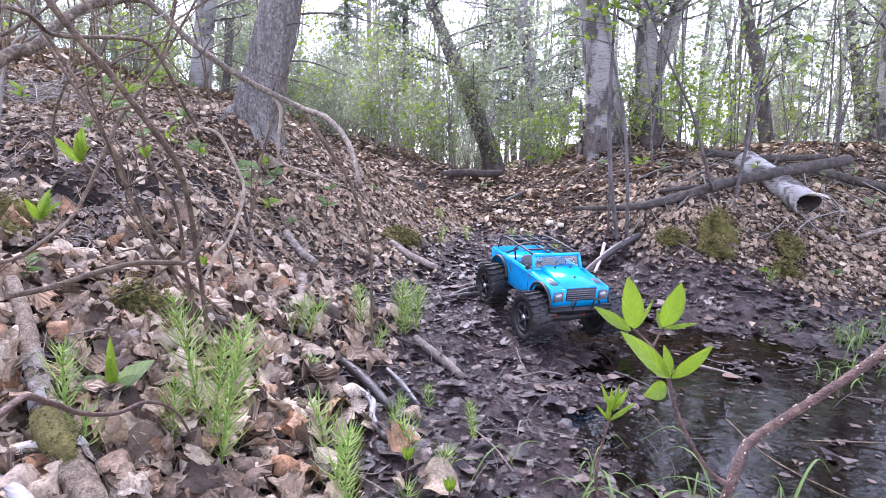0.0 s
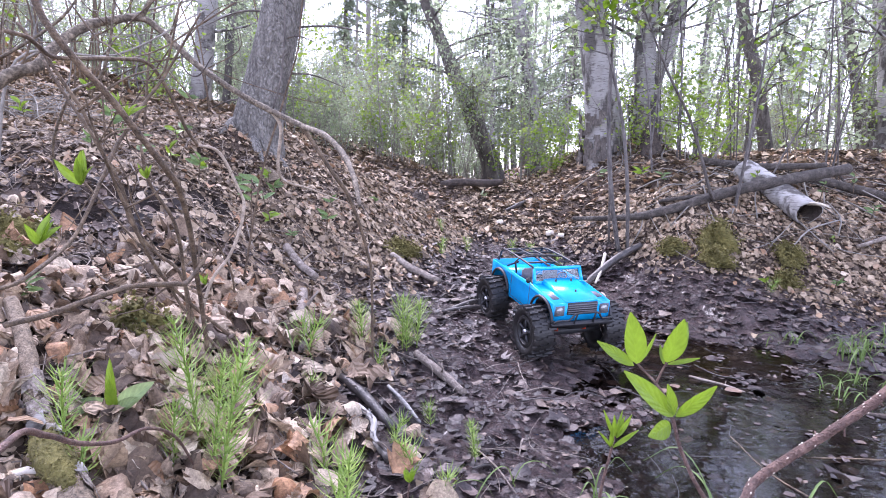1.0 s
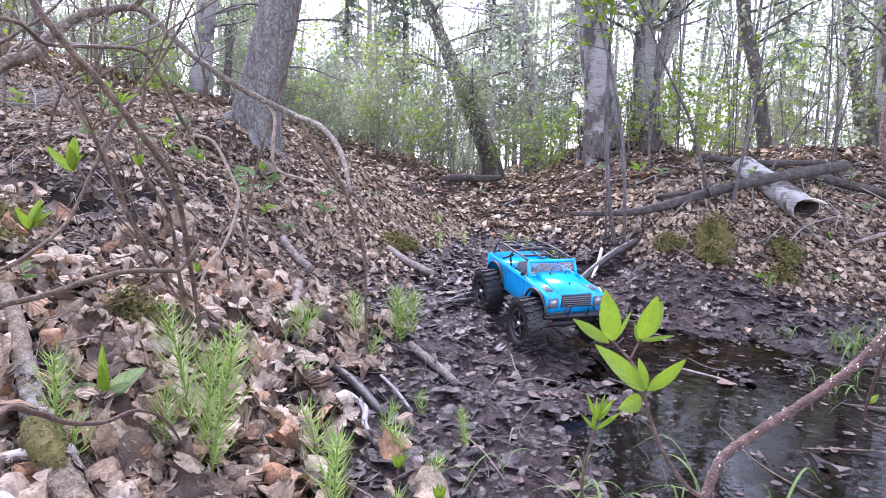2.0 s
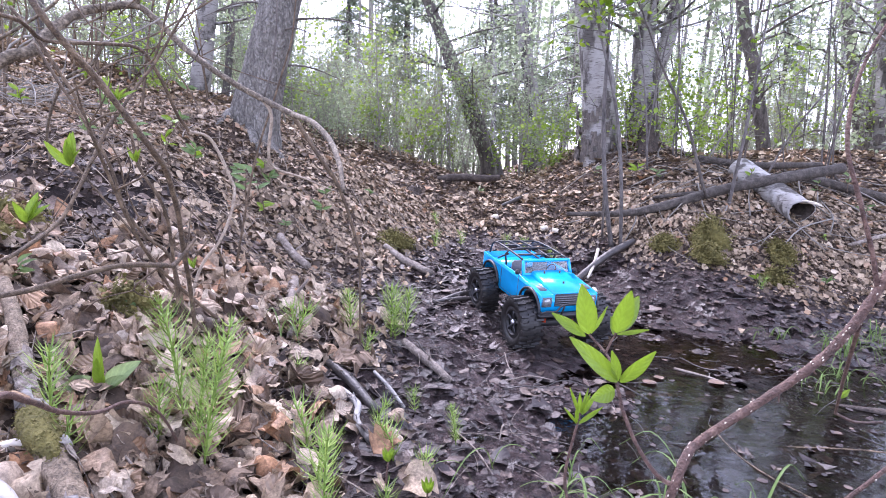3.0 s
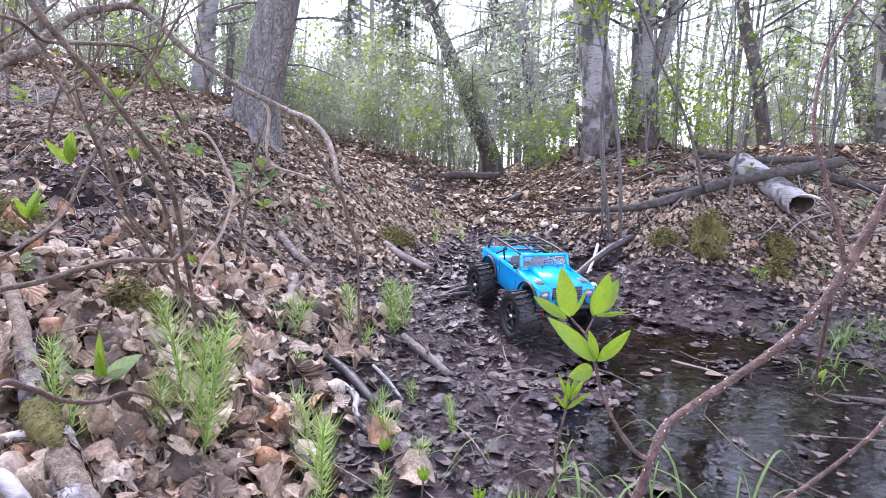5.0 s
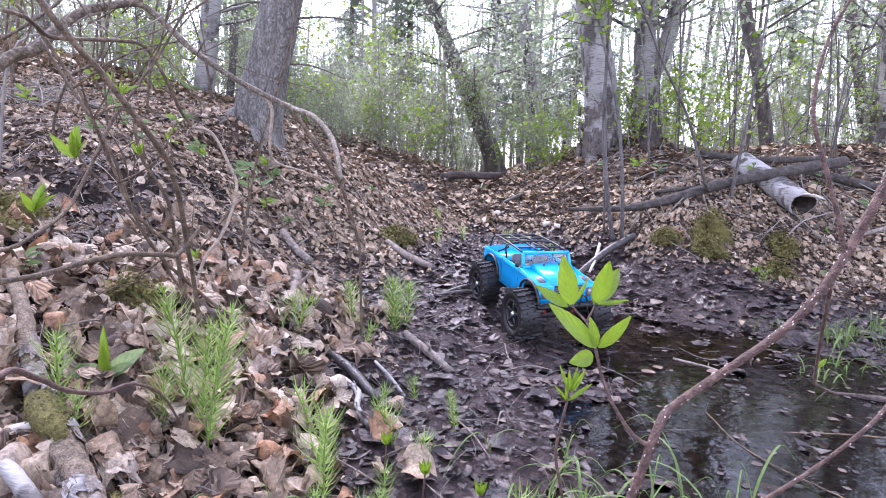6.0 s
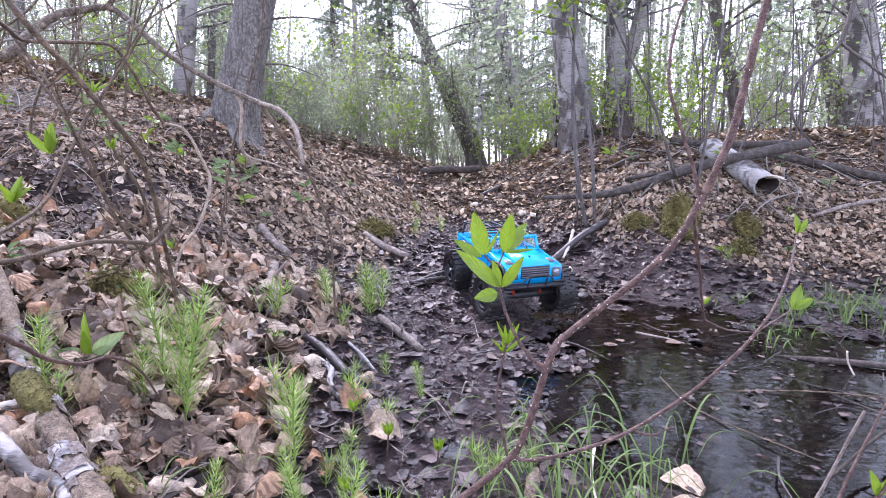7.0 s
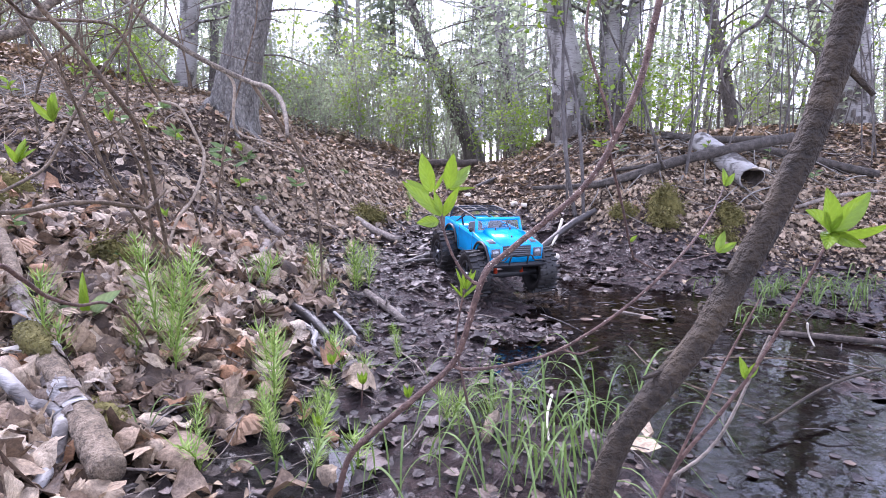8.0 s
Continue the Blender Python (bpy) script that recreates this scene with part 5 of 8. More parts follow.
def mossy_log():
    t = thing("mossy_log", on_ground(-0.6, 1.28), "thin grey log with a cushion of moss on its side", "log")
    base = np.array(t.location)
    line = [np.array(on_ground(x, y, 0.030)) - base for x, y in ((-0.80, 1.45), (-0.70, 1.36), (-0.643, 1.302), (-0.589, 1.258), (-0.532, 1.207), (-0.455, 1.142), (-0.377, 1.075), (-0.305, 1.01), (-0.24, 0.95))]
    part("wood", Shape().tube(line, [0.011, 0.013, 0.014, 0.016, 0.018, 0.019, 0.0195, 0.020, 0.019], 18, 9, 0.10, 1), LOG_BARK, t)
    rng = np.random.default_rng(3)
    p, r = spline(line, 9), np.interp(np.linspace(0, 1, 73), np.linspace(0, 1, 9), [0.011, 0.013, 0.014, 0.016, 0.018, 0.019, 0.0195, 0.020, 0.019])
    for k in range(46):
        i = int(rng.integers(14, 62))
        d = p[i + 2] - p[i - 2]
        d /= np.linalg.norm(d)
        u = np.cross(d, (0, 0, 1))
        u /= np.linalg.norm(u)
        w = np.cross(u, d)
        a0, half, long, lift = rng.uniform(-0.5, 3.4), rng.uniform(0.25, 0.7), rng.uniform(0.006, 0.016), rng.uniform(0.0012, 0.0035)
        v = []
        for side in (-1, 0, 1):
            for q in (-1, -0.3, 0.4, 1):
                a = a0 + half * q * (1 + 0.2 * rng.uniform(-1, 1))
                rr = r[i] * 1.04 + lift * (1 + 0.6 * abs(q)) + 0.001 * rng.uniform(-1, 1)
                v.append(p[i] + d * (side * long * (1 + 0.4 * rng.uniform(-1, 1))) + (u * np.cos(a) + w * np.sin(a)) * rr)
        part("bark_flake", Shape().add(v, [(4 * m + j, 4 * m + j + 1, 4 * m + j + 5, 4 * m + j + 4) for m in range(2) for j in range(3)]), FLAKE if k % 6 else BIRCH_CLEAN, t)
    for k, (x, y, n) in enumerate(((-0.535, 1.205, 60), (-0.345, 1.098, 30))):
        c = np.array(on_ground(x, y, 0.042 if k == 0 else 0.024)) - base
        m = Shape().tube([c + (-0.075, 0.062, -0.008), c + (-0.03, 0.024, -0.004), c + (0.022, -0.02, -0.006), c + (0.06, -0.051, -0.014)], [0.006, 0.0195, 0.021, 0.006], 16, 6, 0.14, k)
        p = np.concatenate(m.v)
        pick = p[rng.integers(0, len(p), 900)]
        m.leaves(pick + rng.normal(0, 0.0025, pick.shape), 0.0055, k, 0.3, 0.3, 0.4)
        part("moss_cushion", m, MOSS, t, "olive green moss")
    return t


mossy_log()


def broken_birch():
    t = thing("birch_branch", on_ground(-0.46, 1.1), "broken white birch branch with peeling bark", "branch")
    base = np.array(t.location)
    line = [np.array(on_ground(x, y, 0.018 + u)) - base for x, y, u in ((-0.64, 1.17, 0.012), (-0.56, 1.13, 0.012), (-0.498, 1.1, 0.012), (-0.433, 1.065, 0.012), (-0.391, 1.051, 0.010), (-0.368, 1.042, 0.008))]
    part("upper_piece", Shape().tube(line, [0.008, 0.009, 0.0098, 0.010, 0.0095, 0.009], 14, 6, 0.06, 1), BIRCH_CLEAN, t)
    line = [np.array(on_ground(x, y, 0.016 + u)) - base for x, y, u in ((-0.37, 1.044, 0.008), (-0.354, 1.025, 0.010), (-0.336, 1.0, 0.008), (-0.322, 0.97, 0.004), (-0.305, 0.92, 0.0))]
    part("lower_piece", Shape().tube(line, [0.0085, 0.009, 0.0092, 0.009, 0.008], 14, 6, 0.06, 2), BIRCH_CLEAN, t)
    part("torn_bark", Shape().tube([np.array(on_ground(-0.40, 1.035, 0.012)) - base, np.array(on_ground(-0.375, 1.03, 0.02)) - base, np.array(on_ground(-0.36, 1.01, 0.012)) - base], [0.008, 0.010, 0.006], 10, 4, 0.2, 5, 0.25), STICK, t, "torn brown bark")
    return t


broken_birch()


def mound(x, y, rx, ry, rz, seed, label):
    rng = np.random.default_rng(seed)
    s = Shape()
    n, m = 26, 12
    z0 = float(height(x, y)) - rz * 0.35
    verts, ph = [], rng.uniform(0, 6.28, 6)
    for i in range(m):
        e = i / (m - 1) * np.pi / 2
        for j in range(n):
            a = j / n * 2 * np.pi
            k = 1 + 0.26 * np.sin(3 * a + ph[0] + 3 * e) + 0.2 * np.sin(5 * a + ph[1] + 4 * e) * np.cos(e) + 0.11 * np.sin(9 * a + 7 * e + ph[2]) + rng.uniform(-0.04, 0.04)
            verts.append((x + rx * np.cos(a) * np.cos(e) * k, y + ry * np.sin(a) * np.cos(e) * k, z0 + rz * 1.35 * np.sin(e) * k))
    s.add(verts, [(i * n + j, i * n + (j + 1) % n, (i + 1) * n + (j + 1) % n, (i + 1) * n + j) for i in range(m - 1) for j in range(n)])
    fuzz = np.array(verts)[rng.integers(0, len(verts), 2200)]
    s.leaves(fuzz + rng.normal(0, 0.013, fuzz.shape), 0.013, seed, 0.3, 0.3, 0.4)
    return single("moss_mound", s, MOSS, label, "moss", "mossy mounds")


mound(1.09, 2.93, 0.07, 0.06, 0.075, 1, "yellow-green moss over an old stump on the bank")
mound(1.045, 2.82, 0.05, 0.07, 0.04, 7, "olive moss hanging down the bank below a stump")
mound(1.34, 2.84, 0.035, 0.09, 0.045, 2, "yellow-green moss on the bank beside roots")
mound(1.26, 2.70, 0.03, 0.06, 0.03, 8, "thin olive moss low on the bank")
mound(0.90, 2.93, 0.05, 0.04, 0.03, 3, "small cushion of moss at the mud's edge")
mound(-0.27, 2.64, 0.07, 0.05, 0.03, 4, "flat olive moss cushion beside a stick")
mound(-0.66, 1.58, 0.05, 0.04, 0.03, 5, "olive moss among dead leaves")
mound(-1.10, 1.74, 0.09, 0.08, 0.05, 6, "olive moss on the dark bank")

# ---- leaves of shrubs ----


def blade_leaf(base, tip, wide, seed, droop=0.12, fold=0.25, stray=0.45):
    """A smooth oval leaf between its base and its tip, folded along its rib."""
    rng = np.random.default_rng(seed)
    b, e = np.array(base, float), np.array(tip, float)
    d = e - b
    length = np.linalg.norm(d)
    d = d / length
    face = np.array([rng.normal(0, stray), -1.0 + rng.normal(0, 0.2), 0.45 + rng.normal(0, stray)])
    side = np.cross(d, face)
    side /= np.linalg.norm(side)
    up = np.cross(side, d)
    rows, cols = 11, 7
    v = []
    for i in range(rows):
        u = i / (rows - 1)
        w = wide * length * np.sin(np.pi * u ** 0.86) ** 0.76 * (1 - 0.12 * u)
        w = max(w, 0.001)
        for j in range(cols):
            q = (j / (cols - 1) - 0.5) * 2
            v.append(b + d * length * u + side * w * q * 0.5 + up * (abs(q) * w * fold + 0.006 * length * np.sin(9 * u * 3) * abs(q) - droop * length * u * u))
    f = [(i * cols + j, i * cols + j + 1, (i + 1) * cols + j + 1, (i + 1) * cols + j) for i in range(rows - 1) for j in range(cols - 1)]
    return Shape().add(v, f, grid_blade(rows, cols))


def stems_of(t, lines, bark, sides=9, rough=0.08, name="stem", thin=1.0):
    base = np.array(t.location)
    for k, (line, radii) in enumerate(lines):
        part(name, Shape().tube([np.array(p) - base for p in line], [r * thin for r in radii], sides, 6, rough, k + 7), bark, t)


def budded(t, line, radius, bark, seed, count):
    """Short bud spurs along a stem."""
    rng = np.random.default_rng(seed)
    p = spline(line, 8)
    base = np.array(t.location)
    s = Shape()
    for k in range(count):
        c = p[rng.integers(2, len(p) - 1)] - base
        e = c + rng.normal(0, radius * 2.2, 3)
        s.tube([c, e], [radius * 0.6, radius * 0.3], 5, 2)
    tagged(part("bud_growth", s, bark, t), kind="stuff")


# the red-barked shrub that stands in front of the puddle
shrub = thing("shrub", on_ground(0.03, 0.97), "red-barked shrub with fresh green leaves by the puddle", "shrub")
MAIN = [(0.02, 0.93, -0.01), (0.045, 0.91, 0.09), (0.073, 0.9, 0.128), (0.107, 0.895, 0.16), (0.154, 0.891, 0.205), (0.170, 0.886, 0.246), (0.181, 0.885, 0.286), (0.190, 0.893, 0.302), (0.203, 0.902, 0.311), (0.245, 0.9, 0.347), (0.270, 0.9, 0.369), (0.288, 0.9, 0.392), (0.301, 0.9, 0.416), (0.318, 0.9, 0.455), (0.327, 0.9, 0.485), (0.335, 0.9, 0.53), (0.35, 0.9, 0.60)]
SECOND = [(0.154, 0.891, 0.205), (0.172, 0.893, 0.201), (0.215, 0.91, 0.201), (0.266, 0.929, 0.211), (0.328, 0.938, 0.25), (0.383, 0.949, 0.299), (0.435, 1.0, 0.336), (0.485, 1.072, 0.374)]
stems_of(shrub, [
    (MAIN, [0.0046, 0.0044, 0.0043, 0.0042, 0.0041, 0.0041, 0.0043, 0.0045, 0.0042, 0.0038, 0.0038, 0.0043, 0.0041, 0.0042, 0.0044, 0.0044, 0.0044]),
    (SECOND, [0.0026, 0.0024, 0.0022, 0.0023, 0.0021, 0.002, 0.0017, 0.0011]),
    ([(0.181, 0.885, 0.286), (0.170, 0.888, 0.292), (0.158, 0.892, 0.308), (0.149, 0.898, 0.328), (0.144, 0.903, 0.347)], [0.0024, 0.002, 0.0019, 0.0018, 0.0017]),
    ([(0.300, 0.905, 0.408), (0.312, 0.925, 0.385), (0.330, 0.955, 0.35), (0.345, 0.98, 0.315), (0.356, 0.997, 0.295)], [0.0022, 0.002, 0.0018, 0.0016, 0.0014]),
    ([(0.303, 0.9, 0.42), (0.296, 0.9, 0.445), (0.285, 0.9, 0.475), (0.275, 0.905, 0.515), (0.282, 0.91, 0.56), (0.30, 0.91, 0.60)], [0.0022, 0.002, 0.002, 0.0018, 0.0016, 0.0012]),
    ([(0.266, 0.929, 0.211), (0.285, 0.932, 0.205), (0.305, 0.935, 0.212)], [0.0017, 0.0013, 0.0008]),
    ([(0.383, 0.949, 0.299), (0.42, 0.99, 0.296), (0.465, 1.035, 0.297)], [0.0014, 0.0012, 0.0009]),
    ([(0.356, 0.997, 0.295), (0.39, 1.02, 0.278), (0.437, 1.05, 0.266)], [0.0018, 0.0016, 0.001]),
], RED_BARK, 10, 0.13, thin=0.72)
budded(shrub, MAIN, 0.0017, RED_BARK, 5, 40)


def lenticels(t, line, radius, count, seed):
    """Small pale warts on a stem's bark."""
    rng = np.random.default_rng(seed)
    p = spline(line, 12) - np.array(t.location)
    d = np.gradient(p, axis=0)
    s = Shape()
    for k in range(count):
        i = rng.integers(1, len(p) - 1)
        a = d[i] / np.linalg.norm(d[i])
        out = rng.normal(size=3)
        out -= a * (out @ a)
        out /= np.linalg.norm(out)
        c, w = p[i] + a * rng.uniform(-0.002, 0.002) + out * radius * 0.92, rng.uniform(0.0003, 0.0006)
        s.tube([c - a * w * 1.6, c + out * w * 0.6, c + a * w * 1.6], [w * 0.5, w, w * 0.5], 5, 1)
    tagged(part("lenticel_growth", s, PALE_WOOD, t, "pale corky warts"), kind="stuff")


lenticels(shrub, MAIN[4:], 0.0031, 150, 15)
lenticels(shrub, SECOND, 0.0016, 40, 16)
SPRIG = [((0.144, 0.903, 0.349), (0.109, 0.893, 0.382), 0.31),
         ((0.144, 0.902, 0.350), (0.138, 0.899, 0.372), 0.40),
         ((0.146, 0.903, 0.349), (0.161, 0.884, 0.377), 0.30),
         ((0.142, 0.901, 0.344), (0.123, 0.884, 0.344), 0.55),
         ((0.132, 0.943, 0.370), (0.123, 0.935, 0.409), 0.46),
         ((0.130, 0.944, 0.368), (0.105, 0.952, 0.383), 0.34),
         ((0.134, 0.945, 0.370), (0.146, 0.947, 0.391), 0.22),
         ((0.150, 0.936, 0.374), (0.155, 0.923, 0.408), 0.46),
         ((0.151, 0.936, 0.373), (0.177, 0.944, 0.375), 0.16),
         ((0.152, 0.940, 0.373), (0.172, 0.958, 0.398), 0.42),
         ((0.149, 0.938, 0.372), (0.148, 0.945, 0.384), 0.3)]
for k, (b, e, w) in enumerate(SPRIG):
    part("leaf", blade_leaf(np.array(b) - np.array(shrub.location), np.array(e) - np.array(shrub.location), w * 0.88, k, 0.04, 0.15, 0.25), FRESH_LEAF, shrub)
stems_of(shrub, [([(0.144, 0.903, 0.347), (0.145, 0.92, 0.354), (0.143, 0.934, 0.359), (0.137, 0.941, 0.365), (0.132, 0.944, 0.370)], [0.0013, 0.0011, 0.001, 0.0009, 0.0007]), ([(0.143, 0.934, 0.359), (0.147, 0.936, 0.367), (0.150, 0.936, 0.374)], [0.001, 0.0008, 0.0007])], RED_BARK, 6)
for k, (c, up) in enumerate((((0.465, 1.035, 0.297), (0.022, 0, 0.012)), ((0.465, 1.035, 0.297), (0.006, 0, 0.026)), ((0.485, 1.072, 0.374), (-0.002, 0, 0.022)), ((0.485, 1.072, 0.374), (0.012, 0, 0.016)), ((0.30, 0.91, 0.60), (0.01, 0, 0.02)), ((0.345, 0.98, 0.315), (0.008, 0, 0.008)))):
    b = np.array(c) - np.array(shrub.location)
    part("leaf", blade_leaf(b, b + up, 0.4, 40 + k), FRESH_LEAF, shrub)

NEAR_BARK = mottled("dark_shrub_bark", (0.008, 0.006, 0.004), (0.026, 0.018, 0.011), (0.09, 0.066, 0.040), 55, 350, 0.85, 1.0, 0.004)
# the grey stem and the second shrub close to the path's end
near = thing("shrub", on_ground(0.20, 0.60), "grey-brown shrub stem standing close by the puddle", "shrub")
STAFF = [(0.185, 0.60, -0.01), (0.208, 0.585, 0.20), (0.221, 0.58, 0.286), (0.251, 0.58, 0.334), (0.277, 0.58, 0.391), (0.289, 0.58, 0.441), (0.303, 0.58, 0.55)]
stems_of(near, [(STAFF, [0.0046, 0.0045, 0.0043, 0.0044, 0.0043, 0.0044, 0.0043])], NEAR_BARK, 14, 0.11)
budded(near, STAFF[1:], 0.0026, NEAR_BARK, 8, 14)
late = thing("shrub", on_ground(0.30, 0.80), "thin red shoots with fresh leaves at the puddle", "shrub")
stems_of(late, [
    ([(0.29, 0.80, -0.01), (0.326, 0.8, 0.138), (0.368, 0.8, 0.206), (0.391, 0.8, 0.243), (0.425, 0.8, 0.315), (0.436, 0.8, 0.345)], [0.0034, 0.003, 0.0027, 0.0025, 0.002, 0.0014]),
    ([(0.326, 0.8, 0.138), (0.349, 0.8, 0.198), (0.373, 0.81, 0.243), (0.40, 0.82, 0.29)], [0.0022, 0.002, 0.0018, 0.0012]),
], RED_BARK, thin=0.55)
for k, e in enumerate(((-0.028, -0.02, 0.02), (-0.01, -0.01, 0.034), (0.02, -0.01, 0.032), (0.032, -0.02, 0.006), (0.012, -0.02, -0.008), (-0.018, -0.025, -0.006))):
    b = np.array((0.436, 0.8, 0.345)) - np.array(late.location)
    part("leaf", blade_leaf(b, b + np.array(e) * 0.95, 0.42, 60 + k), FRESH_LEAF, late)
for k, e in enumerate(((-0.004, 0, 0.017), (0.01, 0, 0.014))):
    b = np.array((0.383, 0.8, 0.232)) - np.array(late.location)
    part("leaf", blade_leaf(b, b + np.array(e), 0.4, 70 + k), FRESH_LEAF, late)
stick([(0.40, 0.98, 0.03), (0.45, 0.97, 0.10), (0.485, 0.95, 0.23)], [0.002, 0.0018, 0.0013], STICK, "dry pale stalk leaning over the puddle", seed=31, knots=1, name="dry_stalk", category="stalk")

# the arching shrub on the western slope
arch = thing("arching_shrub", on_ground(-1.0, 1.42), "bare grey shrub with a long arching branch", "shrub")
ARCH = [(-1.0, 1.42, 0.28), (-0.95, 1.48, 0.54), (-0.871, 1.55, 0.67), (-0.827, 1.58, 0.70), (-0.81, 1.62, 0.751), (-0.785, 1.66, 0.795), (-0.758, 1.7, 0.818), (-0.714, 1.74, 0.835), (-0.67, 1.74, 0.808), (-0.603, 1.73, 0.748), (-0.548, 1.72, 0.709), (-0.481, 1.71, 0.669), (-0.415, 1.70, 0.636), (-0.338, 1.66, 0.603), (-0.269, 1.58, 0.578), (-0.215, 1.5, 0.541), (-0.178, 1.42, 0.499), (-0.156, 1.36, 0.456)]
stems_of(arch, [
    (ARCH, [0.016, 0.015, 0.0145, 0.014, 0.0125, 0.0115, 0.0105, 0.0095, 0.009, 0.0086, 0.0084, 0.008, 0.0078, 0.0076, 0.0072, 0.0066, 0.0055, 0.0038]),
    ([(-0.714, 1.74, 0.835), (-0.68, 1.73, 0.875), (-0.64, 1.72, 0.94)], [0.0075, 0.006, 0.005]),
    ([(-0.676, 1.6, 0.84), (-0.705, 1.62, 0.753), (-0.739, 1.63, 0.689), (-0.808, 1.64, 0.655), (-0.90, 1.70, 0.566), (-0.94, 1.75, 0.479)], [0.0028, 0.0034, 0.0036, 0.0036, 0.0036, 0.0036]),
    ([(-0.822, 1.5, 0.70), (-0.756, 1.5, 0.735), (-0.702, 1.5, 0.771), (-0.66, 1.5, 0.82)], [0.004, 0.0034, 0.003, 0.0024]),
], ARCH_BARK, 12, 0.1, thin=0.78)
stems_of(arch, [([(-0.338, 1.66, 0.603), (-0.276, 1.66, 0.511), (-0.249, 1.68, 0.465), (-0.229, 1.70, 0.404), (-0.214, 1.72, 0.334), (-0.207, 1.73, 0.274), on_ground(-0.205, 1.735, -0.01)], [0.0062, 0.006, 0.0055, 0.005, 0.0045, 0.004, 0.0038])], STEM_BARK, 10, 0.09, thin=0.72)
stems_of(arch, [([(-0.413, 1.70, 0.633), (-0.396, 1.70, 0.599), (-0.407, 1.72, 0.501), (-0.348, 1.76, 0.471), (-0.285, 1.82, 0.44)], [0.005, 0.0048, 0.0042, 0.0028, 0.0016])], PALE_TWIG, 9, 0.08, thin=0.8)
tangle = thing("bare_shrub", on_ground(-0.50, 1.58), "tangle of thin bare brown shoots on the leafy slope", "shrub")
stems_of(tangle, [([(-0.515, 1.2, 0.72), (-0.503, 1.2, 0.687), (-0.487, 1.2, 0.661), (-0.473, 1.22, 0.63), (-0.459, 1.25, 0.597), (-0.442, 1.28, 0.553), (-0.428, 1.32, 0.505), (-0.429, 1.35, 0.479), (-0.442, 1.4, 0.416), (-0.466, 1.46, 0.331), (-0.49, 1.52, 0.254), on_ground(-0.50, 1.56, -0.01)], [0.0048, 0.005, 0.005, 0.005, 0.0052, 0.0052, 0.0052, 0.005, 0.005, 0.005, 0.005, 0.0055])], STEM_BARK, 9, 0.09, thin=0.85)
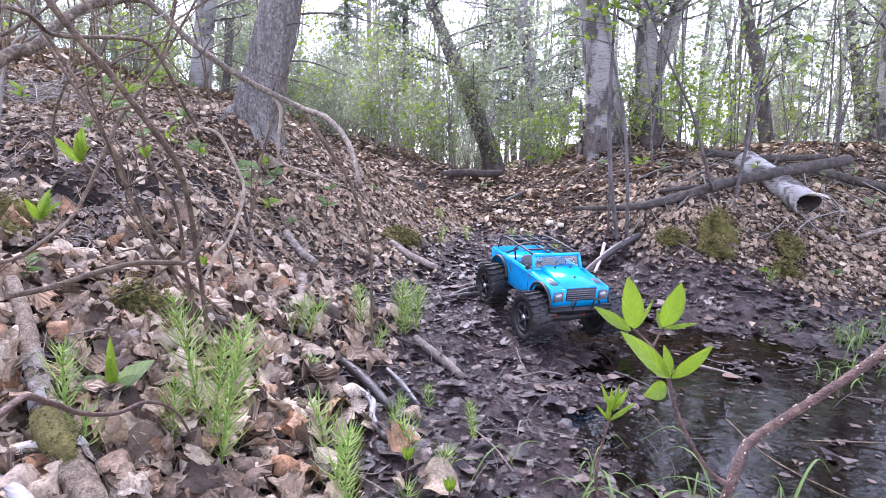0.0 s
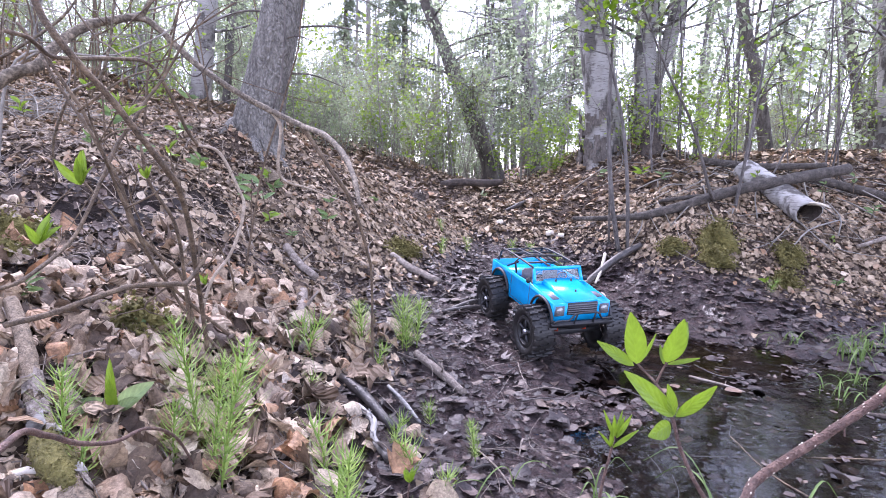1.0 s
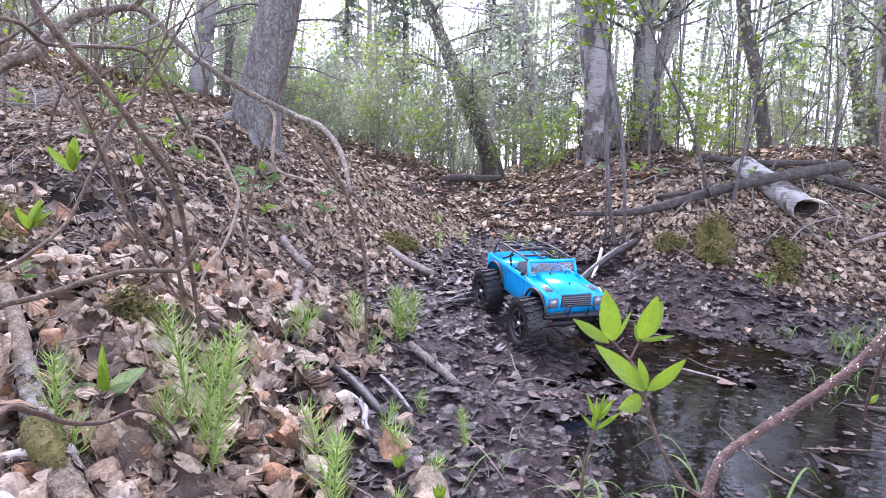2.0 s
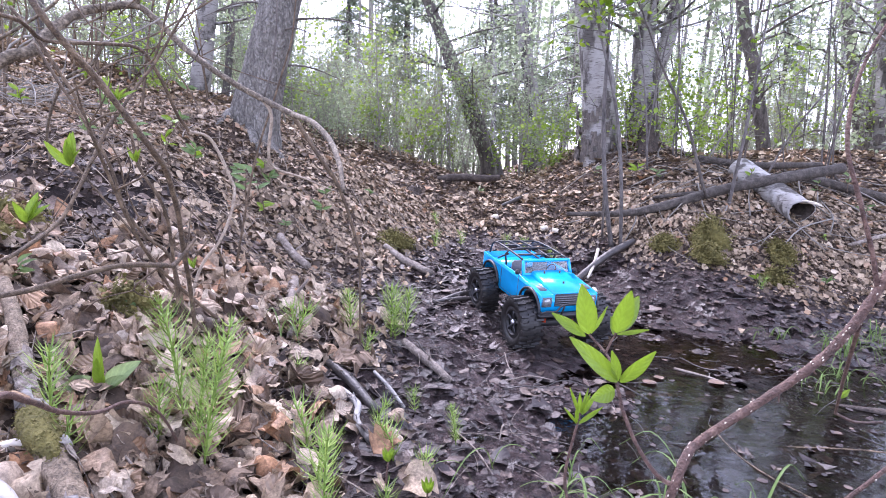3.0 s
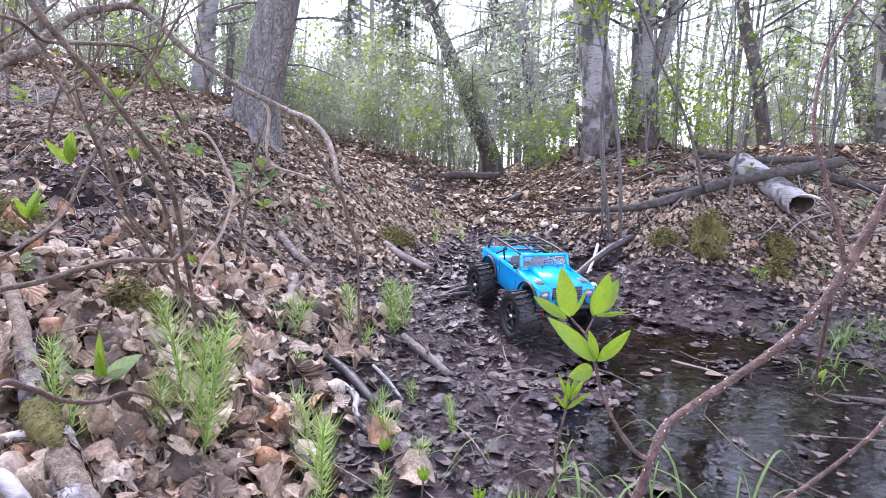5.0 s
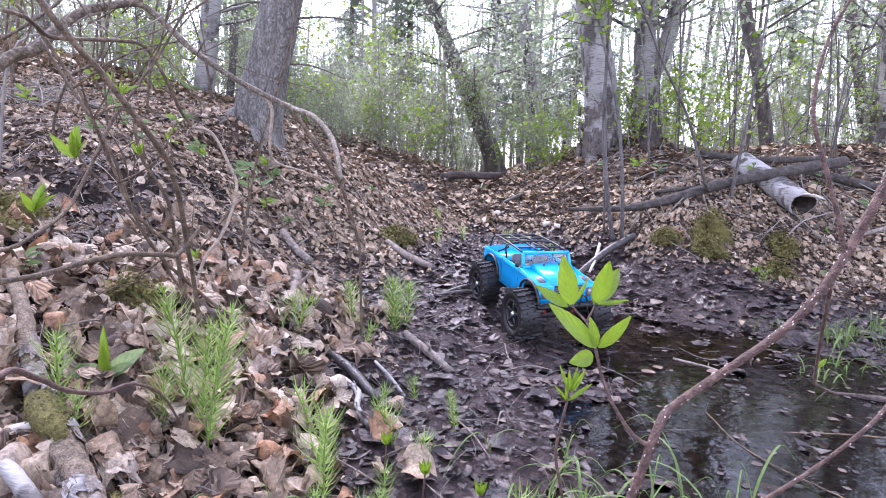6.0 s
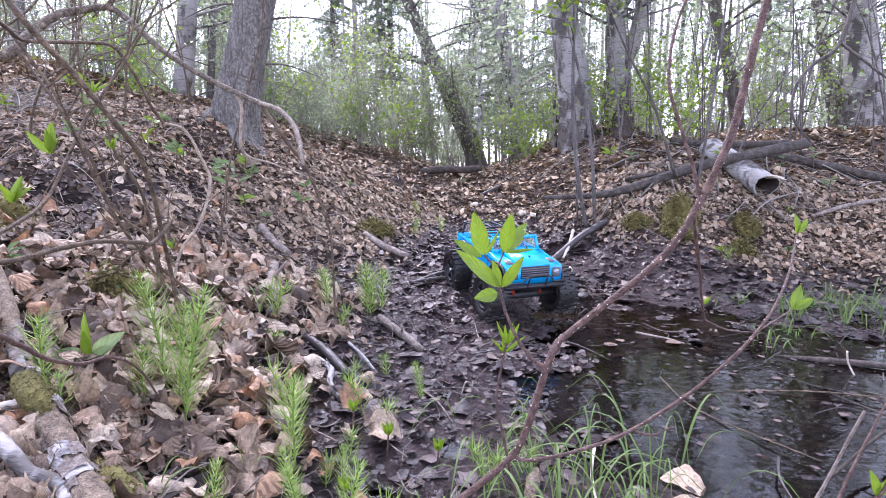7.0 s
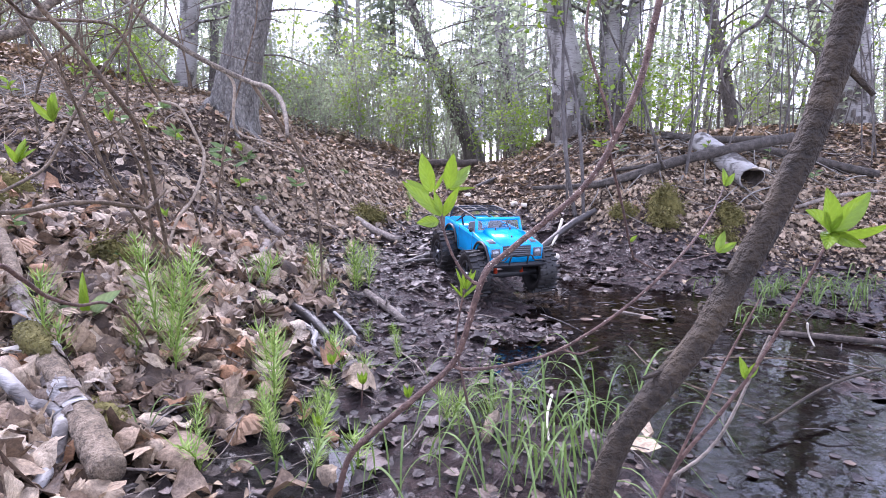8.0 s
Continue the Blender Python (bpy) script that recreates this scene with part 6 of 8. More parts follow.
stems_of(tangle, [
    ([(-0.638, 1.3, 0.692), (-0.631, 1.33, 0.691), (-0.64, 1.36, 0.687), (-0.642, 1.4, 0.678), (-0.599, 1.48, 0.694), (-0.573, 1.52, 0.697), (-0.566, 1.55, 0.676), (-0.558, 1.58, 0.635), (-0.554, 1.61, 0.59), (-0.547, 1.64, 0.56)], [0.004, 0.0042, 0.0042, 0.0042, 0.0042, 0.0042, 0.0042, 0.004, 0.004, 0.004]),
    ([(-0.72, 1.42, 0.735), (-0.699, 1.42, 0.71), (-0.677, 1.42, 0.684), (-0.659, 1.43, 0.646), (-0.635, 1.44, 0.598), (-0.625, 1.45, 0.552), (-0.604, 1.46, 0.505), (-0.594, 1.47, 0.464), (-0.59, 1.49, 0.403), (-0.575, 1.52, 0.356), (-0.54, 1.55, 0.299), on_ground(-0.535, 1.59, -0.01)], [0.0036, 0.0038, 0.0038, 0.0038, 0.0038, 0.0036, 0.0036, 0.0036, 0.0038, 0.004, 0.004, 0.0044]),
    ([(-0.47, 1.52, 0.78), (-0.525, 1.5, 0.675), (-0.551, 1.48, 0.625), (-0.561, 1.45, 0.582), (-0.57, 1.42, 0.542), (-0.562, 1.34, 0.449), (-0.564, 1.3, 0.402), (-0.552, 1.22, 0.372), (-0.554, 1.18, 0.36), (-0.56, 1.12, 0.362)], [0.002, 0.0032, 0.0034, 0.0036, 0.0038, 0.0036, 0.0036, 0.0036, 0.0036, 0.0034]),
    ([(-0.489, 1.1, 0.335), (-0.476, 1.15, 0.336), (-0.462, 1.2, 0.343), (-0.462, 1.28, 0.342), (-0.449, 1.36, 0.33), (-0.453, 1.4, 0.323), (-0.456, 1.44, 0.336), (-0.45, 1.47, 0.36)], [0.0044, 0.0046, 0.0048, 0.0048, 0.005, 0.005, 0.0046, 0.003]),
    ([(-0.528, 1.42, 0.543), (-0.523, 1.43, 0.485), (-0.503, 1.45, 0.434), (-0.501, 1.47, 0.394), (-0.51, 1.5, 0.319), on_ground(-0.526, 1.55, -0.01)], [0.003, 0.0036, 0.0038, 0.004, 0.0042, 0.0046]),
    ([(-0.496, 1.5, 0.79), (-0.513, 1.5, 0.725), (-0.53, 1.5, 0.677), (-0.557, 1.5, 0.657)], [0.0022, 0.0022, 0.002, 0.0014]),
    ([(-0.73, 1.55, 0.81), (-0.683, 1.55, 0.745), (-0.66, 1.54, 0.733), (-0.597, 1.5, 0.697)], [0.0022, 0.0022, 0.002, 0.0016]),
    ([(-0.45, 1.62, 0.83), (-0.531, 1.6, 0.772), (-0.57, 1.56, 0.728), (-0.597, 1.5, 0.697)], [0.0022, 0.0022, 0.002, 0.0016]),
    ([(-0.625, 1.35, 0.663), (-0.595, 1.35, 0.613), (-0.55, 1.35, 0.542), (-0.542, 1.38, 0.47), (-0.537, 1.42, 0.39), (-0.53, 1.5, 0.29), on_ground(-0.442, 1.640, -0.01)], [0.0025, 0.003, 0.003, 0.0035, 0.0035, 0.004, 0.0045]),
    ([(-0.68, 1.45, 0.52), (-0.62, 1.47, 0.43), (-0.56, 1.5, 0.33), (-0.52, 1.54, 0.22), on_ground(-0.410, 1.560, -0.01)], [0.002, 0.0025, 0.003, 0.0035, 0.004]),
], STEM_BARK, 8, 0.09, thin=0.78)
stems_of(tangle, [([(-0.547, 1.64, 0.56), (-0.521, 1.68, 0.546), (-0.491, 1.70, 0.469), (-0.481, 1.70, 0.438), (-0.486, 1.69, 0.388), (-0.503, 1.67, 0.329), (-0.538, 1.65, 0.27), on_ground(-0.565, 1.63, -0.01)], [0.004, 0.004, 0.004, 0.004, 0.004, 0.004, 0.0042, 0.0044])], PALE_TWIG, 8, 0.09, thin=0.85)


def side_twigs(t, line, count, seed, bark, reach=0.2, thick=0.0016, lean=(0, 0, 0.3)):
    """Crooked side twigs off a stem, each with a fork."""
    rng = np.random.default_rng(seed)
    p = spline(line, 8)
    base = np.array(t.location)
    for k in range(count):
        c = p[rng.integers(1, len(p) - 1)] - base
        d = rng.normal(0, 1, 3) * (1, 0.5, 0.8) + lean
        d *= reach * rng.uniform(0.5, 1.2) / np.linalg.norm(d)
        a, b = c + d * 0.45 + rng.normal(0, 0.018, 3), c + d
        r = thick * rng.uniform(0.6, 1.3)
        s = Shape().tube([c, a, b], [r, r * 0.8, r * 0.4], 5, 4, 0.08, k)
        f = a + d * 0.35 + rng.normal(0, 0.04, 3)
        s.tube([a, (a + f) / 2 + rng.normal(0, 0.006, 3), f], [r * 0.6, r * 0.5, r * 0.3], 4, 3)
        part("twig", s, bark, t)


side_twigs(arch, [(-0.857, 1.55, 0.661), (-0.835, 1.65, 0.742), (-0.763, 1.7, 0.793), (-0.697, 1.74, 0.815), (-0.608, 1.74, 0.757), (-0.491, 1.72, 0.679)], 16, 5, STEM_BARK, 0.24)
side_twigs(arch, [(-1.4, 1.95, 0.75), (-1.1, 1.9, 0.82), (-0.85, 1.85, 0.86), (-0.6, 1.85, 0.9)], 12, 8, TWIG_GREY, 0.3, 0.0015)
stems_of(arch, [([(-1.35, 1.9, 0.55), (-1.15, 1.9, 0.76), (-0.85, 1.85, 0.86), (-0.6, 1.85, 0.92)], [0.004, 0.0035, 0.0028, 0.0018]), ([(-0.95, 1.6, 0.45), (-0.9, 1.62, 0.72), (-0.72, 1.66, 0.74), (-0.55, 1.7, 0.84)], [0.003, 0.0028, 0.002, 0.0014])], TWIG_GREY, 7)
side_twigs(tangle, [(-0.625, 1.35, 0.663), (-0.55, 1.35, 0.542), (-0.537, 1.42, 0.39), (-0.53, 1.5, 0.29)], 9, 6, STEM_BARK, 0.16)
side_twigs(tangle, [(-0.85, 1.5, 0.45), (-0.66, 1.56, 0.38), (-0.5, 1.6, 0.27), (-0.44, 1.62, 0.2)], 12, 7, STEM_BARK, 0.16, 0.0014)
stems_of(tangle, [([on_ground(-0.62, 2.0, -0.01), (-0.56, 2.0, 0.5), (-0.506, 2.0, 0.665), (-0.479, 2.0, 0.747), (-0.465, 2.0, 0.791), (-0.451, 2.0, 0.842), (-0.44, 2.0, 0.942), (-0.43, 2.0, 1.05)], [0.0032, 0.003, 0.0028, 0.0026, 0.0024, 0.0022, 0.002, 0.0016])], STEM_BARK, 7)
rng_t = np.random.default_rng(61)
for k in range(5):
    x, y = rng_t.uniform(-1.0, -0.42), rng_t.uniform(1.35, 2.05)
    b = np.array(on_ground(x, y, -0.01))
    d = np.array([rng_t.normal(0.05, 0.16), rng_t.normal(-0.05, 0.12), rng_t.uniform(0.2, 0.5)])
    line = [b, b + d * (0.25, 0.25, 0.4) + rng_t.normal(0, 0.012, 3), b + d * (0.6, 0.6, 0.75) + rng_t.normal(0, 0.015, 3), b + d]
    r = rng_t.uniform(0.0013, 0.0028)
    part("stem", Shape().tube([p - np.array(tangle.location) for p in line], [r, r * 0.9, r * 0.7, r * 0.4], 6, 5, 0.05, k), STEM_BARK, tangle)
SHOOTS = [((-0.565, 1.33, 0.482), 0.06), ((-0.545, 1.22, 0.407), 0.042), ((-0.548, 1.42, 0.59), 0.04), ((-0.52, 1.42, 0.492), 0.03), ((-0.47, 1.5, 0.30), 0.025)]
for j, (c, size) in enumerate(SHOOTS):
    rng = np.random.default_rng(j + 80)
    for k in range(5):
        b = np.array(c) - np.array(tangle.location)
        e = b + np.array([rng.normal(0, 0.34), rng.normal(0, 0.3), rng.uniform(0.45, 1.0)]) * size
        part("leaf", blade_leaf(b, e, 0.3, 100 + 9 * j + k), FRESH_LEAF, tangle)
red = thing("fallen_twig", on_ground(-0.37, 1.1), "long reddish twig arching over dead leaves", "twig")
stems_of(red, [([on_ground(-0.30, 0.80, 0.0), (-0.335, 0.88, 0.25), (-0.351, 0.95, 0.288), (-0.365, 1.0, 0.265), (-0.376, 1.05, 0.231), (-0.374, 1.1, 0.207), (-0.369, 1.15, 0.198), (-0.375, 1.22, 0.15), on_ground(-0.39, 1.3, 0.0)], [0.003, 0.003, 0.003, 0.0028, 0.0026, 0.0024, 0.002, 0.0018, 0.0014])], RED_BARK)


def broken_stump(x, y, tall, radius, lean, label, seed, bark):
    t = thing("broken_stump", on_ground(x, y, -0.02), label, "stump")
    rng = np.random.default_rng(seed)
    part("wood", trunk_shape([(0, 0, 0), (lean[0] * 0.5, lean[1] * 0.5, tall * 0.5), (lean[0], lean[1], tall)], [radius, radius * 0.8, radius * 0.7], 14, 6, 0.08, 0.5, seed), bark, t)
    for k in range(5):
        a = k * 1.26
        b = np.array([lean[0] + radius * 0.5 * math.cos(a), lean[1] + radius * 0.5 * math.sin(a), tall - 0.01])
        part("splinter", Shape().tube([b, b + (rng.normal(0, 0.004), rng.normal(0, 0.004), radius * rng.uniform(0.3, 0.9))], [radius * 0.28, radius * 0.05], 5, 2), PALE_WOOD if k == 1 else bark, t)
    return t


broken_stump(1.11, 3.95, 0.17, 0.05, (-0.02, 0.0), "dark broken stump with a pale torn top beside the birches", 5, ROT)
broken_stump(-0.80, 2.74, 0.055, 0.03, (-0.05, 0.02), "crumbling brown stump below the spruce", 6, LOG_BARK)
broken_stump(-0.29, 3.50, 0.05, 0.035, (0.02, 0.0), "low dark stump beside the path", 7, ROT)
stems_of(arch, [([(-0.413, 1.70, 0.637), (-0.398, 1.71, 0.701), (-0.391, 1.72, 0.785), (-0.392, 1.73, 0.857), (-0.388, 1.73, 0.92)], [0.0022, 0.002, 0.0018, 0.0016, 0.0014]),
                ([(-0.63, 1.745, 0.775), (-0.60, 1.70, 0.72), (-0.55, 1.66, 0.70), (-0.50, 1.62, 0.73)], [0.002, 0.0018, 0.0015, 0.001]),
                ([(-0.72, 1.73, 0.805), (-0.68, 1.68, 0.76), (-0.655, 1.62, 0.70), (-0.64, 1.6, 0.66)], [0.0022, 0.002, 0.0018, 0.0012])], DARK_BARK)
east = thing("shrub", on_ground(0.93, 1.2), "dark bare shrub with crooked twigs beside the puddle", "shrub")
stems_of(east, [([on_ground(0.93, 1.2, -0.01), (0.90, 1.18, 0.35), (0.80, 1.14, 0.62), (0.66, 1.11, 0.68), (0.56, 1.1, 0.66), (0.532, 1.1, 0.583), (0.504, 1.1, 0.56), (0.488, 1.1, 0.537), (0.487, 1.1, 0.503), (0.516, 1.1, 0.468)], [0.006, 0.005, 0.004, 0.003, 0.0026, 0.0024, 0.002, 0.0018, 0.0015, 0.001]),
                ([(0.532, 1.1, 0.583), (0.559, 1.1, 0.564), (0.589, 1.1, 0.543), (0.62, 1.1, 0.535)], [0.0018, 0.0016, 0.0013, 0.001])], DARK_BARK, 7)
stick([(0.216, 1.175, 0.008), (0.206, 1.14, 0.01), (0.196, 1.10, 0.008)], [0.006, 0.010, 0.007], LOG_BARK, "brown split piece of wood in the grass", seed=41, knots=0, name="wood_piece", category="wood")
stick([(0.306, 1.214, 0.05), (0.292, 1.17, 0.02), (0.288, 1.12, 0.004)], [0.0022, 0.002, 0.0018], PALE_WOOD, "pale dry stalk in the grass", seed=42, knots=0, name="dry_stalk", category="stalk")
stick([(0.96, 1.635, 0.06), (0.975, 1.65, 0.03), (0.985, 1.64, 0.0)], [0.002, 0.002, 0.0018], PALE_WOOD, "pale curved stalk standing in the puddle", seed=43, knots=0, name="dry_stalk", category="stalk")
stick([(0.62, 1.55, 0.008), (0.85, 1.52, 0.012), (1.15, 1.40, 0.01)], [0.0014, 0.0015, 0.0011], STEM_BARK, "long thin twig lying across the puddle", seed=44, knots=2, name="twig", category="twig")
stick([(0.55, 1.62, 0.01), (0.56, 1.45, 0.014), (0.66, 1.25, 0.012)], [0.0012, 0.0013, 0.001], STEM_BARK, "thin forked twig on the puddle", seed=45, knots=3, name="twig", category="twig")
stick([(0.62, 1.18, 0.03), (0.80, 1.30, 0.05), (1.02, 1.42, 0.04)], [0.0024, 0.0026, 0.002], NEAR_BARK, "dark thin branch over the puddle", seed=46, knots=3, name="branch", category="branch")
sprout = thing("seedling", on_ground(0.17, 1.135), "small red-stemmed seedling with folded bright leaves", "plant")
stems_of(sprout, [([on_ground(0.185, 1.11, -0.01), (0.163, 1.1, 0.114), (0.154, 1.1, 0.164), (0.163, 1.1, 0.222), (0.166, 1.102, 0.236)], [0.0022, 0.002, 0.0017, 0.0014, 0.001])], RED_BARK, 7)
for k, (b, e, w) in enumerate([((0.153, 1.12, 0.215), (0.137, 1.115, 0.235), 0.22), ((0.153, 1.12, 0.215), (0.152, 1.112, 0.243), 0.3), ((0.154, 1.12, 0.215), (0.178, 1.115, 0.238), 0.22), ((0.155, 1.122, 0.226), (0.144, 1.125, 0.254), 0.2), ((0.156, 1.122, 0.226), (0.154, 1.12, 0.251), 0.28), ((0.158, 1.122, 0.226), (0.166, 1.125, 0.248), 0.26), ((0.158, 1.122, 0.225), (0.171, 1.118, 0.253), 0.26), ((0.157, 1.122, 0.226), (0.165, 1.13, 0.252), 0.2)]):
    part("leaf", blade_leaf(np.array(b) + (0.010, -0.02, 0.009) - np.array(sprout.location), np.array(e) + (0.010, -0.02, 0.009) - np.array(sprout.location), w * 0.72, 240 + k, 0.0), FRESH_LEAF, sprout)
rng_b = np.random.default_rng(19)
pile = thing("brush_pile", on_ground(-1.72, 2.65), "grey tangle of dead twigs heaped on the slope", "brushwood")
heap = Shape()
for k in range(60):
    c = np.array([rng_b.normal(0, 0.10), rng_b.normal(0, 0.08), rng_b.uniform(0.0, 0.10)])
    d = np.array([rng_b.normal(0, 0.12), rng_b.normal(0, 0.08), rng_b.normal(0, 0.04)])
    z = float(height(-1.72 + c[0], 2.65 + c[1])) - float(height(-1.72, 2.65))
    c[2] += z
    heap.tube([c - d, c + rng_b.normal(0, 0.02, 3), c + d], [0.0022, 0.002, 0.001], 4, 3)
tagged(part("brushwood", heap, TWIG_GREY, pile), kind="stuff")

# ---- saplings on the banks ----


def sapling(line, radius, bark, leaves, size, label, seed, group="saplings", twigs=5, leaf=FRESH_LEAF, top=0.45):
    base = np.array(line[0])
    t = thing("sapling", base, label, "sapling", group)
    rel = np.array(line) - base
    part("stem", Shape().tube(rel, [radius, radius * 0.9, radius * 0.7, radius * 0.35], 7, 6, 0.08, seed), bark, t)
    rng = np.random.default_rng(seed)
    p = spline(rel, 8)
    at = []
    for k in range(twigs):
        c = p[int(len(p) * rng.uniform(top, 0.98))]
        e = c + np.array([rng.normal(0, 0.12), rng.normal(0, 0.12), rng.uniform(0.02, 0.16)])
        part("twig", Shape().tube([c, (c + e) / 2 + rng.normal(0, 0.012, 3), e], [radius * 0.35, radius * 0.25, radius * 0.12], 5, 3), bark, t)
        at += [c + (e - c) * u + rng.normal(0, 0.012, 3) for u in rng.uniform(0.4, 1.05, max(1, leaves // twigs))]
    if leaves:
        tagged(part("foliage", Shape().leaves(np.array(at), size, seed, 0.5, 0.45, 0.2), leaf, t, smooth=False), kind="stuff")
    return t


sapling([on_ground(0.704, 3.05), (0.645, 3.0, 0.433), (0.614, 3.0, 0.754), (0.61, 3.0, 1.086), (0.602, 3.0, 1.4)], 0.011, GREY_BARK, 60, 0.035, "thin grey sapling with fresh leaves on top", 1, twigs=8, top=0.7)
sapling([on_ground(0.739, 3.03), (0.709, 3.0, 0.51), (0.665, 3.0, 0.803), (0.571, 3.0, 1.132), (0.5, 3.0, 1.35)], 0.009, GREY_BARK, 60, 0.035, "thin leaning sapling with fresh leaves on top", 2, twigs=8, top=0.7)
sapling([on_ground(1.185, 3.2), (1.117, 3.1, 0.47), (1.012, 3.1, 0.771), (0.862, 3.05, 1.006), (0.708, 3.0, 1.3)], 0.008, DARK_BARK, 30, 0.033, "dark leaning sapling beside the log", 3, twigs=6)
sapling([on_ground(1.27, 3.17), (1.30, 3.15, 0.7), (1.33, 3.15, 1.0), (1.34, 3.1, 1.5)], 0.008, GREY_BARK, 40, 0.03, "thin sapling behind the long log", 4, twigs=8)
sapling([on_ground(0.67, 3.1), (0.655, 3.1, 0.6), (0.63, 3.1, 0.95), (0.66, 3.1, 1.4)], 0.006, DARK_BARK, 16, 0.03, "wispy dark sapling on the bank", 5)
rng_s = np.random.default_rng(44)
for k in range(42):
    x, y = rng_s.uniform(0.75, 3.3), rng_s.uniform(3.4, 5.0)
    b = np.array(on_ground(x, y))
    h = rng_s.uniform(0.7, 1.7)
    lean = rng_s.normal(0, 0.12, 2)
    sapling([tuple(b), tuple(b + (lean[0] * 0.3, lean[1] * 0.3, h * 0.35)), tuple(b + (lean[0] * 0.8, lean[1] * 0.8, h * 0.7)), tuple(b + (lean[0] * 1.5, lean[1] * 1.5, h))],
            rng_s.uniform(0.0028, 0.006), DARK_BARK if k % 2 else GREY_BARK, 22, 0.02, "thin bank sapling with small bright spring leaves", 50 + k, twigs=11, top=0.2, leaf=FRESH_LEAF if k % 3 else HAZED_BUSH_LEAF)
for k in range(34):
    x, y = rng_s.uniform(-2.6, -1.05), rng_s.uniform(2.2, 4.2)
    b = np.array(on_ground(x, y))
    h = rng_s.uniform(0.4, 1.3)
    lean = rng_s.normal(0, 0.15, 2)
    sapling([tuple(b), tuple(b + (lean[0] * 0.3, lean[1] * 0.3, h * 0.35)), tuple(b + (lean[0] * 0.8, lean[1] * 0.8, h * 0.7)), tuple(b + (lean[0] * 1.5, lean[1] * 1.5, h))],
            rng_s.uniform(0.003, 0.006), STEM_BARK, 18, 0.022, "thin sapling on the western slope", 90 + k, twigs=6, top=0.3)

# ---- small plants ----


def leafy_plant(x, y, tall, leaves, size, seed, label="low green plant among dead leaves", wide=0.42):
    t = thing("leafy_plant", on_ground(x, y), label, "plant", "leafy plants")
    rng = np.random.default_rng(seed)
    top = np.array([rng.normal(0, 0.15 * tall), rng.normal(0, 0.15 * tall), tall])
    part("stem", Shape().tube([(0, 0, -0.01), top * 0.5, top], [0.0022, 0.002, 0.0014], 5, 3), STEM_BARK, t)
    for k in range(leaves):
        b = top * rng.uniform(0.55, 1.0)
        a = rng.uniform(0, 6.283)
        e = b + np.array([np.cos(a), np.sin(a), rng.uniform(0.0, 0.8)]) * size * rng.uniform(0.7, 1.2)
        part("leaf", blade_leaf(b, e, wide, seed * 17 + k, 0.2), HERB_LEAF if seed % 3 else FRESH_LEAF, t)
    return t


for k, (x, y, tall, n, size) in enumerate([(-1.0, 2.34, 0.12, 6, 0.05), (-0.945, 2.40, 0.10, 6, 0.05), (-0.72, 2.30, 0.18, 6, 0.06), (-0.664, 2.35, 0.10, 6, 0.05), (-0.70, 2.42, 0.14, 7, 0.05), (-0.534, 2.557, 0.06, 7, 0.045),
                                           (-0.807, 2.685, 0.06, 6, 0.05), (-1.046, 2.256, 0.14, 6, 0.05), (-1.22, 2.82, 0.06, 6, 0.05), (0.906, 3.461, 0.10, 7, 0.055), (0.988, 3.403, 0.08, 6, 0.05), (1.893, 3.156, 0.08, 6, 0.045),
                                           (1.595, 2.962, 0.05, 6, 0.04), (-0.634, 1.57, 0.04, 3, 0.035), (-0.80, 1.50, 0.05, 5, 0.04), (-1.12, 2.6, 0.1, 7, 0.06), (-1.3, 2.5, 0.12, 7, 0.06), (1.42, 2.65, 0.05, 6, 0.035), (1.165, 2.64, 0.06, 6, 0.03),
                                           (1.7, 3.25, 0.12, 6, 0.045), (2.0, 3.45, 0.12, 6, 0.045), (1.45, 3.35, 0.10, 5, 0.04), (-1.6, 2.9, 0.12, 7, 0.06), (-1.5, 3.4, 0.12, 7, 0.06), (-1.9, 3.2, 0.12, 7, 0.06), (0.1, 4.2, 0.06, 6, 0.05), (0.75, 3.75, 0.08, 6, 0.05), (0.45, 4.6, 0.15, 8, 0.06), (-1.33, 2.62, 0.05, 7, 0.04), (-0.86, 2.55, 0.05, 7, 0.035), (-0.98, 2.52, 0.05, 6, 0.05), (-0.60, 2.35, 0.05, 7, 0.03), (-0.55, 2.72, 0.05, 6, 0.035), (-1.45, 2.75, 0.07, 6, 0.04), (-1.25, 2.3, 0.06, 6, 0.04), (-0.42, 2.95, 0.04, 6, 0.03), (-1.6, 2.45, 0.08, 7, 0.045), (-0.75, 2.62, 0.07, 7, 0.045)]):
    leafy_plant(x, y, tall, n, size * 0.8, 600 + k, wide=0.34)
PALE_HERB = leaf_like("pale_herb_leaf", [(0.0, (0.26, 0.36, 0.15)), (1.0, (0.34, 0.44, 0.20))], 0.5, 0.35, 90, 0.0, 0.25, 0.4)
seedling = thing("broadleaf_seedling", on_ground(-0.552, 1.352), "young broad-leaved seedling between dead leaves", "plant")
for k, (e, w) in enumerate((((-0.006, 0.0, 0.085), 0.22), ((0.065, 0.0, 0.05), 0.4), ((-0.07, -0.01, 0.012), 0.45), ((0.0, -0.012, 0.055), 0.34), ((0.045, -0.012, 0.028), 0.34))):
    part("leaf", blade_leaf((0, 0, 0.02), np.array(e) + (0, 0, 0.02), w, 700 + k, 0.05), FRESH_LEAF if k in (0, 3) else PALE_HERB, seedling)
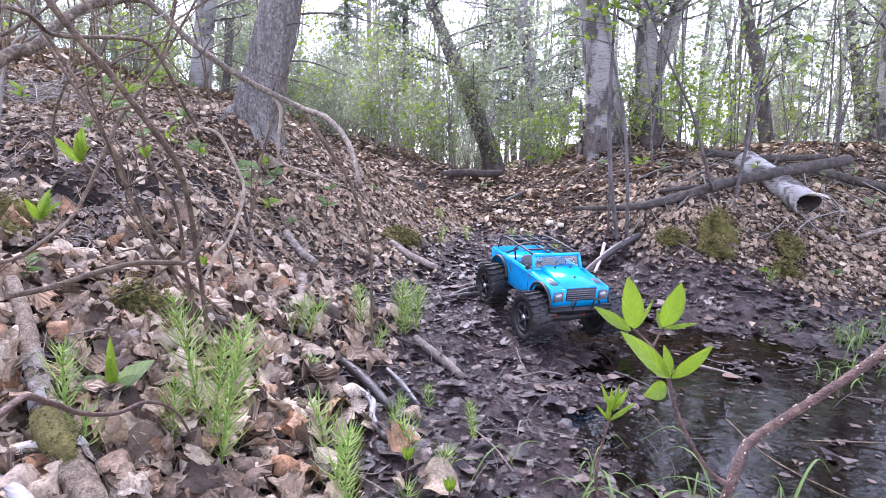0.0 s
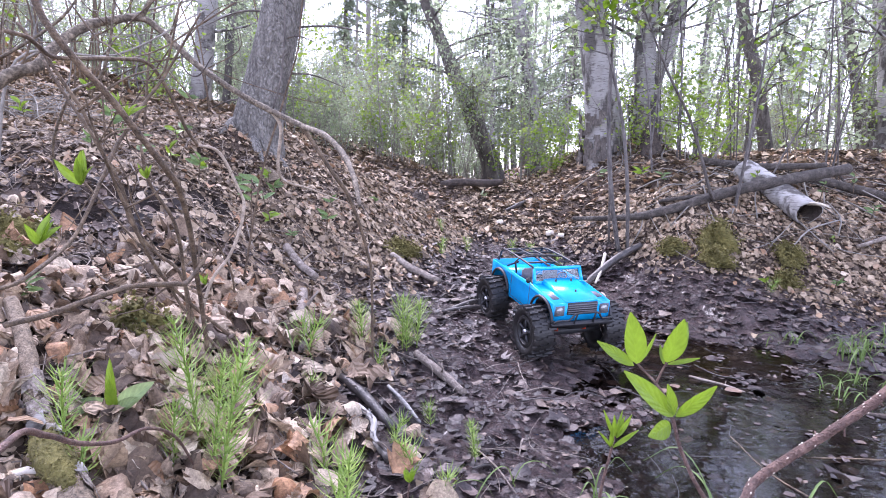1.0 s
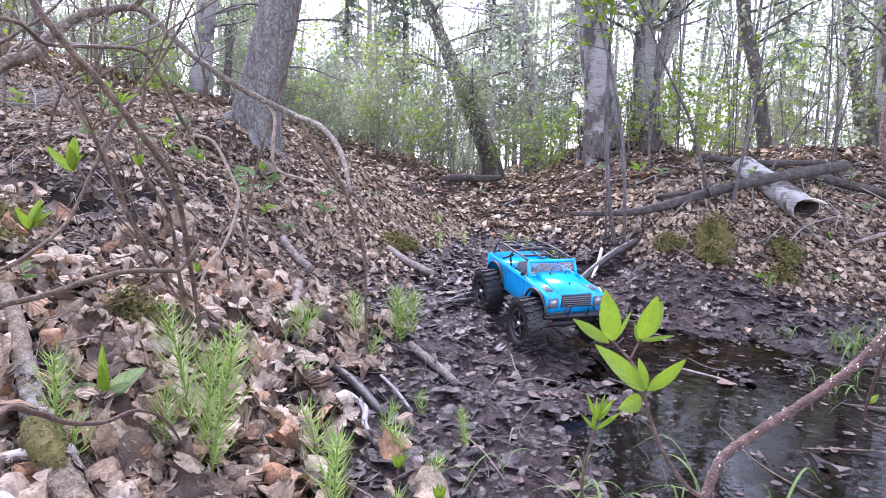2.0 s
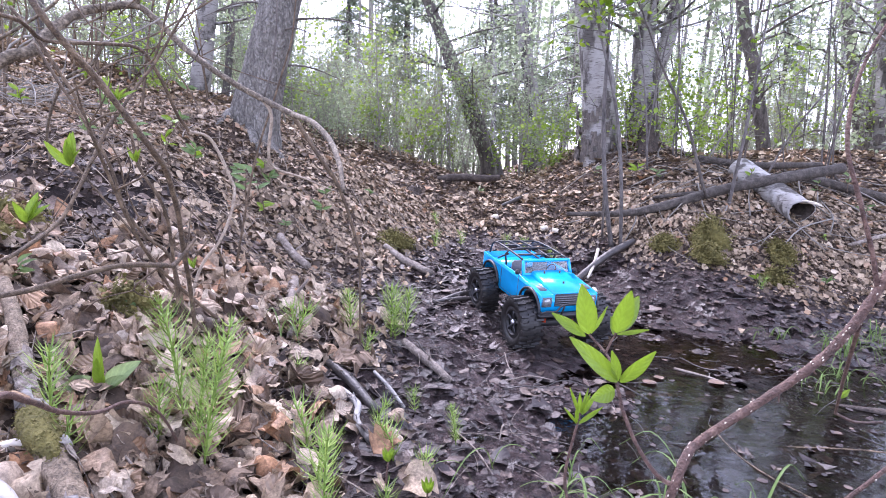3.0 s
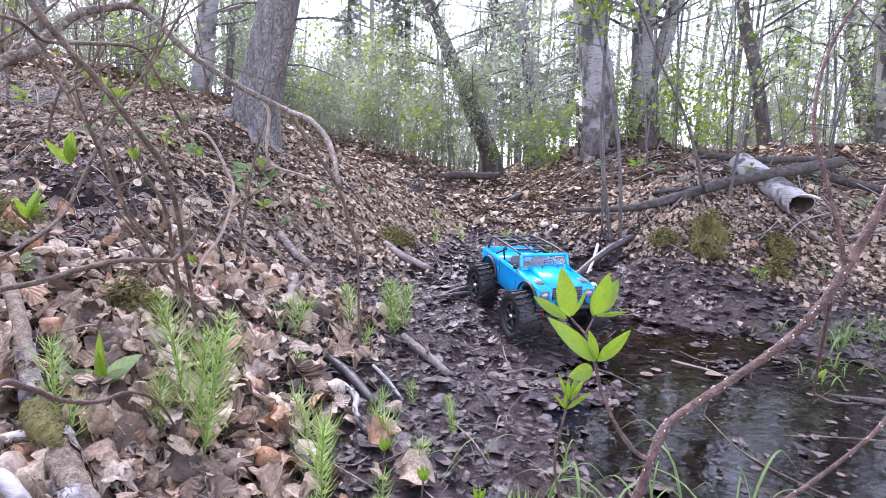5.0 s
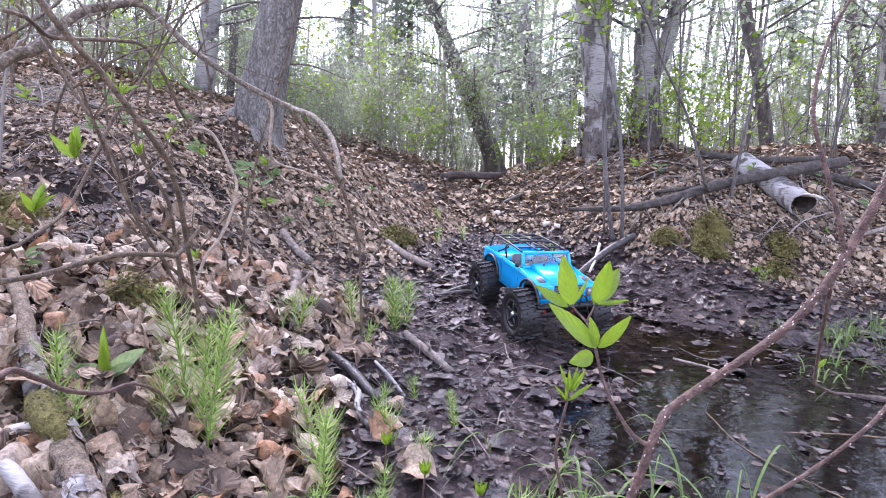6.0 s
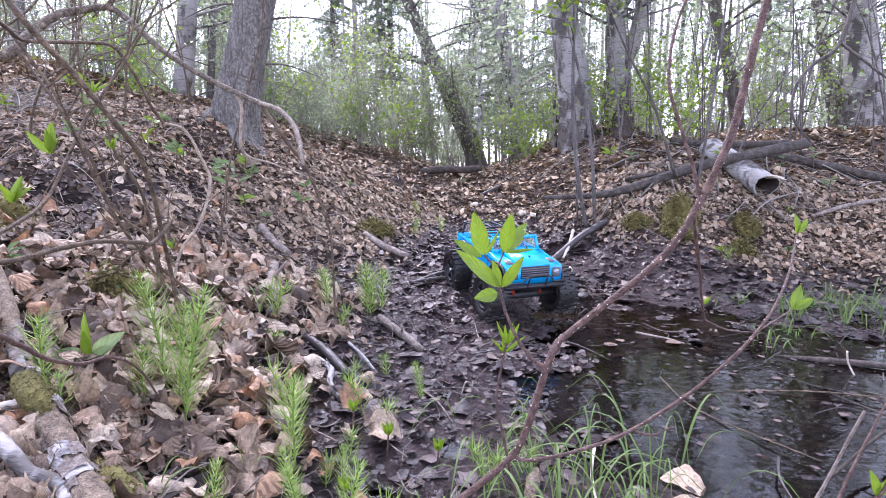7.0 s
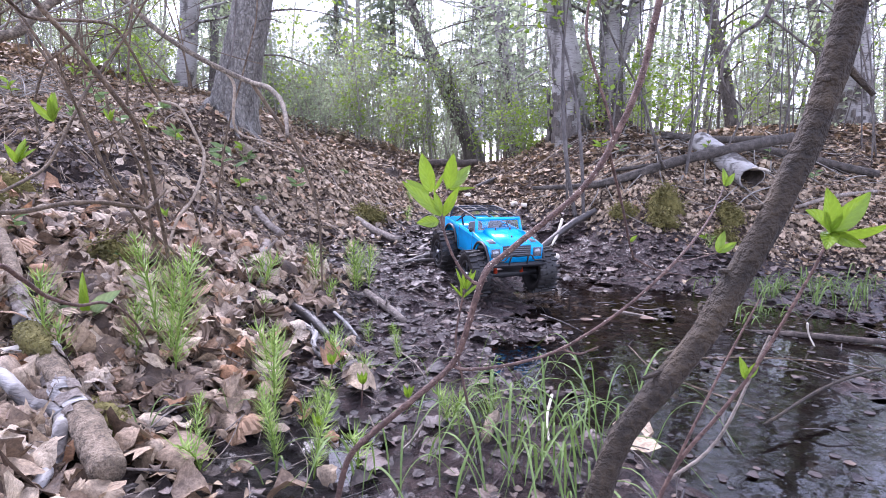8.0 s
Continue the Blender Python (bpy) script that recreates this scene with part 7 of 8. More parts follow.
for k, (x, y, h) in enumerate(((0.07, 1.224, 0.035), (-0.075, 1.30, 0.05), (-0.01, 1.25, 0.04), (-0.05, 1.12, 0.05))):
    t = thing("seedling", on_ground(x, y), "bright green seedling at the mud's edge", "plant", "seedlings")
    part("stem", Shape().tube([(0, 0, -0.01), (0.004, 0, h)], [0.0018, 0.0014], 5, 3), RED_BARK, t)
    for j in range(5):
        a = j * 1.3 + k
        part("leaf", blade_leaf((0.004, 0, h), (0.004 + 0.009 * np.cos(a), 0.009 * np.sin(a), h + 0.02), 0.34, 720 + 9 * k + j), FRESH_LEAF, t)


def horsetail(seed, tall, reach):
    rng = np.random.default_rng(seed)
    t = thing("horsetail", (0, 0, 0), "feathery bright green horsetail growing from wet litter", "horsetail", "horsetails")
    bend = rng.normal(0, 0.12, 2) * tall
    line = spline([(0, 0, -0.01), (bend[0] * 0.2, bend[1] * 0.2, tall * 0.5), (bend[0], bend[1], tall)], 12)
    part("stem", Shape().tube(line, [0.0019, 0.0016, 0.0007], 6, 1), HORSETAIL, t)
    s = Shape()
    n = int(tall / 0.014)
    for k in range(n):
        u = 0.18 + 0.8 * k / n
        c = line[0] + (line[-1] - line[0]) * 0
        i = min(int(u * 24), 23)
        c = line[i] + (line[i + 1] - line[i]) * (u * 24 - i)
        far = reach * np.sin(np.pi * min(1.0, (u * 0.85 + 0.16)) ** 1.4) ** 0.7 * rng.uniform(0.85, 1.15) + 0.006
        m = 8
        for j in range(m):
            a = j / m * 6.283 + k * 0.5 + rng.normal(0, 0.15)
            out = np.array([np.cos(a), np.sin(a), 0])
            rise = rng.uniform(0.65, 1.1)
            mid, e = c + (out + (0, 0, rise * 0.7)) * far * 0.5, c + (out * 0.95 + (0, 0, rise)) * far
            side = np.array([-out[1], out[0], 0.3]) * 0.0012
            s.add([c - side, c + side, mid + side, mid - side, e], [(0, 1, 2, 3), (3, 2, 4)])
    tagged(part("whorl_growth", s, HORSETAIL, t, smooth=False), kind="stuff")
    return t


tails = [horsetail(1, 0.25, 0.05), horsetail(2, 0.14, 0.04), horsetail(3, 0.08, 0.034), horsetail(4, 0.18, 0.032)]
PLACES = [(0, -0.345, 1.27, 1.0), (1, -0.569, 1.265, 0.95), (2, -0.174, 1.285, 1.2), (3, -0.144, 1.213, 0.85), (0, -0.41, 1.345, 0.92), (0, -0.375, 1.31, 0.8), (1, -0.251, 1.838, 0.95), (1, -0.16, 1.915, 1.1), (1, -0.125, 1.945, 0.95), (1, -0.145, 1.89, 0.8),
          (2, -0.35, 1.71, 1.2), (2, -0.36, 1.74, 1.0), (2, -0.222, 1.39, 1.1), (2, -0.073, 1.381, 0.9), (3, -0.061, 1.154, 0.5), (2, 0.147, 1.163, 0.8), (2, 0.202, 1.227, 0.7), (2, -0.109, 2.866, 0.9), (2, 0.22, 3.13, 0.9), (2, 0.43, 3.01, 0.95), (2, 0.0, 3.01, 0.8),
          (2, -0.125, 3.15, 0.8), (2, 0.30, 3.1, 0.85), (1, -0.43, 1.30, 0.8), (3, -0.10, 1.10, 0.6), (2, -0.20, 1.75, 0.8), (2, -0.06, 1.6, 0.6), (2, -0.5, 1.21, 0.9), (3, -0.20, 1.06, 0.6), (2, 0.02, 1.08, 0.8), (2, -0.30, 1.58, 0.7), (2, 1.165, 2.62, 0.7), (3, -0.117, 1.133, 0.6), (2, -0.092, 1.19, 0.55), (2, -0.062, 1.235, 0.6), (3, -0.039, 1.067, 0.7), (2, 0.14, 1.19, 0.7), (2, -0.17, 1.02, 0.8), (2, -0.02, 1.32, 0.7), (3, 0.03, 1.45, 0.5), (2, -0.12, 1.47, 0.7)]
used = set()
for j, (k, x, y, s) in enumerate(PLACES):
    m = pose(*on_ground(x, y), 6 * math.sin(j * 2.1), 7 * math.cos(j * 1.7), j * 47)
    if k in used:
        c = copy_thing(tails[k], m)
        c.scale = (s, s, s)
    else:
        used.add(k)
        tails[k].matrix_basis = m @ Matrix.Scale(s, 4)


def grass_tuft(x, y, blades, length, seed, spread=0.05, label="tuft of long green grass at the puddle's edge", sway=1.0):
    t = thing("grass_tuft", on_ground(x, y), label, "grass", "grass tufts")
    rng = np.random.default_rng(seed)
    for k in range(blades):
        a = rng.uniform(0, 6.283)
        h = length * rng.uniform(0.5, 1.1)
        out = np.array([np.cos(a), np.sin(a), 0])
        b = np.array([*rng.normal(0, spread * 0.35, 2), -0.008])
        lean = min(1.25, rng.uniform(0.2, 1.25) * sway)
        line = spline([b, b + out * h * 0.25 * lean + (0, 0, h * 0.5), b + out * h * 0.65 * lean + (0, 0, h * (0.95 - 0.4 * lean)), b + out * h * 1.1 * lean + (0, 0, h * (1.0 - 0.85 * lean))], 4)
        side = np.cross(out, (0, 0, 1))
        w = np.interp(np.linspace(0, 1, len(line)), [0, 0.3, 0.75, 1], np.array([0.0009, 0.0015, 0.001, 0.0002]) * rng.uniform(0.6, 1.5) * (1.15 if sway < 1 else 1))
        v = np.concatenate([line - side * w[:, None], line + (0, 0, -0.0008), line + side * w[:, None]])
        n = len(line)
        part("blade", Shape().add(v, [(i, i + 1, n + i + 1, n + i) for i in range(n - 1)] + [(n + i, n + i + 1, 2 * n + i + 1, 2 * n + i) for i in range(n - 1)]), GRASS, t)
    return t


for k, (x, y, n, h) in enumerate([(0.19, 1.12, 13, 0.13), (0.26, 1.08, 14, 0.16), (0.31, 1.13, 12, 0.15), (0.13, 1.17, 8, 0.10), (0.36, 1.06, 10, 0.16), (-0.33, 1.66, 5, 0.12), (-0.10, 1.05, 8, 0.10), (0.05, 1.05, 8, 0.12), (-0.30, 1.10, 7, 0.09), (1.23, 2.05, 12, 0.08),
                                   (1.32, 2.12, 12, 0.08), (1.45, 2.2, 12, 0.09), (1.12, 2.1, 9, 0.07), (0.92, 1.86, 9, 0.07), (1.28, 1.95, 9, 0.07), (0.10, 1.36, 4, 0.09), (0.42, 1.22, 8, 0.12), (1.0, 2.25, 8, 0.06), (-0.22, 1.16, 6, 0.09), (0.2, 1.33, 4, 0.08), (1.55, 2.1, 10, 0.08), (1.135, 2.12, 14, 0.07), (1.04, 1.96, 12, 0.06), (1.34, 2.25, 14, 0.07), (1.22, 2.2, 12, 0.06), (1.4, 2.05, 14, 0.07), (1.5, 1.95, 12, 0.07)]):
    grass_tuft(x, y, max(3, int(n * (1.2 if x > 0.9 else 0.45))), h * (1.5 if x > 0.9 else 1.15), 800 + k, 0.07)

for k, (x, y, n, h, w) in enumerate([(0.22, 1.0, 7, 0.17, 1.0), (0.28, 1.02, 9, 0.19, 1.05), (0.32, 1.17, 7, 0.17, 1.1), (0.16, 1.0, 6, 0.14, 1.1), (0.25, 1.10, 8, 0.16, 0.95), (0.12, 1.22, 4, 0.16, 1.1), (0.22, 1.18, 7, 0.14, 1.15), (0.40, 1.27, 5, 0.17, 1.25), (0.34, 1.06, 6, 0.16, 1.2), (0.20, 1.26, 4, 0.15, 1.2), (0.30, 0.98, 6, 0.15, 1.0), (0.05, 1.0, 5, 0.12, 1.1)]):
    grass_tuft(x, y, n, h, 850 + k, 0.09, "tuft of long bent grass at the puddle's edge", w)

# ---- floating and large single leaves ----


def big_leaf(x, y, size, seed, material, label, lift=0.004, up=0.9, z=None):
    rng = np.random.default_rng(seed)
    at = np.array([on_ground(x, y, lift)]) if z is None else np.array([[x, y, z]])
    rows, cols = 12, 9
    a = rng.uniform(0, 6.28)
    v = []
    for i in range(rows):
        u = i / (rows - 1)
        w = max(0.003, np.sin(np.pi * u ** 0.8) ** 0.75) * (1 + 0.08 * np.sin(25 * u + seed))
        for j in range(cols):
            q = (j / (cols - 1) - 0.5) * 2
            X, Yl = q * w * 0.42 * size, (u - 0.5) * size
            v.append((at[0][0] + X * np.cos(a) - Yl * np.sin(a), at[0][1] + X * np.sin(a) + Yl * np.cos(a), at[0][2] + size * (0.10 * abs(q) * (1 - up) * 4 + 0.05 * np.sin(5 * u + 3 * q + seed) * (1.4 - up))))
    return single("fallen_leaf", Shape().add(v, [(i * cols + j, i * cols + j + 1, (i + 1) * cols + j + 1, (i + 1) * cols + j) for i in range(rows - 1) for j in range(cols - 1)]), material, label, "leaf", "large fallen leaves")


PALE_LEAF = leaf_like("pale_leaf", [(0.0, (0.42, 0.32, 0.21)), (1.0, (0.55, 0.43, 0.30))], 0.6, 0.1, 120, 0.0, 0.6)
FLOAT_LEAF = leaf_like("sodden_leaf", [(0.0, (0.07, 0.045, 0.033)), (0.5, (0.16, 0.105, 0.075)), (1.0, (0.24, 0.18, 0.14))], 0.35, 0.0, 120)
for k, (x, y, s) in enumerate([ (0.50, 1.84, 0.036), (0.535, 1.875, 0.03), (0.67, 1.86, 0.042), (0.27, 2.05, 0.034), (0.20, 1.77, 0.034)]):
    big_leaf(x, y, s, k, FLOAT_LEAF, "brown leaf floating on the puddle", z=-0.0065)
for k, (x, y, s) in enumerate(((0.432, 1.20, 0.062), (0.415, 1.118, 0.058))):
    v, f = crisp_leaf(np.random.default_rng(70 + k), s, 0.25)
    ob = single("fallen_leaf", Shape().add(v, f), PALE_LEAF, "large pale tan leaf lying at the puddle's edge", "leaf", "large fallen leaves")
    ob.matrix_basis = pose(x, y, float(height(x, y)) + 0.012, 6, -5, 75 + 160 * k)

# ---- the toy truck ----
BLUE = plain("blue_body_paint", (0.008, 0.38, 0.80), 0.22, 0.0, 0.08, 40, 0.03)
BLACK_PLASTIC = plain("black_plastic", (0.02, 0.02, 0.022), 0.5, 0.0, 0.3, 200, 0.2)
RUBBER = mottled("muddy_rubber", (0.006, 0.0055, 0.0055), (0.012, 0.011, 0.0105), (0.032, 0.027, 0.024), 60, 300, 0.5, 0.5, 0.002)
SILVER = plain("silver_rim", (0.55, 0.55, 0.57), 0.35, 0.9, 0.15, 200, 0.05)
GREY_TRIM = plain("grey_trim", (0.12, 0.12, 0.13), 0.5, 0.0, 0.2, 200, 0.1)
LENS = plain("lamp_lens", (0.30, 0.31, 0.32), 0.15, 0.4, 0.3, 300, 0.1)
RED_METAL = plain("red_damper", (0.55, 0.06, 0.02), 0.4, 0.3, 0.2, 200, 0.05)


def glass_material():
    m, n, l, b = shader("windscreen_glass", 0.03)
    n.remove(b)
    tr, gl = n.new("ShaderNodeBsdfTransparent"), n.new("ShaderNodeBsdfGlossy")
    tr.inputs["Color"].default_value = (0.8, 0.86, 0.88, 1)
    gl.inputs["Roughness"].default_value = 0.05
    fr, mx = n.new("ShaderNodeFresnel"), n.new("ShaderNodeMixShader")
    fr.inputs["IOR"].default_value = 1.5
    l.new(fr.outputs[0], mx.inputs[0])
    l.new(tr.outputs[0], mx.inputs[1])
    l.new(gl.outputs[0], mx.inputs[2])
    l.new(mx.outputs[0], n["Material Output"].inputs["Surface"])
    return m


CLEAR = glass_material()


def bevelled(verts, faces, width=0.002, segments=2):
    """A solid with rounded edges."""
    bm = bmesh.new()
    vs = [bm.verts.new(v) for v in verts]
    for f in faces:
        bm.faces.new([vs[i] for i in f])
    bmesh.ops.recalc_face_normals(bm, faces=bm.faces)
    bmesh.ops.bevel(bm, geom=bm.edges[:], offset=width, segments=segments, affect="EDGES", clamp_overlap=True)
    bm.verts.index_update()
    s = Shape().add([tuple(v.co) for v in bm.verts], [[v.index for v in f.verts] for f in bm.faces])
    bm.free()
    return s


BOX_FACES = [(0, 1, 2, 3), (7, 6, 5, 4), (0, 4, 5, 1), (1, 5, 6, 2), (2, 6, 7, 3), (3, 7, 4, 0)]


def block(x0, x1, y0, y1, z0, z1, width=0.002, taper=0.0, rise=0.0):
    """A box with rounded edges; taper narrows its top, rise lifts the back of its top."""
    t = taper
    v = [(x0, y0, z0), (x1, y0, z0), (x1, y1, z0), (x0, y1, z0), (x0 + t, y0 + t, z1 + rise), (x1 - t, y0 + t, z1), (x1 - t, y1 - t, z1), (x0 + t, y1 - t, z1 + rise)]
    return bevelled(v, BOX_FACES, width)


def prism(profile, y0, y1, width=0.0012):
    """A side profile in x and z, pushed from y0 to y1."""
    n = len(profile)
    v = [(x, y0, z) for x, z in profile] + [(x, y1, z) for x, z in profile]
    return bevelled(v, [tuple(range(n)), tuple(range(2 * n - 1, n - 1, -1))] + [(i, n + i, n + (i + 1) % n, (i + 1) % n) for i in range(n)], width, 1)


def wheel(parent, x, y, z, r=0.070, wide=0.056):
    hub = new("wheel")
    hub.parent, hub.location = parent, (x, y, z)
    side = 1 if y > 0 else -1
    prof = [(0.62, 0.40), (0.80, 0.50), (0.93, 0.47), (0.97, 0.30), (0.97, -0.30), (0.93, -0.47), (0.80, -0.50), (0.62, -0.40)]
    n, m = 40, len(prof)
    v = [(r * k * np.cos(a), wide * w, r * k * np.sin(a)) for a in np.arange(n) / n * 2 * np.pi for k, w in prof]
    f = [(i * m + j, i * m + (j + 1) % m, ((i + 1) % n) * m + (j + 1) % m, ((i + 1) % n) * m + j) for i in range(n) for j in range(m)]
    part("tyre", Shape().add(v, f), RUBBER, hub, "black chunky mud tyre")
    lugs = Shape()
    for k in range(22):
        for row, w0, w1 in ((0, -0.52, -0.12), (1, 0.12, 0.52), (2, -0.16, 0.16)):
            a = (k + (0.5 if row == 1 else 0.25 if row == 2 else 0)) / 22 * 2 * np.pi
            d, t = np.array([np.cos(a), 0, np.sin(a)]), np.array([-np.sin(a), 0, np.cos(a)])
            ax = np.array([0, 1, 0.0])
            h = r * 0.075
            c = [d * (r * q) + t * (s * h * 0.75 * (0.8 if q > 1 else 1)) + ax * (wide * w + s * 0.0 + (0.003 if w > 0 else -0.003) * (k % 2)) for q in (0.93, 1.03) for s, w in ((-1, w0), (1, w0), (1, w1), (-1, w1))]
            lugs.add(c, BOX_FACES)
    tagged(part("tread", lugs, RUBBER, hub, smooth=False), kind="stuff")
    rim = Shape()
    n = 28
    for r0, r1, w0, w1 in ((0.62, 0.50, 0.42, 0.44), (0.50, 0.44, 0.44, 0.34), (0.44, 0.18, 0.28, 0.22)):
        v = [(r * q * np.cos(a), side * wide * w, r * q * np.sin(a)) for a in np.arange(n) / n * 2 * np.pi for q, w in ((r0, w0), (r1, w1))]
        rim.add(v, [(2 * i, 2 * i + 1, 2 * ((i + 1) % n) + 1, 2 * ((i + 1) % n)) for i in range(n)])
    part("rim", rim, RUBBER, hub, "mud-covered dark rim")
    for k in range(5):
        a = k / 5 * 2 * np.pi + 0.3
        p0, p1 = (r * 0.14 * np.cos(a), side * wide * 0.36, r * 0.14 * np.sin(a)), (r * 0.46 * np.cos(a), side * wide * 0.38, r * 0.46 * np.sin(a))
        part("spoke", Shape().tube([p0, p1], [0.0036, 0.004], 6, 2), BLACK_PLASTIC, hub)
    part("hub_cap", Shape().tube([(0, side * wide * 0.26, 0), (0, side * wide * 0.46, 0)], [0.008, 0.006], 12, 2), SILVER, hub, "silver hub cap")
    return hub


def toy_truck():
    t = thing("toy_truck", (0, 0, 0), "bright blue radio-controlled toy off-roader with black roll cage in the mud", "toy car")
    # side panels with wheel arches
    def arch(cx, r, z0, k=7):
        return [(cx + r * np.cos(a), z0 + r * 0.9 * np.sin(a)) for a in np.linspace(0, np.pi, k)]
    low = [(-0.205, 0.108)] + list(reversed(arch(-0.135, 0.060, 0.108))) + [(-0.07, 0.092), (0.07, 0.092)] + list(reversed(arch(0.135, 0.050, 0.112)))
    outline = [(0.188, 0.112), (0.188, 0.158), (0.06, 0.174), (-0.205, 0.174)] + low
    for s in (-1, 1):
        part("side_panel", prism(outline, s * 0.084, s * 0.089), BLUE, t)
        for cx in (0.135, -0.135):
            rim = arch(cx, 0.060, 0.106, 11)
            part("fender_flare", Shape().tube([(x, s * 0.092, z) for x, z in rim], [0.003, 0.004, 0.003], 8, 2, 0, 0, 1.2), BLACK_PLASTIC, t, "black plastic fender lip")
        part("door_seam", Shape().tube([(0.055, s * 0.0895, 0.17), (0.055, s * 0.0895, 0.10), (-0.06, s * 0.0895, 0.10), (-0.06, s * 0.0895, 0.172)], [0.0008, 0.0008], 4, 1), BLACK_PLASTIC, t)
        part("mirror", block(0.048, 0.058, s * 0.094 - 0.006, s * 0.094 + 0.006, 0.175, 0.189), BLACK_PLASTIC, t)
    # bonnet: wings and a raised middle
    part("bonnet", bevelled([(0.06, -0.086, 0.166), (0.188, -0.086, 0.150), (0.188, 0.086, 0.150), (0.06, 0.086, 0.166), (0.06, -0.086, 0.1755), (0.186, -0.086, 0.1595), (0.186, 0.086, 0.1595), (0.06, 0.086, 0.1755)], BOX_FACES, 0.003), BLUE, t)
    part("bonnet_bulge", bevelled([(0.062, -0.062, 0.170), (0.1895, -0.051, 0.148), (0.1895, 0.051, 0.148), (0.062, 0.062, 0.170), (0.062, -0.052, 0.189), (0.187, -0.047, 0.1715), (0.187, 0.047, 0.1715), (0.062, 0.052, 0.189)], BOX_FACES, 0.003), BLUE, t)
    for s in (-1, 1):
        part("bonnet_vent", block(0.115, 0.165, s * 0.068 - 0.010, s * 0.068 + 0.010, 0.1605, 0.1665, 0.001), GREY_TRIM, t, "dark vent insert")
    for x, y in ((0.085, 0.025), (0.085, -0.025), (0.15, 0)):
        part("body_pin", Shape().tube([(x, y, 0.172), (x, y, 0.192 if x < 0.1 else 0.182)], [0.0035, 0.0025], 8, 2), BLACK_PLASTIC, t)
    # front
    part("front_panel", block(0.180, 0.190, -0.086, 0.086, 0.108, 0.158, 0.002), BLUE, t)
    grille = part("grille", block(0.188, 0.1925, -0.046, 0.046, 0.126, 0.160, 0.001), BLACK_PLASTIC, t, "black slatted grille")
    for k in range(5):
        part("grille_slat", block(0.191, 0.195, -0.045, 0.045, 0.129 + 0.006 * k, 0.1318 + 0.006 * k, 0.0006), GREY_TRIM, grille)
    for s in (-1, 1):
        part("headlight_housing", block(0.187, 0.1915, s * 0.069 - 0.015, s * 0.069 + 0.015, 0.124, 0.153, 0.0015), GREY_TRIM, t)
        h = part("headlight", Shape().tube([(0.186, s * 0.069, 0.139), (0.194, s * 0.069, 0.139)], [0.0115, 0.0105], 20, 2), LENS, t, "round clear headlight")
        part("headlight_ring", Shape().tube([(0.192, s * 0.069 + 0.0125 * np.cos(a), 0.139 + 0.0125 * np.sin(a)) for a in np.linspace(0, 6.283, 21)], [0.0015, 0.0015], 5, 1), GREY_TRIM, h)
    part("bumper", block(0.190, 0.206, -0.095, 0.095, 0.098, 0.110, 0.003), BLACK_PLASTIC, t, "black front bumper")
    for line in ([(0.200, -0.092, 0.108), (0.21, -0.08, 0.119), (0.212, -0.05, 0.120), (0.215, -0.032, 0.138), (0.215, 0.032, 0.138), (0.212, 0.05, 0.120), (0.21, 0.08, 0.119), (0.200, 0.092, 0.108)],
                 [(0.204, -0.03, 0.106), (0.213, -0.028, 0.134)], [(0.204, 0.03, 0.106), (0.213, 0.028, 0.134)]):
        part("bull_bar", Shape().tube(line, [0.0026, 0.0026], 8, 3), BLACK_PLASTIC, t)
    # windscreen
    for line in ([(0.060, -0.078, 0.174), (0.046, -0.074, 0.2125)], [(0.060, 0.078, 0.174), (0.046, 0.074, 0.2125)], [(0.046, -0.076, 0.2132), (0.046, 0.076, 0.2132)], [(0.061, -0.08, 0.1755), (0.061, 0.08, 0.1755)]):
        part("windscreen_frame", Shape().tube(line, [0.0052, 0.0052], 8, 3), BLUE, t)
    part("windscreen", Shape().add([(0.060, -0.076, 0.1755), (0.060, 0.076, 0.1755), (0.047, 0.072, 0.2117), (0.047, -0.072, 0.2117), (0.058, -0.076, 0.1755), (0.058, 0.076, 0.1755), (0.045, 0.072, 0.2117), (0.045, -0.072, 0.2117)], BOX_FACES), CLEAR, t, "clear plastic windscreen", False)
    # tub, dash and seats
    part("floor_pan", block(-0.20, 0.06, -0.083, 0.083, 0.108, 0.116, 0.002), BLACK_PLASTIC, t)
    part("dashboard", block(0.030, 0.058, -0.080, 0.080, 0.140, 0.178, 0.004), BLACK_PLASTIC, t)
    part("tailgate", block(-0.208, -0.202, -0.086, 0.086, 0.108, 0.174, 0.002), BLUE, t)
    part("rear_deck", block(-0.20, -0.09, -0.083, 0.083, 0.148, 0.158, 0.003), BLUE, t)
    for s in (-1, 1):
        part("seat", block(-0.045, 0.0, s * 0.036 - 0.024, s * 0.036 + 0.024, 0.116, 0.142, 0.004), GREY_TRIM, t)
        part("seat_back", block(-0.058, -0.042, s * 0.036 - 0.024, s * 0.036 + 0.024, 0.130, 0.186, 0.005), GREY_TRIM, t)
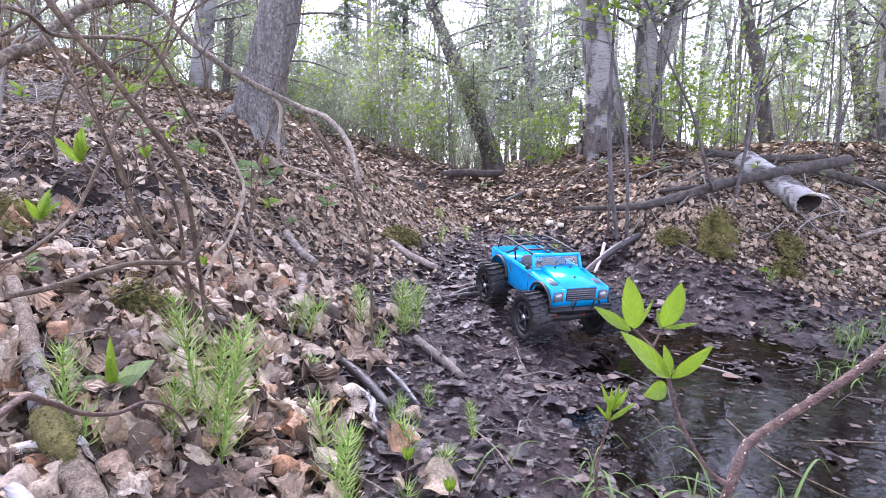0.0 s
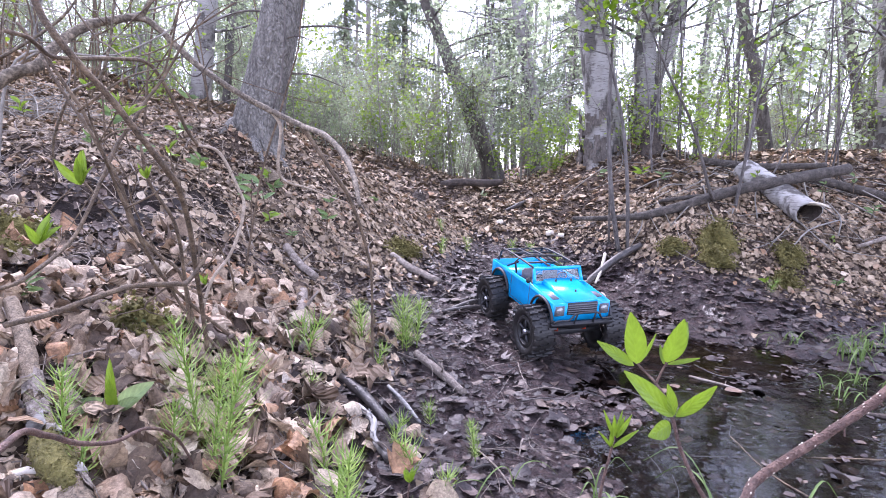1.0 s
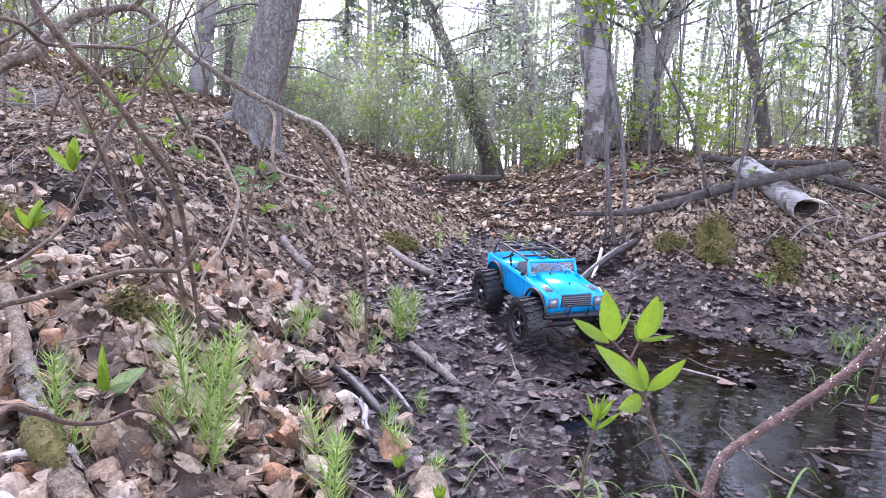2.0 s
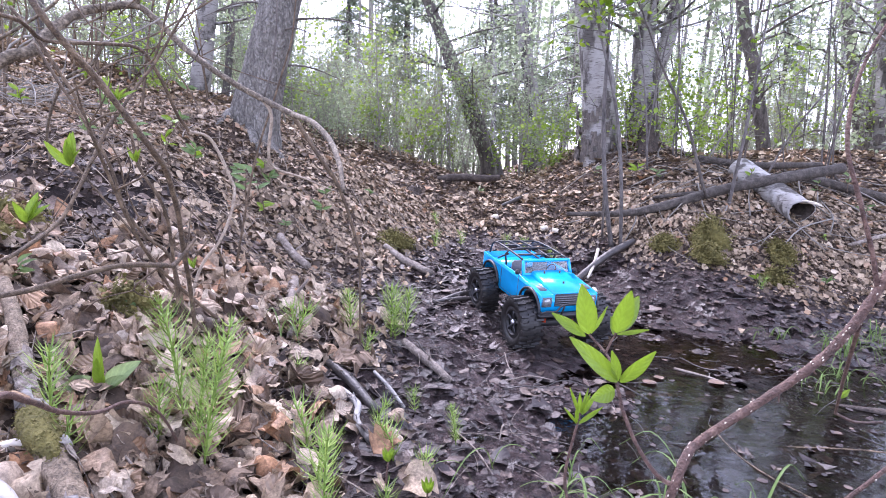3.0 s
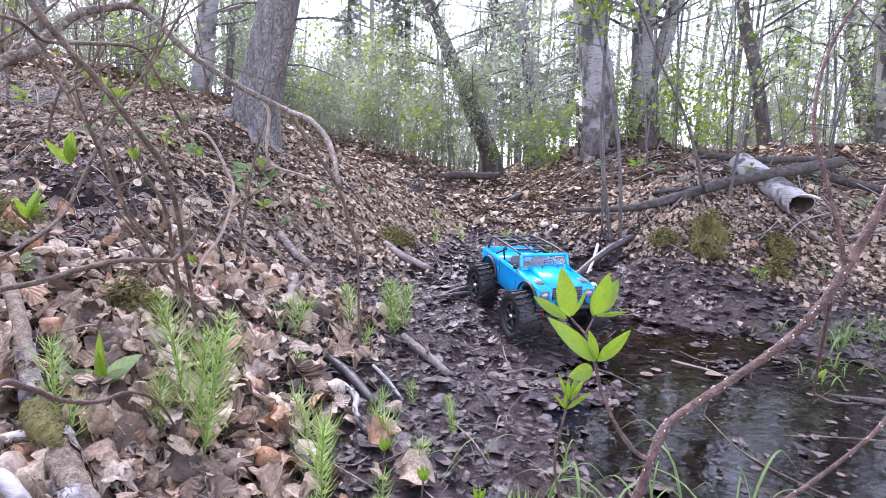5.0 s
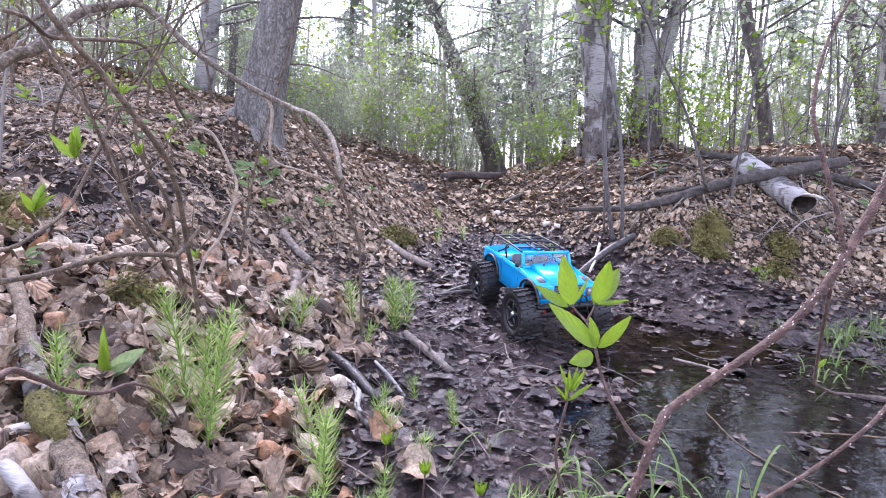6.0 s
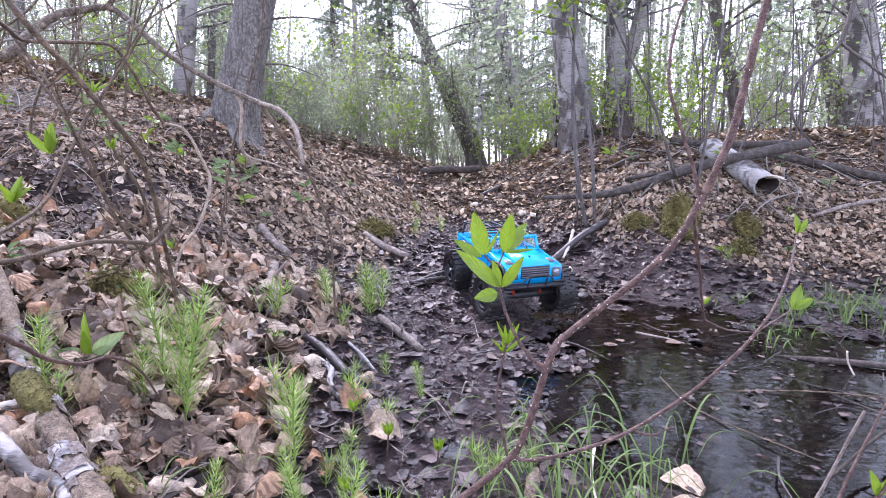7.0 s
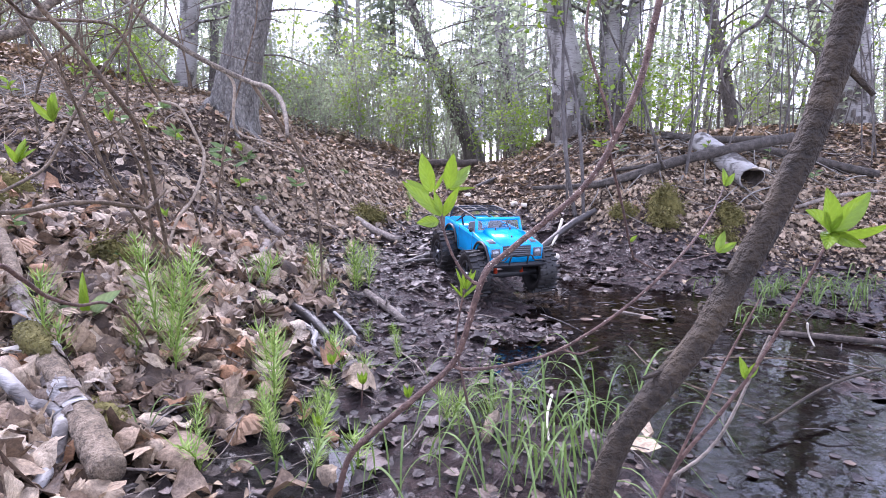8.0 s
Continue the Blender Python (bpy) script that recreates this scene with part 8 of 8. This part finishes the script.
    part("steering_wheel", Shape().tube([(0.018 + 0.004 * np.sin(a), 0.036 + 0.016 * np.cos(a), 0.178 + 0.014 * np.sin(a)) for a in np.linspace(0, 6.283, 19)], [0.002, 0.002], 6, 1), BLACK_PLASTIC, t)
    # roll cage
    bars = [[(0.044, -0.074, 0.2147), (-0.05, -0.074, 0.2199), (-0.165, -0.072, 0.2169), (-0.19, -0.074, 0.1755)], [(0.044, 0.074, 0.2147), (-0.05, 0.074, 0.2199), (-0.165, 0.072, 0.2169), (-0.19, 0.074, 0.1755)],
            [(-0.05, -0.080, 0.174), (-0.05, -0.074, 0.2199), (-0.05, 0.074, 0.2199), (-0.05, 0.080, 0.174)], [(-0.165, -0.072, 0.2169), (-0.165, 0.072, 0.2169)], [(-0.11, -0.073, 0.2191), (-0.11, 0.073, 0.2191)], [(0.0, -0.074, 0.2184), (0.0, 0.074, 0.2184)],
            [(-0.05, -0.02, 0.2206), (-0.165, -0.02, 0.2177)], [(-0.05, 0.02, 0.2206), (-0.165, 0.02, 0.2177)], [(0.044, -0.02, 0.2162), (-0.05, -0.02, 0.2206)], [(0.044, 0.02, 0.2162), (-0.05, 0.02, 0.2206)],
            [(-0.05, -0.076, 0.208), (-0.12, -0.076, 0.1755)], [(-0.05, 0.076, 0.208), (-0.12, 0.076, 0.1755)]]
    for b in bars:
        part("cage_bar", Shape().tube(b, [0.0030, 0.0030], 8, 3 if len(b) > 2 else 2), BLACK_PLASTIC, t)
    # running gear
    part("chassis", block(-0.18, 0.18, -0.03, 0.03, 0.078, 0.108, 0.004), BLACK_PLASTIC, t)
    for x in (0.135, -0.135):
        part("axle", Shape().tube([(x, -0.10, 0.058), (x, 0, 0.058), (x, 0.10, 0.058)], [0.009, 0.013, 0.009], 10, 3), BLACK_PLASTIC, t)
        for s in (-1, 1):
            part("damper", Shape().tube([(x + 0.012, s * 0.045, 0.062), (x - 0.006, s * 0.038, 0.118)], [0.006, 0.006], 8, 2), RED_METAL, t, "red sprung damper")
            wheel(t, x, s * 0.112, 0.064, 0.071, 0.06)
    return t


truck = toy_truck()
truck.matrix_basis = pose(0.24, 2.17, 0.044, 0, 7, -68)
